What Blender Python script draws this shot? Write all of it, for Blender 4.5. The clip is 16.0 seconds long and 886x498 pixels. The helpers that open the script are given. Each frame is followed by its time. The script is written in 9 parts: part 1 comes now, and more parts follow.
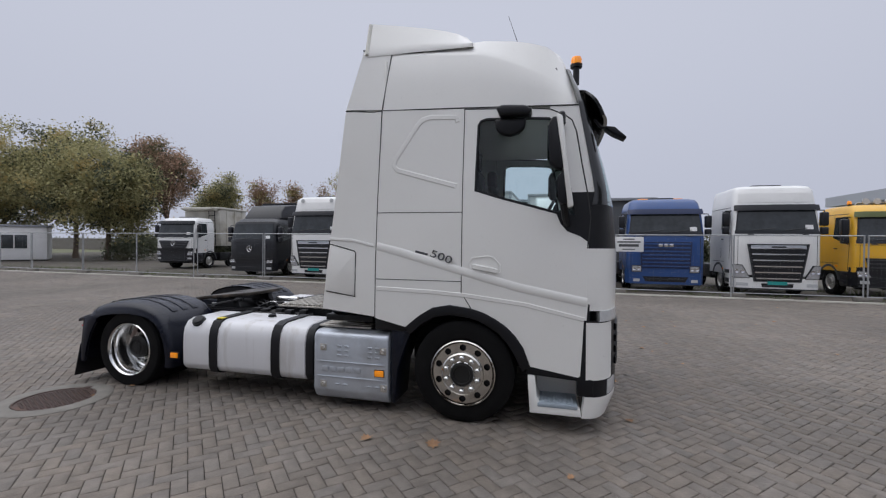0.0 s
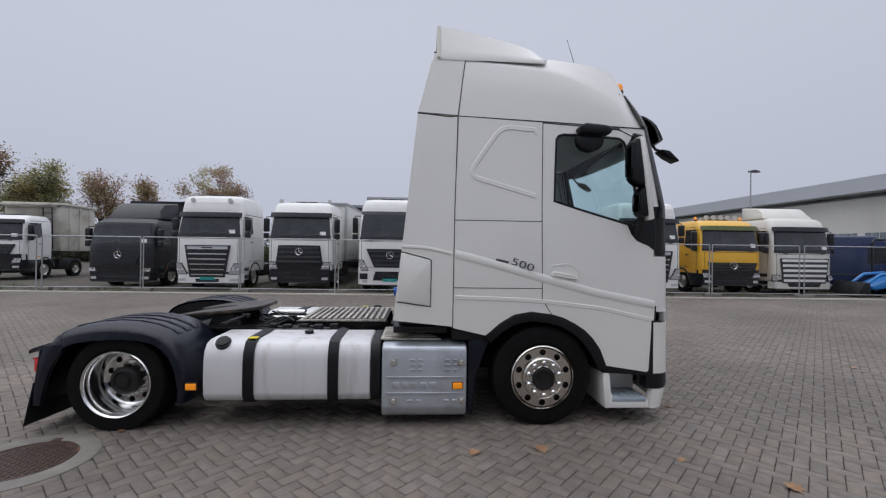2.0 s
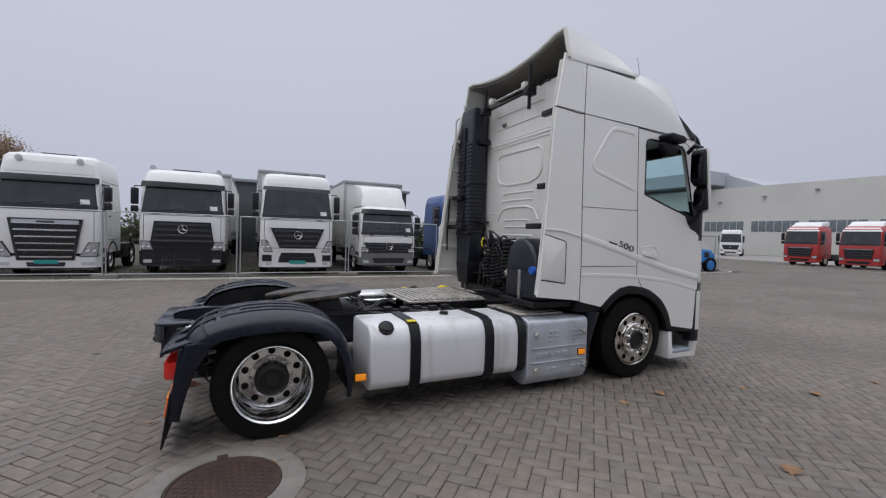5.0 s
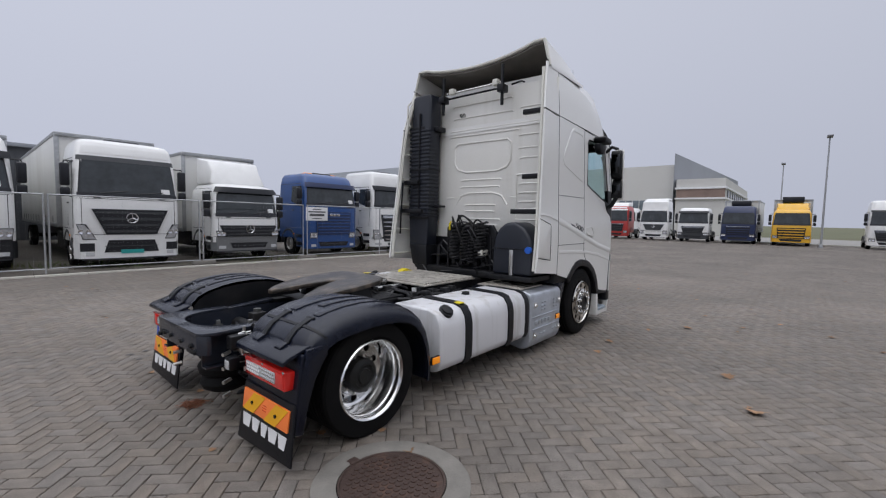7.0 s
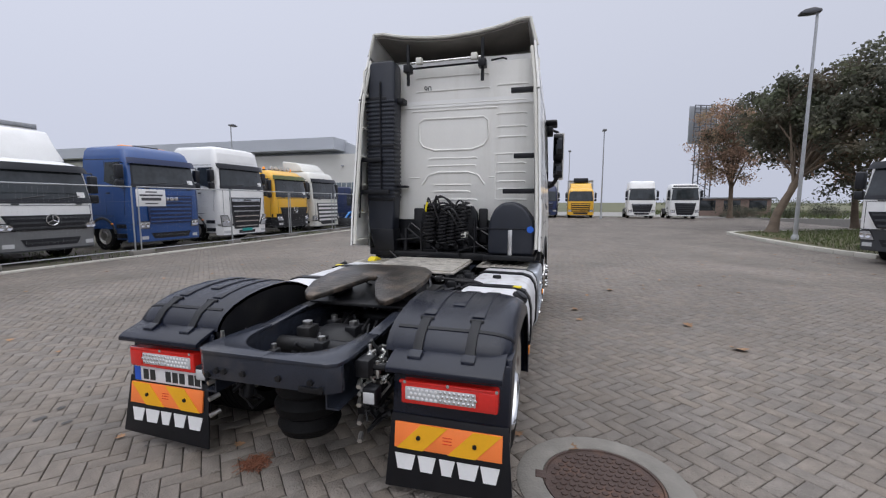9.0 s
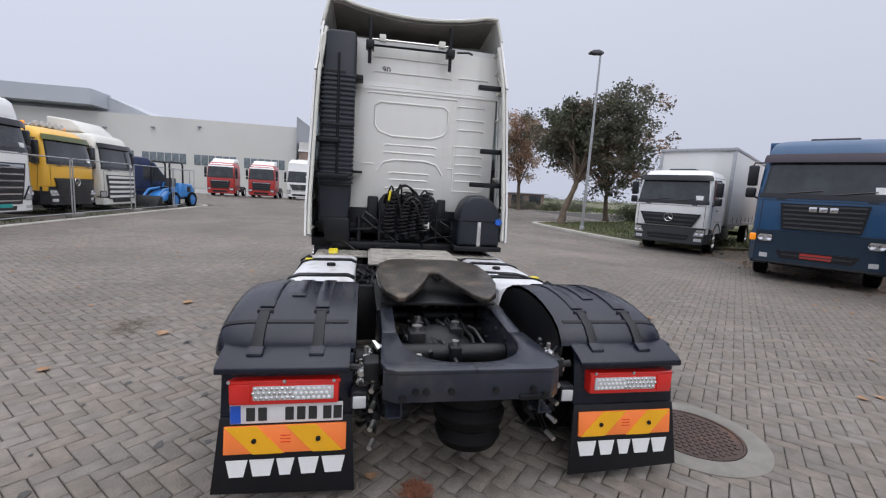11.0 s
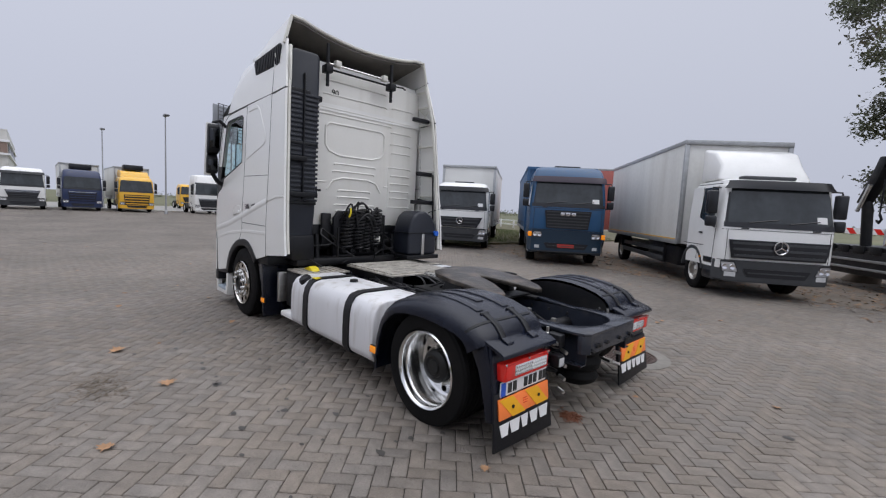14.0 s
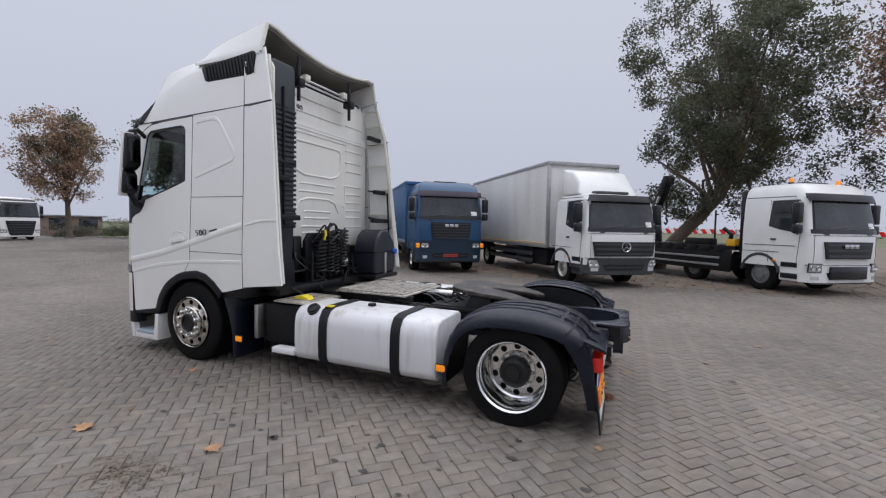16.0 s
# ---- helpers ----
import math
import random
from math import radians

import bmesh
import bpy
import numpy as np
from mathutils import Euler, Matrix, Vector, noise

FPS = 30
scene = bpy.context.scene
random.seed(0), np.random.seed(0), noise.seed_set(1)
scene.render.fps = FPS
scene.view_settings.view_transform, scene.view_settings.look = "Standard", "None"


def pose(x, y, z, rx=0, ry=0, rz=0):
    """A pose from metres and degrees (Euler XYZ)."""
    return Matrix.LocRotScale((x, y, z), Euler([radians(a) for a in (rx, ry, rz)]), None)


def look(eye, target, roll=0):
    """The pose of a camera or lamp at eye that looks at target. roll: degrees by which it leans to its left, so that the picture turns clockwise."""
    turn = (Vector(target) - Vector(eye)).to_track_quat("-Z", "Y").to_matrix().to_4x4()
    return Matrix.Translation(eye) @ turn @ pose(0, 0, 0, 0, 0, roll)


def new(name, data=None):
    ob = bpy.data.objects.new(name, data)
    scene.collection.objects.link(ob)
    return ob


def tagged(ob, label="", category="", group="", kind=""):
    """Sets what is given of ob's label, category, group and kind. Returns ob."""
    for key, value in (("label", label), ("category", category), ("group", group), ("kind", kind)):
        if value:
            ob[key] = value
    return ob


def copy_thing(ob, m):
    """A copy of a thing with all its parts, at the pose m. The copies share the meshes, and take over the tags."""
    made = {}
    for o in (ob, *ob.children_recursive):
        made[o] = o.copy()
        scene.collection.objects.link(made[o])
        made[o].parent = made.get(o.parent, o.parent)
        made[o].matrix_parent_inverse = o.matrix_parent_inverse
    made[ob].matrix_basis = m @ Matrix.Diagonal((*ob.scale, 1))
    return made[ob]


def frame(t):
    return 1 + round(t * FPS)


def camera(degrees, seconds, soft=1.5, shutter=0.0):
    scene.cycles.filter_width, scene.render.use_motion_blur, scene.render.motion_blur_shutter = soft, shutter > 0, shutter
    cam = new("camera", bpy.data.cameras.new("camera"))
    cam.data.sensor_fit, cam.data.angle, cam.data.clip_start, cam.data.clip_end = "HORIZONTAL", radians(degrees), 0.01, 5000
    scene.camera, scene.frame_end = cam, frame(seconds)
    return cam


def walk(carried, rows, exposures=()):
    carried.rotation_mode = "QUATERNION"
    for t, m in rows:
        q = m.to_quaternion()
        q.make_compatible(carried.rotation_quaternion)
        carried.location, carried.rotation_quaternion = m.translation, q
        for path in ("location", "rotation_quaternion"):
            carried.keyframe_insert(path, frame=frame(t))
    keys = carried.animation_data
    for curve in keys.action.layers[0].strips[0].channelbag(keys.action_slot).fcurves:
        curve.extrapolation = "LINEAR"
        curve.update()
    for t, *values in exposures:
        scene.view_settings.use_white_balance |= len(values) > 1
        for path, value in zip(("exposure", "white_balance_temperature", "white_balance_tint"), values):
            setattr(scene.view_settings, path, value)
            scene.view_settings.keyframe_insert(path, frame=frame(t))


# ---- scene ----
cam = camera(92.5, 16.0, 1.2)
METRES, EYE, TILT, LEAN, TURN = 15.985, 1.629, 0.0, 0.0, 14.0
ROWS = [
    (0.0, 0.0, 0.0, 0.0, 0.01, -0.72, -0.55),
    (0.5, -0.0302, -0.0018, -0.0007, -4.74, -0.4, 0.13),
    (1.0, -0.0613, 0.0022, -0.0001, -9.93, -0.27, 0.7),
    (1.5, -0.092, 0.0077, 0.0004, -13.84, -0.15, 0.15),
    (2.0, -0.1193, 0.0201, 0.0001, -17.43, 0.21, -0.76),
    (2.5, -0.1496, 0.0288, -0.0, -22.16, 0.49, -1.03),
    (3.0, -0.1763, 0.0432, -0.002, -26.21, 0.44, -1.49),
    (3.5, -0.2074, 0.0522, -0.002, -31.6, 0.28, -1.99),
    (4.0, -0.2351, 0.0652, -0.0039, -33.25, -0.91, -2.18),
    (6.5, -0.3586, 0.159, -0.0027, -57.39, -3.24, -1.02),
    (7.0, -0.3775, 0.1879, -0.0024, -64.05, -4.08, -1.22),
    (7.5, -0.3845, 0.2195, -0.0039, -70.88, -4.49, -1.3),
    (8.0, -0.3913, 0.2534, -0.003, -76.44, -5.04, -0.85),
    (8.5, -0.3909, 0.2871, -0.004, -82.35, -5.54, -0.25),
    (9.0, -0.3874, 0.3219, -0.0039, -88.17, -6.34, -0.11),
    (11.5, -0.3523, 0.4747, -0.003, -119.96, -7.35, -3.48),
    (12.0, -0.3412, 0.5014, -0.0043, -125.32, -7.03, -3.14),
    (12.5, -0.3334, 0.5308, -0.0027, -131.63, -6.55, -3.13),
    (13.0, -0.3227, 0.5582, -0.0023, -136.62, -6.0, -3.09),
    (13.5, -0.3074, 0.5833, -0.0015, -144.17, -5.5, -2.82),
    (14.0, -0.2902, 0.6071, -0.0012, -147.93, -5.32, -3.04),
    (14.5, -0.2661, 0.6238, -0.0006, -153.84, -4.52, -2.3),
    (15.0, -0.2406, 0.6421, -0.0002, -157.34, -4.18, -2.16),
    (15.5, -0.2131, 0.6514, -0.0004, -162.27, -3.41, -1.0),
    (16.0, -0.1834, 0.6627, -0.0002, -170.51, -2.98, -1.05),
]
walk(cam, [(t, pose(0, 0, EYE, TILT, LEAN, TURN) @ pose(METRES * x, METRES * y, METRES * z, 90 + pitch, roll, yaw)) for t, x, y, z, yaw, pitch, roll in ROWS],
     exposures=((0.0, -0.10), (4.0, -0.12), (7.0, -0.04), (8.0, 0.02), (9.0, 0.20), (11.5, 0.30), (12.5, 0.24), (13.5, 0.13), (16.0, 0.16)))

# ---- light ----
world = bpy.data.worlds.new("overcast")
scene.world = world
world.use_nodes = True
wn, wl = world.node_tree.nodes, world.node_tree.links
wn.clear()
w_out = wn.new("ShaderNodeOutputWorld")
w_bg = wn.new("ShaderNodeBackground")
w_sky = wn.new("ShaderNodeTexSky")
w_sky.sky_type = "NISHITA"
w_sky.sun_disc = False
w_sky.sun_elevation = radians(70)
w_sky.sun_rotation = radians(160)
w_sky.dust_density = 4.0
w_hsv = wn.new("ShaderNodeHueSaturation")
w_hsv.inputs["Saturation"].default_value = 0.25
w_hsv.inputs["Value"].default_value = 0.10
wl.new(w_sky.outputs["Color"], w_hsv.inputs["Color"])
# an even cloud layer, brighter towards the zenith
w_geo = wn.new("ShaderNodeTexCoord")
w_sep = wn.new("ShaderNodeSeparateXYZ")
wl.new(w_geo.outputs["Generated"], w_sep.inputs[0])
w_ramp = wn.new("ShaderNodeValToRGB")
w_ramp.color_ramp.interpolation = "EASE"
for p in (0.5, 0.68):
    w_ramp.color_ramp.elements.new(p)
for e, (p, c) in zip(w_ramp.color_ramp.elements, ((0.0, (0.52, 0.55, 0.665, 1)), (0.5, (0.60, 0.63, 0.745, 1)), (0.72, (1.20, 1.235, 1.37, 1)), (1.0, (1.95, 2.0, 2.16, 1)))):
    e.position, e.color = p, c
wl.new(w_sep.outputs["Z"], w_ramp.inputs["Fac"])
w_mix = wn.new("ShaderNodeMix")
w_mix.data_type = "RGBA"
w_mix.inputs["Factor"].default_value = 0.96
wl.new(w_hsv.outputs["Color"], w_mix.inputs["A"])
wl.new(w_ramp.outputs["Color"], w_mix.inputs["B"])
# the layer is a little thinner towards one side
w_dot = wn.new("ShaderNodeVectorMath")
w_dot.operation = "DOT_PRODUCT"
w_dot.inputs[1].default_value = (-0.35, 0.94, 0.0)
wl.new(w_geo.outputs["Generated"], w_dot.inputs[0])
w_side = wn.new("ShaderNodeMapRange")
w_side.inputs["From Min"].default_value, w_side.inputs["From Max"].default_value = -1.0, 1.0
w_side.inputs["To Min"].default_value, w_side.inputs["To Max"].default_value = 0.88, 1.04
wl.new(w_dot.outputs["Value"], w_side.inputs["Value"])
wl.new(w_side.outputs[0], w_bg.inputs["Strength"])
wl.new(w_mix.outputs["Result"], w_bg.inputs["Color"])
wl.new(w_bg.outputs[0], w_out.inputs["Surface"])

sun = new("sun", bpy.data.lights.new("sun", "SUN"))
sun.data.energy, sun.data.angle, sun.data.color = 0.5, radians(60), (1.0, 0.98, 0.95)
sun.matrix_world = look((0, 0, 20), (14, 6, 0))


# ---- materials ----
def surface(name, col, rough=0.5, metal=0.0, vary=0.12, scale=3.0, fine=60.0, bump=0.15, coat=0.0, island=0.0, rand=0.0,
            stain=None, stain_amount=0.0, stain_scale=1.5, streak=False, spec=0.5, tint=None, mottle=0.0):
    """A worn surface: two scales of noise in colour and roughness, fine relief, optional stains and streaks."""
    m = bpy.data.materials.new(name)
    m.use_nodes = True
    n, l = m.node_tree.nodes, m.node_tree.links
    b = n["Principled BSDF"]
    b.inputs["Metallic"].default_value = metal
    b.inputs["Specular IOR Level"].default_value = spec
    b.inputs["Coat Weight"].default_value = coat
    b.inputs["Coat Roughness"].default_value = 0.08
    tc = n.new("ShaderNodeTexCoord")
    big, small = n.new("ShaderNodeTexNoise"), n.new("ShaderNodeTexNoise")
    big.inputs["Scale"].default_value, small.inputs["Scale"].default_value = scale, fine
    big.inputs["Detail"].default_value, small.inputs["Detail"].default_value = 4, 3
    if streak:
        mp = n.new("ShaderNodeMapping")
        mp.inputs["Scale"].default_value = (1.0, 1.0, 0.12)
        l.new(tc.outputs["Object"], mp.inputs[0])
        l.new(mp.outputs[0], big.inputs["Vector"])
    else:
        l.new(tc.outputs["Object"], big.inputs["Vector"])
    l.new(tc.outputs["Object"], small.inputs["Vector"])
    add = n.new("ShaderNodeMath")
    add.operation = "MULTIPLY_ADD"
    l.new(small.outputs["Fac"], add.inputs[0])
    add.inputs[1].default_value = 0.45
    l.new(big.outputs["Fac"], add.inputs[2])
    mr = n.new("ShaderNodeMapRange")
    mr.inputs["From Min"].default_value, mr.inputs["From Max"].default_value = 0.45, 1.0
    mr.inputs["To Min"].default_value, mr.inputs["To Max"].default_value = 1 - vary, 1 + vary
    l.new(add.outputs[0], mr.inputs["Value"])
    value = mr.outputs[0]
    chance = None
    if mottle:
        mo = n.new("ShaderNodeTexNoise")
        mo.inputs["Scale"].default_value, mo.inputs["Detail"].default_value = 9.0, 5
        l.new(tc.outputs["Object"], mo.inputs["Vector"])
        r3 = n.new("ShaderNodeMapRange")
        r3.inputs["From Min"].default_value, r3.inputs["From Max"].default_value = 0.3, 0.7
        r3.inputs["To Min"].default_value, r3.inputs["To Max"].default_value = 1 - mottle, 1 + mottle
        l.new(mo.outputs["Fac"], r3.inputs["Value"])
        m3 = n.new("ShaderNodeMath")
        m3.operation = "MULTIPLY"
        l.new(value, m3.inputs[0])
        l.new(r3.outputs[0], m3.inputs[1])
        value = m3.outputs[0]
    for kind, amount in (("island", island), ("rand", rand)):
        if amount:
            src = n.new("ShaderNodeNewGeometry") if kind == "island" else n.new("ShaderNodeObjectInfo")
            r2 = n.new("ShaderNodeMapRange")
            r2.inputs["To Min"].default_value, r2.inputs["To Max"].default_value = 1 - amount, 1 + amount
            chance = src.outputs["Random Per Island" if kind == "island" else "Random"]
            l.new(chance, r2.inputs["Value"])
            mu = n.new("ShaderNodeMath")
            mu.operation = "MULTIPLY"
            l.new(value, mu.inputs[0])
            l.new(r2.outputs[0], mu.inputs[1])
            value = mu.outputs[0]
    vm = n.new("ShaderNodeVectorMath")
    vm.operation = "SCALE"
    vm.inputs[0].default_value = col[:3]
    l.new(value, vm.inputs["Scale"])
    colour = vm.outputs[0]
    if tint:
        vt = n.new("ShaderNodeVectorMath")
        vt.operation = "SCALE"
        vt.inputs[0].default_value = tint
        l.new(value, vt.inputs["Scale"])
        k7, fr = n.new("ShaderNodeMath"), n.new("ShaderNodeMath")
        k7.operation, fr.operation = "MULTIPLY", "FRACT"
        k7.inputs[1].default_value = 17.3
        l.new(chance, k7.inputs[0])
        l.new(k7.outputs[0], fr.inputs[0])
        tm = n.new("ShaderNodeMix")
        tm.data_type = "RGBA"
        l.new(fr.outputs[0], tm.inputs["Factor"])
        l.new(colour, tm.inputs["A"])
        l.new(vt.outputs[0], tm.inputs["B"])
        colour = tm.outputs["Result"]
    if stain:
        st = n.new("ShaderNodeTexNoise")
        st.inputs["Scale"].default_value, st.inputs["Detail"].default_value = stain_scale, 6
        l.new(mp.outputs[0] if streak else tc.outputs["Object"], st.inputs["Vector"])
        sr = n.new("ShaderNodeMapRange")
        sr.inputs["From Min"].default_value, sr.inputs["From Max"].default_value = 0.52, 0.72
        sr.inputs["To Max"].default_value = stain_amount
        l.new(st.outputs["Fac"], sr.inputs["Value"])
        mx = n.new("ShaderNodeMix")
        mx.data_type = "RGBA"
        l.new(sr.outputs[0], mx.inputs["Factor"])
        l.new(colour, mx.inputs["A"])
        mx.inputs["B"].default_value = (*stain, 1)
        colour = mx.outputs["Result"]
    l.new(colour, b.inputs["Base Color"])
    rr = n.new("ShaderNodeMapRange")
    rr.inputs["To Min"].default_value, rr.inputs["To Max"].default_value = max(0.02, rough * 0.8), min(1, rough * 1.2)
    l.new(small.outputs["Fac"], rr.inputs["Value"])
    l.new(rr.outputs[0], b.inputs["Roughness"])
    if bump:
        bp = n.new("ShaderNodeBump")
        bp.inputs["Strength"].default_value, bp.inputs["Distance"].default_value = bump, 0.01
        l.new(small.outputs["Fac"], bp.inputs["Height"])
        l.new(bp.outputs[0], b.inputs["Normal"])
    return m


def clear_glass(name, tint):
    """Thin glass: see-through, with a reflection that grows at a slant."""
    m = bpy.data.materials.new(name)
    m.use_nodes = True
    n, l = m.node_tree.nodes, m.node_tree.links
    n.remove(n["Principled BSDF"])
    tr, gl, lw, pw, fr, mx = (n.new("ShaderNode" + k) for k in ("BsdfTransparent", "BsdfGlossy", "LayerWeight", "Math", "Math", "MixShader"))
    tr.inputs["Color"].default_value = (*tint, 1)
    gl.inputs["Roughness"].default_value = 0.02
    lw.inputs["Blend"].default_value = 0.5
    pw.operation, fr.operation = "POWER", "MULTIPLY_ADD"
    pw.inputs[1].default_value = 4.0
    fr.inputs[1].default_value, fr.inputs[2].default_value = 0.7, 0.04
    l.new(lw.outputs["Facing"], pw.inputs[0])
    l.new(pw.outputs[0], fr.inputs[0])
    l.new(fr.outputs[0], mx.inputs[0])
    l.new(tr.outputs[0], mx.inputs[1])
    l.new(gl.outputs[0], mx.inputs[2])
    l.new(mx.outputs[0], n["Material Output"].inputs["Surface"])
    return m


def lamp_lens(name, col, glow=0.0):
    m = surface(name, col, 0.15, 0, 0.1, 20, 120, 0.05, coat=0.6)
    if glow:
        b = m.node_tree.nodes["Principled BSDF"]
        b.inputs["Emission Color"].default_value = (*col, 1)
        b.inputs["Emission Strength"].default_value = glow
    return m


PAINT = surface("white_paint", (0.83, 0.825, 0.80), 0.30, 0, 0.012, 1.5, 40, 0.0, coat=0.45, stain=(0.68, 0.66, 0.61), stain_amount=0.12, stain_scale=1.2)
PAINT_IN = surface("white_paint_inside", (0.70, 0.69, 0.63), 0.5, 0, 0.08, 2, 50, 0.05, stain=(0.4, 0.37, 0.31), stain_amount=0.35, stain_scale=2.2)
PANEL_W = surface("white_rear_panel", (0.80, 0.79, 0.75), 0.35, 0, 0.04, 2, 40, 0.02, coat=0.3, stain=(0.55, 0.52, 0.45), stain_amount=0.30, stain_scale=5.0, streak=True)
PLASTIC = surface("black_plastic", (0.006, 0.0065, 0.009), 0.42, 0, 0.2, 4, 150, 0.2, stain=(0.016, 0.016, 0.018), stain_amount=0.4, stain_scale=2.5, spec=0.35)
FENDER = surface("fender_plastic", (0.006, 0.008, 0.017), 0.22, 0, 0.25, 3, 140, 0.16, stain=(0.022, 0.025, 0.035), stain_amount=0.4, stain_scale=3, spec=0.42)
LINER = surface("deflector_lining", (0.16, 0.148, 0.132), 0.7, 0, 0.25, 3, 60, 0.2, stain=(0.20, 0.19, 0.17), stain_amount=0.5, stain_scale=2.5)
GLOSS_BLACK = surface("gloss_black", (0.015, 0.016, 0.018), 0.12, 0, 0.1, 3, 60, 0.01, coat=0.5)
SNORKEL_M = surface("snorkel_plastic", (0.014, 0.017, 0.026), 0.40, 0, 0.15, 4, 120, 0.15, stain=(0.04, 0.043, 0.055), stain_amount=0.4)
SEAM = surface("rubber_seam", (0.03, 0.03, 0.03), 0.7, 0, 0.1, 5, 80, 0.0)
TYRE = surface("tyre_rubber", (0.0055, 0.0055, 0.006), 0.65, 0, 0.25, 6, 110, 0.3, stain=(0.016, 0.015, 0.014), stain_amount=0.35, stain_scale=3, spec=0.15)
ALLOY = surface("polished_alloy", (0.76, 0.76, 0.755), 0.15, 1.0, 0.08, 6, 120, 0.03, stain=(0.42, 0.40, 0.37), stain_amount=0.35, stain_scale=9)
ALLOY_DULL = surface("dull_alloy", (0.66, 0.65, 0.63), 0.33, 1.0, 0.12, 6, 120, 0.08, stain=(0.3, 0.27, 0.24), stain_amount=0.4, stain_scale=8)
# base is darkened towards brown, putting the ground's reflection into the colour
WHEEL_CHROME = surface("chromed_alloy", (0.62, 0.60, 0.565), 0.10, 1.0, 0.06, 6, 120, 0.02, stain=(0.40, 0.35, 0.30), stain_amount=0.4, stain_scale=9)
HUB_DARK = surface("dark_hub", (0.02, 0.02, 0.02), 0.5, 0.3, 0.2, 8, 100, 0.2)
TANK_M = surface("dirty_white_tank", (0.72, 0.72, 0.74), 0.42, 0.15, 0.05, 2.5, 90, 0.06, stain=(0.40, 0.37, 0.33), stain_amount=0.6, stain_scale=9.0, streak=True)
ALU = surface("brushed_aluminium", (0.55, 0.585, 0.64), 0.40, 0.6, 0.10, 3, 150, 0.15, stain=(0.27, 0.275, 0.285), stain_amount=0.5, stain_scale=4)
STEP_GREY = surface("step_grey", (0.36, 0.42, 0.48), 0.5, 0.2, 0.12, 6, 120, 0.2)
CHASSIS = surface("chassis_black", (0.007, 0.0073, 0.009), 0.45, 0.0, 0.3, 5, 90, 0.3, stain=(0.035, 0.032, 0.03), stain_amount=0.4, stain_scale=4, spec=0.35)
FRAME_M = surface("frame_paint", (0.024, 0.028, 0.040), 0.24, 0.1, 0.25, 4, 100, 0.12, stain=(0.075, 0.07, 0.066), stain_amount=0.45, stain_scale=5)
GREASE = surface("greased_steel", (0.050, 0.043, 0.037), 0.34, 0.45, 0.5, 5, 40, 0.6, stain=(0.19, 0.145, 0.11), stain_amount=0.75, stain_scale=7, mottle=0.35)
WALK_M = surface("walkway_alloy", (0.50, 0.47, 0.42), 0.42, 0.5, 0.25, 4, 100, 0.3, stain=(0.13, 0.10, 0.075), stain_amount=0.75, stain_scale=8, mottle=0.25)
STEEL = surface("bright_steel", (0.72, 0.72, 0.71), 0.22, 0.9, 0.15, 8, 100, 0.1)
HOSE = surface("rubber_hose", (0.018, 0.018, 0.02), 0.4, 0, 0.2, 10, 150, 0.1)
YELLOW = surface("yellow_plastic", (0.75, 0.60, 0.02), 0.5, 0, 0.12, 6, 80, 0.1)
BLUE_CAP = surface("blue_cap", (0.02, 0.12, 0.55), 0.4, 0, 0.1, 8, 80, 0.05)
GLASS = clear_glass("side_glass", (0.84, 0.935, 0.94))
# opaque; uneven base tone is lifted a little to mimic sky glare
DARK_GLASS = surface("dark_windscreen", (0.030, 0.036, 0.040), 0.04, 0, 0.5, 1.1, 7, 0.0, spec=0.62)
# near-black base stands in for the dark reflection seen in the mirrors
MIRROR_M = surface("mirror", (0.05, 0.052, 0.056), 0.03, 1.0, 0.02, 3, 40, 0.0)
INTERIOR = surface("cab_interior", (0.018, 0.019, 0.022), 0.7, 0, 0.2, 5, 80, 0.1)
SEAT_M = surface("seat_cloth", (0.022, 0.022, 0.025), 0.85, 0, 0.2, 8, 150, 0.3)
AMBER = lamp_lens("amber_lens", (0.95, 0.30, 0.01), 0.25)
# faint glow is added; the barrier stripes and board print share it
RED_LENS = lamp_lens("red_lens", (0.62, 0.02, 0.015), 0.06)
CLEAR_LENS = lamp_lens("clear_lens", (0.55, 0.56, 0.57))
ORANGE_B = surface("orange_reflector", (1.0, 0.24, 0.055), 0.4, 0, 0.06, 6, 80, 0.02)
YELLOW_B = surface("yellow_reflector", (0.86, 0.42, 0.012), 0.4, 0, 0.06, 6, 80, 0.02)
SIGN_WHITE = surface("sign_white", (0.78, 0.78, 0.78), 0.5, 0, 0.05, 4, 60, 0.02)
PLATE_BLUE = surface("plate_blue", (0.02, 0.10, 0.55), 0.45, 0, 0.05, 6, 60, 0.0)
BADGE_GREY = surface("badge_grey", (0.10, 0.10, 0.11), 0.3, 0.4, 0.1, 8, 60, 0.0)

PAVER = surface("paver_concrete", (0.176, 0.157, 0.140), 0.74, 0, 0.27, 0.35, 70, 0.9, island=0.09, tint=(0.184, 0.156, 0.130), mottle=0.17, stain=(0.09, 0.079, 0.069), stain_amount=0.45, stain_scale=0.55)
PAVER_ONE = surface("paver_concrete_single", (0.176, 0.157, 0.140), 0.74, 0, 0.27, 0.35, 70, 0.9, rand=0.09, tint=(0.184, 0.156, 0.130), mottle=0.17, stain=(0.09, 0.079, 0.069), stain_amount=0.45, stain_scale=0.55)
JOINT = surface("joint_sand", (0.046, 0.040, 0.034), 0.95, 0, 0.25, 1.5, 90, 0.5)
CONCRETE = surface("concrete", (0.20, 0.187, 0.168), 0.8, 0, 0.15, 2, 60, 0.4, stain=(0.13, 0.12, 0.105), stain_amount=0.6, stain_scale=4.5, mottle=0.14)
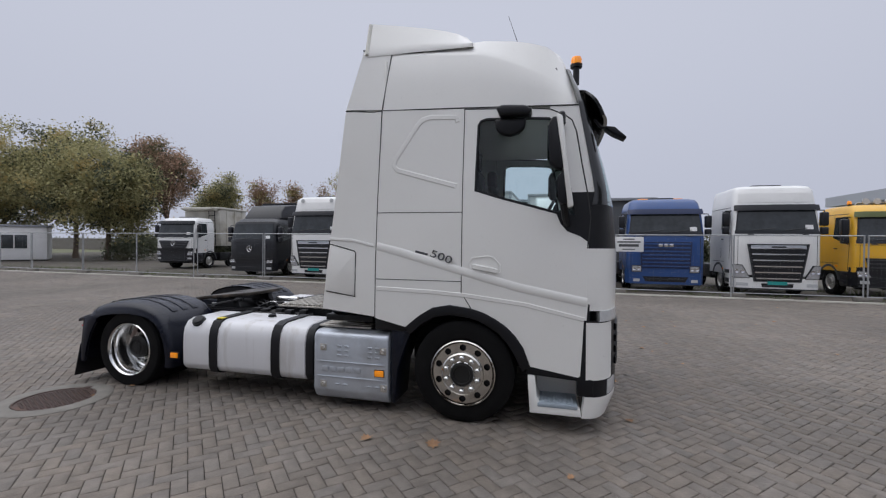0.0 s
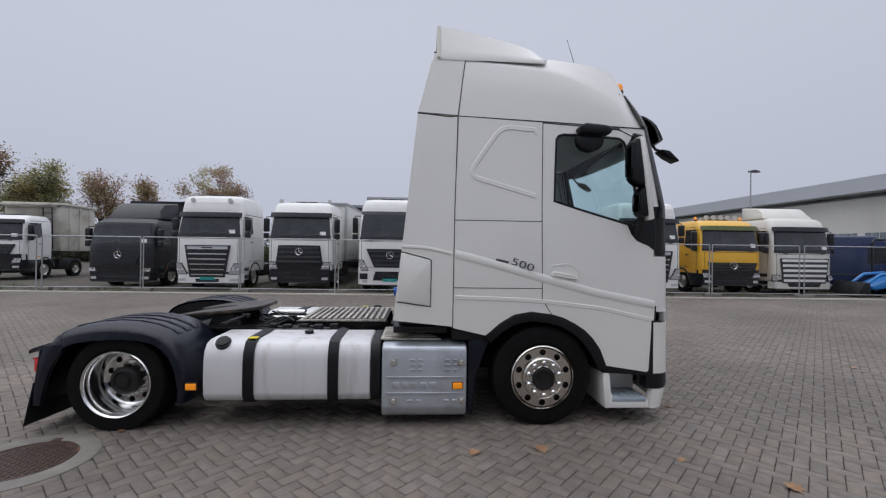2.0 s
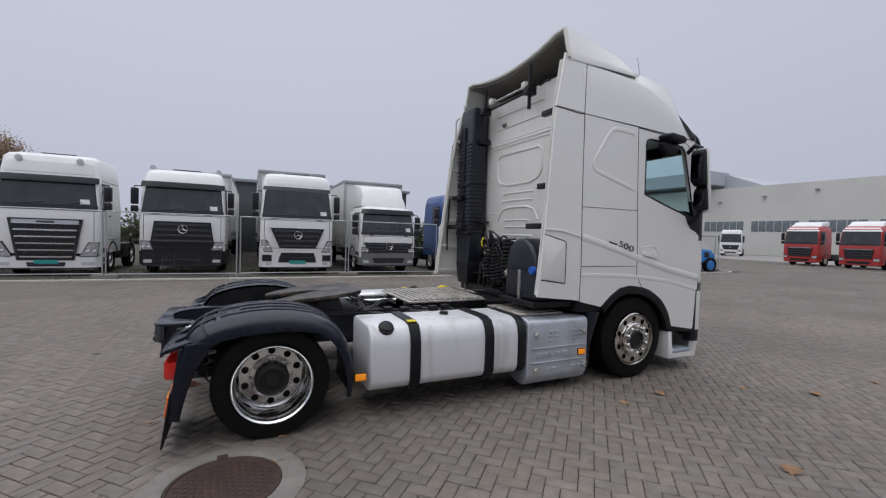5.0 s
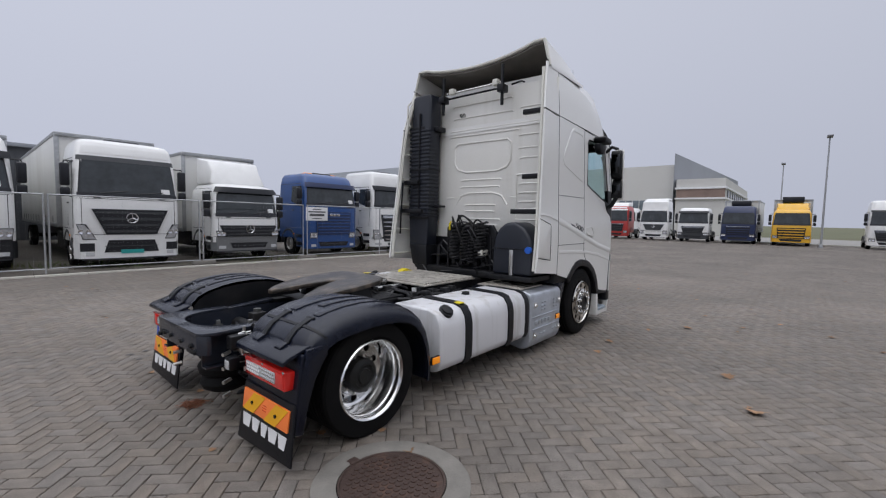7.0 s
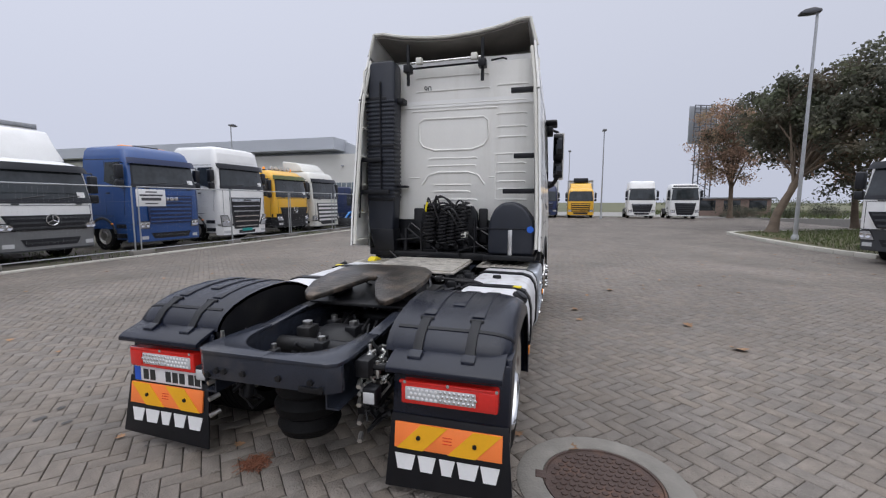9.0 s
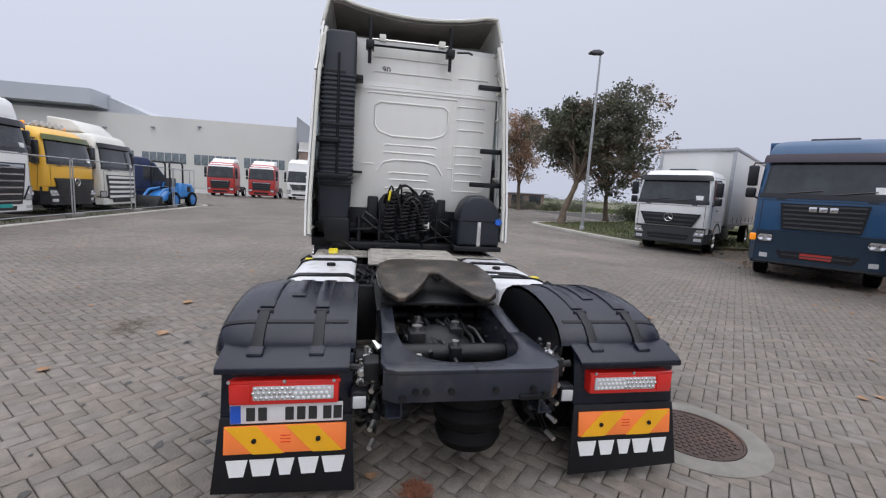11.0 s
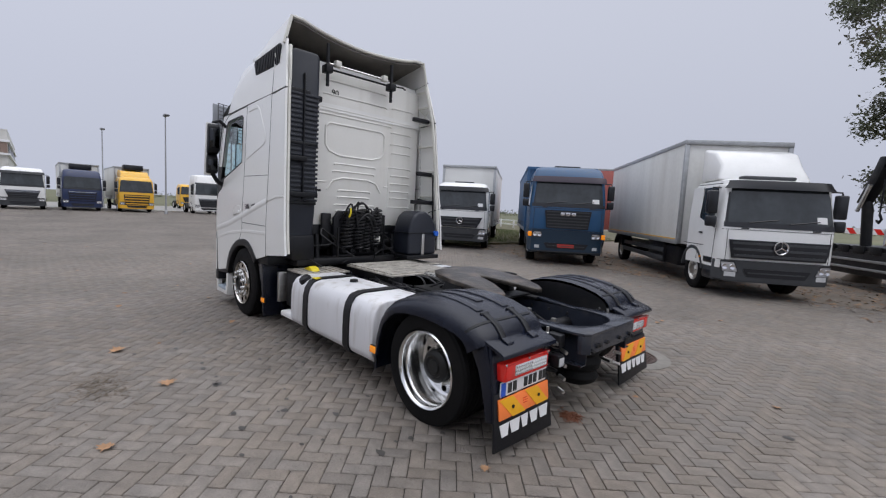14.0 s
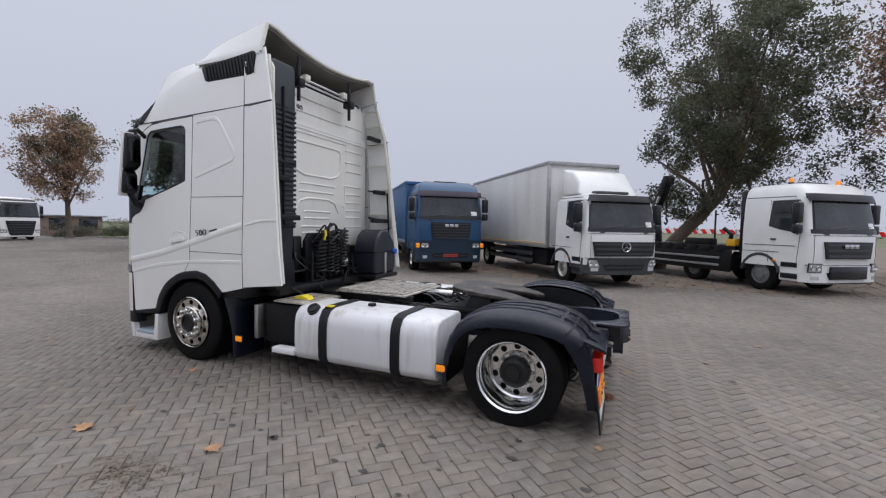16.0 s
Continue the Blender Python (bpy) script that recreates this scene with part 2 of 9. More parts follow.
KERB_M = surface("kerb_concrete", (0.47, 0.45, 0.40), 0.85, 0, 0.12, 1.5, 60, 0.4, rand=0.08, stain=(0.26, 0.24, 0.20), stain_amount=0.5, stain_scale=2)
IRON = surface("manhole_iron", (0.08, 0.053, 0.045), 0.55, 0.4, 0.3, 8, 90, 0.5, stain=(0.2, 0.10, 0.06), stain_amount=0.5, stain_scale=5)
GRAVEL = surface("yard_gravel", (0.085, 0.074, 0.062), 0.95, 0, 0.35, 0.8, 40, 0.9, stain=(0.09, 0.10, 0.05), stain_amount=0.6, stain_scale=0.6)
LITTER_DIRT = surface("leaf_littered_ground", (0.155, 0.13, 0.105), 0.95, 0, 0.35, 1.0, 35, 0.9, stain=(0.26, 0.15, 0.08), stain_amount=0.5, stain_scale=1.6)
FIELD = surface("field", (0.11, 0.115, 0.06), 0.95, 0, 0.3, 0.06, 6, 0.6, stain=(0.17, 0.13, 0.07), stain_amount=0.7, stain_scale=0.05)
ASPHALT = surface("pale_road", (0.27, 0.262, 0.25), 0.85, 0, 0.12, 0.5, 60, 0.4)
GRASS_M = surface("grass_blades", (0.075, 0.105, 0.03), 0.75, 0, 0.3, 1.0, 30, 0.0, island=0.35, stain=(0.16, 0.12, 0.05), stain_amount=0.6, stain_scale=0.9)
SOIL = surface("island_soil", (0.085, 0.08, 0.04), 0.95, 0, 0.3, 1.0, 40, 0.8, stain=(0.15, 0.09, 0.05), stain_amount=0.6, stain_scale=1.5)
GALV = surface("galvanised_steel", (0.42, 0.43, 0.44), 0.45, 0.7, 0.15, 8, 80, 0.1)
BARK = surface("bark", (0.12, 0.09, 0.065), 0.9, 0, 0.35, 3, 30, 1.0)


def leaf_material(name, a, b):
    m = surface(name, a, 0.65, 0, 0.25, 0.5, 12, 0.0, island=0.40, stain=b, stain_amount=0.95, stain_scale=0.45, spec=0.25)
    n, l = m.node_tree.nodes, m.node_tree.links
    p = n["Principled BSDF"]
    tr, mx = n.new("ShaderNodeBsdfTranslucent"), n.new("ShaderNodeMixShader")
    l.new(p.inputs["Base Color"].links[0].from_socket, tr.inputs["Color"])
    mx.inputs[0].default_value = 0.55
    l.new(p.outputs[0], mx.inputs[1])
    l.new(tr.outputs[0], mx.inputs[2])
    l.new(mx.outputs[0], n["Material Output"].inputs["Surface"])
    return m


# leaf colours are raised to take in haze and offset dense crowns' self-shading
LEAF_GREEN = leaf_material("leaves_green", (0.115, 0.128, 0.085), (0.17, 0.15, 0.085))
LEAF_OLIVE = leaf_material("leaves_olive", (0.38, 0.36, 0.19), (0.50, 0.36, 0.14))
LEAF_BROWN = leaf_material("leaves_brown", (0.36, 0.245, 0.175), (0.30, 0.26, 0.16))
LEAF_DARK = leaf_material("leaves_dark", (0.135, 0.138, 0.105), (0.19, 0.145, 0.105))
LEAF_DRY = surface("dry_leaf", (0.30, 0.17, 0.09), 0.8, 0, 0.3, 8, 60, 0.2, rand=0.35)


# ---- mesh tools ----
def finish(bm, smooth=True, angle=38):
    bmesh.ops.recalc_face_normals(bm, faces=bm.faces)
    lim = radians(angle)
    for e in bm.edges:
        e.smooth = len(e.link_faces) == 2 and e.calc_face_angle(0) < lim
    for f in bm.faces:
        f.smooth = smooth


def part(name, bm, material, parent=None, label="", smooth=True, angle=38):
    """Links a bmesh as one mesh object, under a thing or a part."""
    finish(bm, smooth, angle)
    me = bpy.data.meshes.new(name)
    bm.to_mesh(me)
    bm.free()
    me.materials.append(material)
    ob = new(name, me)
    if parent:
        ob.parent = parent
    if label:
        tagged(ob, label)
    return ob


def share(ob, m, parent=None):
    """Another object on the same mesh, at the pose m."""
    o = new(ob.name.split(".")[0], ob.data)
    o.parent = parent or ob.parent
    o.matrix_local = m
    return o


def thing(name, m, label, category, group="", kind=""):
    ob = new(name)
    ob.empty_display_size = 0.2
    ob.matrix_world = m
    return tagged(ob, label, category, group, kind)


def bevelled(bm, width, seg=2, angle=25):
    if width > 0:
        es = [e for e in bm.edges if len(e.link_faces) == 2 and e.calc_face_angle(0) > radians(angle)]
        bmesh.ops.bevel(bm, geom=es, offset=width, segments=seg, affect="EDGES", profile=0.5, clamp_overlap=True)
    return bm


def box(x0, x1, y0, y1, z0, z1, b=0.0, seg=2, bm=None):
    t = bmesh.new()
    bmesh.ops.create_cube(t, size=1)
    for v in t.verts:
        v.co = ((x0 + x1) / 2 + v.co.x * (x1 - x0), (y0 + y1) / 2 + v.co.y * (y1 - y0), (z0 + z1) / 2 + v.co.z * (z1 - z0))
    bevelled(t, b, seg)
    return merge(bm, t)


def merge(bm, t):
    if bm is None:
        return t
    me = bpy.data.meshes.new("tmp")
    t.to_mesh(me)
    t.free()
    bm.from_mesh(me)
    bpy.data.meshes.remove(me)
    return bm


def prism(pts, a, b, axis="y", bev=0.0, seg=2, bm=None):
    """A polygon drawn in the two other axes, pushed from a to b along the axis."""
    put = {"y": lambda p, q, s: (p, s, q), "x": lambda p, q, s: (s, p, q), "z": lambda p, q, s: (p, q, s)}[axis]
    t = bmesh.new()
    lo = [t.verts.new(put(p, q, a)) for p, q in pts]
    hi = [t.verts.new(put(p, q, b)) for p, q in pts]
    t.faces.new(lo)
    t.faces.new(hi[::-1])
    for i in range(len(pts)):
        j = (i + 1) % len(pts)
        t.faces.new((lo[i], hi[i], hi[j], lo[j]))
    bmesh.ops.recalc_face_normals(t, faces=t.faces)
    bevelled(t, bev, seg)
    return merge(bm, t)


def lathe(prof, n=40, axis="y", centre=(0, 0, 0), bm=None, arc=360):
    """Turns (radius, height) pairs about an axis."""
    t = bmesh.new()
    rings = []
    full = arc >= 360
    for i in range(n if full else n + 1):
        a = radians(arc) * i / n
        c, s = math.cos(a), math.sin(a)
        row = []
        for r, h in prof:
            p = {"y": (r * c, h, r * s), "x": (h, r * c, r * s), "z": (r * c, r * s, h)}[axis]
            row.append(t.verts.new(Vector(p) + Vector(centre)))
        rings.append(row)
    for i in range(n):
        a, b = rings[i], rings[(i + 1) % len(rings)]
        for k in range(len(prof) - 1):
            t.faces.new((a[k], a[k + 1], b[k + 1], b[k]))
    bmesh.ops.remove_doubles(t, verts=t.verts, dist=1e-5)
    return merge(bm, t)


def tube(points, r, n=8, bm=None, r2=None, cap=True):
    """A round bar along a line of points."""
    t = bmesh.new()
    pts = [Vector(p) for p in points]
    rings, up = [], None
    for i, p in enumerate(pts):
        d = (pts[min(i + 1, len(pts) - 1)] - pts[max(i - 1, 0)]).normalized()
        if up is None or abs(d.dot(up)) > 0.99:
            up = Vector((0, 0, 1)) if abs(d.z) < 0.9 else Vector((1, 0, 0))
        u = d.cross(up).normalized()
        v = u.cross(d).normalized()
        up = v
        rad = r if r2 is None else r + (r2 - r) * i / max(1, len(pts) - 1)
        rings.append([t.verts.new(p + rad * (math.cos(2 * math.pi * k / n) * u + math.sin(2 * math.pi * k / n) * v)) for k in range(n)])
    for a, b in zip(rings, rings[1:]):
        for k in range(n):
            t.faces.new((a[k], a[(k + 1) % n], b[(k + 1) % n], b[k]))
    if cap and n > 2:
        t.faces.new(rings[0][::-1])
        t.faces.new(rings[-1])
    return merge(bm, t)


def loft(rings, closed=True, caps=True, bm=None):
    t = bmesh.new()
    rows = [[t.verts.new(p) for p in ring] for ring in rings]
    n = len(rows[0])
    for a, b in zip(rows, rows[1:]):
        for k in range(n if closed else n - 1):
            t.faces.new((a[k], a[(k + 1) % n], b[(k + 1) % n], b[k]))
    if closed and caps:
        t.faces.new(rows[0][::-1])
        t.faces.new(rows[-1])
    bmesh.ops.remove_doubles(t, verts=t.verts, dist=1e-5)
    return merge(bm, t)


def sheet(fn, us, vs, thick, bm=None):
    """A curved panel with thickness: fn(u, v, depth) gives its points."""
    t = bmesh.new()
    grids = [[[t.verts.new(fn(u, v, d)) for v in vs] for u in us] for d in (0.0, thick)]
    nu, nv = len(us), len(vs)
    for g, grid in enumerate(grids):
        for i in range(nu - 1):
            for j in range(nv - 1):
                f = (grid[i][j], grid[i + 1][j], grid[i + 1][j + 1], grid[i][j + 1])
                t.faces.new(f if g == 0 else f[::-1])
    A, B = grids
    for i in range(nu - 1):
        t.faces.new((A[i][0], B[i][0], B[i + 1][0], A[i + 1][0]))
        t.faces.new((A[i][-1], A[i + 1][-1], B[i + 1][-1], B[i][-1]))
    for j in range(nv - 1):
        t.faces.new((A[0][j], A[0][j + 1], B[0][j + 1], B[0][j]))
        t.faces.new((A[-1][j], B[-1][j], B[-1][j + 1], A[-1][j + 1]))
    return merge(bm, t)


def lerp(table, x):
    """Straight-line interpolation in (x, value) pairs."""
    if x <= table[0][0]:
        return table[0][1]
    for (a, va), (b, vb) in zip(table, table[1:]):
        if x <= b:
            return va + (vb - va) * (x - a) / (b - a)
    return table[-1][1]


def steps(a, b, n):
    return [a + (b - a) * i / n for i in range(n + 1)]


def lettering(text, size, m, material, parent, name="lettering", depth=0.003):
    """Raised writing in the built-in font, turned into a mesh."""
    cu = bpy.data.curves.new(name, "FONT")
    cu.body, cu.size, cu.extrude, cu.align_x, cu.align_y = text, size, depth, "CENTER", "CENTER"
    tmp = bpy.data.objects.new(name, cu)
    scene.collection.objects.link(tmp)
    me = bpy.data.meshes.new_from_object(tmp.evaluated_get(bpy.context.evaluated_depsgraph_get()))
    bpy.data.objects.remove(tmp)
    me.materials.clear()
    me.materials.append(material)
    ob = new(name, me)
    ob.parent = parent
    ob.matrix_local = m
    return ob

# ---- ground ----
def flat(name, pts, z, material, label, category, depth=0.3):
    return tagged(part(name, prism(pts, z - depth, z, "z"), material), label, category, kind="structure")


ground = tagged(part("ground", box(-1500, 1500, -1500, 1500, -1.0, -0.12), FIELD), "misty open field around the yard", "ground", kind="structure")
def row_line(x):
    """The kerb in front of the parked row runs slightly askew."""
    return 15.15 - 0.025 * x


YARD = [(-60, -30), (42.5, -30), (42.5, -7.5), (42.5, 40), (30, 40), (20.6, 14.6), (-60, 16.62)]
yard = flat("pavement", YARD, -0.012, JOINT, "grey-brown herringbone block paving with sand joints", "paving", 0.1)
flat("gravel_strip", [(-60, 16.72), (20.8, 14.72), (31, 42), (-60, 60)], 0.02, GRAVEL, "dark gravel ground under the parked row", "gravel", 0.1)
flat("apron", [(42.5, -30), (66, -30), (66, 110), (30.5, 110), (30.5, 40), (42.5, 40)], -0.03, ASPHALT, "pale asphalt apron in front of the hall", "road", 0.06)
flat("service_road", [(42.5, -9.5), (160, -40), (160, -45), (46, -15.5)], -0.02, ASPHALT, "pale road leading off through the field", "road", 0.06)
litter = flat("littered_ground", [(9, -8.0), (5.2, -5.9), (2.0, -5.0), (-1.5, -4.7), (-5.5, -4.1), (-9.0, -4.3), (-12.5, -5.6), (-16, -8.2), (-60, -11), (-60, -60), (30, -60), (20, -12)], 0.004, LITTER_DIRT, "bare ground strewn with brown leaves", "ground", 0.1)


# kerbs, laid stone by stone
def kerb(name, line, w, h, label, length=1.0):
    """A row of kerb stones along a line of points."""
    k = tagged(new(name), label, "kerb", kind="structure")
    base = None
    for a, b in zip(line, line[1:]):
        a, b = Vector(a), Vector(b)
        n = max(1, round((b - a).length / length))
        d = (b - a) / n
        for i in range(n):
            c = a + d * (i + 0.5)
            m = Matrix.Translation((c.x, c.y, 0)) @ Matrix.Rotation(math.atan2(d.y, d.x), 4, "Z") @ Matrix.Diagonal((d.length / length * 0.99, 1, 1, 1))
            if base is None:
                base = part("kerb_stone", box(-length / 2, length / 2, -w / 2, w / 2, -0.1, h, 0.015), KERB_M, k)
                base.matrix_local = m
            else:
                share(base, m, k)
    return k


kerb("kerb_1", [(-60, 16.68), (19.8, 14.68), (20.5, 15.1), (20.9, 16.2), (22.4, 20.0)], 0.16, 0.035, "pale low kerb along the fence", 1.0)
ISL = [(7.3, -5.0), (8.5, -4.62), (10.1, -4.42), (13, -4.3), (15.5, -4.28), (16.7, -4.4), (17.5, -5.0), (18.2, -6.3), (20.5, -10.5), (23, -14), (27, -18)]
kerb("kerb_2", ISL, 0.22, 0.13, "pale raised kerb round the planted island", 0.8)
kerb("kerb_3", [(42.5, 12), (42.5, -7.5), (45, -11), (46, -15.5), (48, -30)], 0.2, 0.06, "pale kerb at the yard's far edge", 1.2)
island = flat("planted_island", [(7.3, -5.1), (8.5, -4.72), (10.1, -4.52), (13, -4.4), (15.5, -4.38), (16.65, -4.5), (17.4, -5.07), (18.1, -6.36), (20.4, -10.55), (22.9, -14.05), (26.9, -18), (26, -40), (6, -40), (6.5, -7)], 0.10, SOIL, "earth and grass island with fallen leaves", "verge", 0.3)

rng = np.random.default_rng(7)


def quads_mesh(name, verts, faces, material):
    """A mesh straight from arrays."""
    me = bpy.data.meshes.new(name)
    me.vertices.add(len(verts))
    me.vertices.foreach_set("co", np.asarray(verts, dtype=np.float32).ravel())
    n = len(faces)
    me.loops.add(n * 4)
    me.loops.foreach_set("vertex_index", np.asarray(faces, dtype=np.int32).ravel())
    me.polygons.add(n)
    me.polygons.foreach_set("loop_start", np.arange(0, n * 4, 4, dtype=np.int32))
    me.update(calc_edges=True)
    me.validate()
    me.materials.append(material)
    return me


def scatter_blades(name, n, area, label, category, material, h=(0.05, 0.14), inside=None, z=0.1, w=0.012):
    """Tufts of crossed blades as one mesh."""
    x = rng.uniform(area[0], area[1], n)
    y = rng.uniform(area[2], area[3], n)
    keep = inside(x, y)
    x, y = x[keep], y[keep]
    n = len(x)
    a = rng.uniform(0, 2 * np.pi, n)
    hh = rng.uniform(h[0], h[1], n)
    dx, dy = np.cos(a) * w, np.sin(a) * w
    lx, ly = rng.normal(0, 0.4, n) * hh, rng.normal(0, 0.4, n) * hh
    v = np.stack([np.stack([x - dx, y - dy, np.full(n, z)], 1), np.stack([x + dx, y + dy, np.full(n, z)], 1),
                  np.stack([x + lx + dx * 0.2, y + ly + dy * 0.2, z + hh], 1), np.stack([x + lx - dx * 0.2, y + ly - dy * 0.2, z + hh], 1)], 1).reshape(-1, 3)
    f = np.arange(4 * n).reshape(-1, 4)
    return tagged(new(name, quads_mesh(name, v, f, material)), label, category, kind="stuff")


def in_island(x, y):
    edge = np.interp(x, [6.5, 7.3, 10.1, 15.5, 16.65, 18.1, 23, 27], [-6.5, -5.2, -4.65, -4.5, -4.65, -6.5, -14.2, -18.2])
    return y < edge


scatter_blades("grass", 26000, (6.6, 26, -22, -4.9), "short grass with brown fallen leaves on the island", "grass", GRASS_M, inside=in_island, z=0.10)
scatter_blades("verge_grass", 9000, (43, 75, -40, -8), "rough pale grass beyond the yard", "grass", GRASS_M, (0.2, 0.6), lambda x, y: (y < -9.5 - (x - 42.5) * 0.26 - 6) | (y > -9.0 - (x - 42.5) * 0.26), -0.12, 0.05)
scatter_blades("fence_weeds", 9000, (-40, 20, 15.0, 18.6), "sparse weeds along the fence", "weeds", GRASS_M, (0.04, 0.16), lambda x, y: (y > row_line(x) + 0.15) & ((np.sin(x * 1.3) + np.sin(x * 0.37 + y * 2)) > 0.1), 0.02)


# ---- temporary fence ----

def fence_panel(m, width=3.4, height=1.98):
    p = thing("mesh_fence", m, "galvanised steel mesh fence on concrete feet", "fence", "fence along the yard")
    for x in (0.0, width):
        part("post", tube([(x, 0, 0.02), (x, 0, height)], 0.021, 8), GALV, p)
    part("top_rail", tube([(0, 0, height - 0.02), (width, 0, height - 0.02)], 0.019, 8), GALV, p)
    part("bottom_rail", tube([(0, 0, 0.14), (width, 0, 0.14)], 0.016, 8), GALV, p)
    vs, fs = [], []

    def wire(a, b, r=0.0004):
        a, b = Vector(a), Vector(b)
        u = (b - a).normalized()
        s = Vector((0, 1, 0)) * r
        t = u.cross(s).normalized() * r
        k = len(vs)
        for q in (a, b):
            vs.extend([tuple(q + s), tuple(q + t), tuple(q - s), tuple(q - t)])
        for i in range(4):
            fs.append((k + i, k + (i + 1) % 4, k + 4 + (i + 1) % 4, k + 4 + i))
    for i in range(1, 32):
        wire((i * width / 32, 0, 0.14), (i * width / 32, 0, height - 0.02))
    for i in range(1, 9):
        wire((0, 0.004, 0.14 + i * 0.2), (width, 0.004, 0.14 + i * 0.2))
    w = new("wire_mesh", quads_mesh("wire_mesh", vs, fs, GALV))
    w.parent = p
    tagged(w, "thin welded wire mesh", kind="stuff")
    part("concrete_foot", box(-0.32, 0.32, -0.11, 0.11, 0.0, 0.13, 0.02), CONCRETE, p)
    return p


def fence_y(x):
    return row_line(x) + 0.28


fp = fence_panel(pose(-29.3, fence_y(-29.3), 0.02, 0, 0, -1.4))
for i in range(1, 13):
    x = -29.3 + 3.5 * i
    copy_thing(fp, pose(x, fence_y(x) + 0.05 * ((i * 7) % 3 - 1), 0.02, 0, 0, 1.0 * ((i * 5) % 3 - 1) - 1.4))
copy_thing(fp, pose(16.2, fence_y(16.2), 0.02, 0, 0, 4))
copy_thing(fp, pose(19.7, fence_y(19.7) + 0.6, 0.02, 0, 0, 66))
for i in range(6):
    copy_thing(fp, pose(-30.4 - 3.3 * i, 17.4 + 1.5 * i, 0.02, 0, 0, 155))
sign = thing("fence_sign", pose(2.6, fence_y(2.6) - 0.06, 0, 0, 0, -1.4), "white notice board with dark printed lines, tied to the fence", "sign")
part("board", box(-0.46, 0.46, -0.008, 0.008, 1.42, 1.92, 0.003), SIGN_WHITE, sign)
for z, w, h in ((1.84, 0.36, 0.035), (1.745, 0.72, 0.05), (1.63, 0.62, 0.085), (1.50, 0.40, 0.03)):
    part("printed_bar", box(-w / 2, w / 2, -0.011, -0.008, z - h / 2, z + h / 2, 0.0), BADGE_GREY, sign)
for x in (-0.43, 0.43):
    part("cable_tie", tube([(x, -0.01, 1.9), (x, 0.03, 1.95)], 0.006, 5), PLASTIC, sign)

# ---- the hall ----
# cladding colour is lightened to take in the haze of the distance
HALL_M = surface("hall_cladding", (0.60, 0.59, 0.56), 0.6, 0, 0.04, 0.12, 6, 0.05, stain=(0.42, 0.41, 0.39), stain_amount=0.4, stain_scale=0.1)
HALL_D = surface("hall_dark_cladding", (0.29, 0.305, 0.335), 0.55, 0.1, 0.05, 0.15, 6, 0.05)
HALL_GLASS = surface("hall_glass", (0.15, 0.18, 0.20), 0.08, 0, 0.4, 0.8, 6, 0.0)
HALL_ROOF = surface("hall_roof", (0.44, 0.46, 0.50), 0.5, 0.2, 0.05, 0.15, 6, 0.05)
BRICK_M = surface("brick_band", (0.25, 0.18, 0.15), 0.8, 0, 0.2, 0.6, 8, 0.2)
hall = thing("industrial_hall", pose(71.5, 0, 0), "long grey industrial hall with a strip of windows", "building")
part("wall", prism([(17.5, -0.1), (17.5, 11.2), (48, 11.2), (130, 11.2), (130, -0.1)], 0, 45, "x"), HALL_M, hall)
part("raised_roof", prism([(40.5, 11.15), (47.5, 14.0), (130, 14.0), (130, 11.15)], 2.0, 45, "x"), HALL_ROOF, hall)
part("fascia", prism([(47.5, 11.9), (47.5, 14.25), (130, 14.25), (130, 11.9)], -2.5, 3.0, "x"), HALL_ROOF, hall, "grey overhanging roof fascia")
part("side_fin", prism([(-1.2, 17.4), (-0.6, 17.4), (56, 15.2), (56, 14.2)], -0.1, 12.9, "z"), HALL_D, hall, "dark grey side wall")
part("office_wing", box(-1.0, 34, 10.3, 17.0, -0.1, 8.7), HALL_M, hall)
part("office_brick_band", box(-1.25, -0.9, 10.3, 16.9, 5.75, 7.1), BRICK_M, hall, "brown brick band")
for z0_, z1_ in ((7.1, 7.4), (5.5, 5.75)):
    part("white_band", box(-1.4, 34.2, 10.1, 17.1, z0_, z1_), SIGN_WHITE, hall)
wp = None
for i in range(92):
    y = 20.0 + i * 1.12
    if i % 7 == 6:
        continue
    m = Matrix.Translation((0, y, 4.6))
    if wp is None:
        wp = part("window", box(-0.06, 0.05, -0.50, 0.50, -0.85, 0.85, 0.03), HALL_GLASS, hall)
        wp.matrix_local = m
        part("window_frame", prism([(-0.60, -0.95), (0.60, -0.95), (0.60, -0.85), (-0.60, -0.85)], -0.10, 0.02, "x"), SIGN_WHITE, wp)
    else:
        share(wp, m, hall)
op = None
for i in range(9):
    m = Matrix.Translation((2.0 + i * 3.2, 10.26, 6.4))
    if op is None:
        op = part("office_window", box(-0.9, 0.9, -0.05, 0.05, -0.6, 0.6, 0.02), DARK_GLASS, hall)
        op.matrix_local = m
    else:
        share(op, m, hall)
for y, z in ((33.0, 10.0), (40.0, 9.4), (47.0, 8.8)):
    part("wall_lamp", box(-0.5, 0.0, y - 0.25, y + 0.25, z - 0.12, z + 0.12, 0.05), HALL_D, hall)


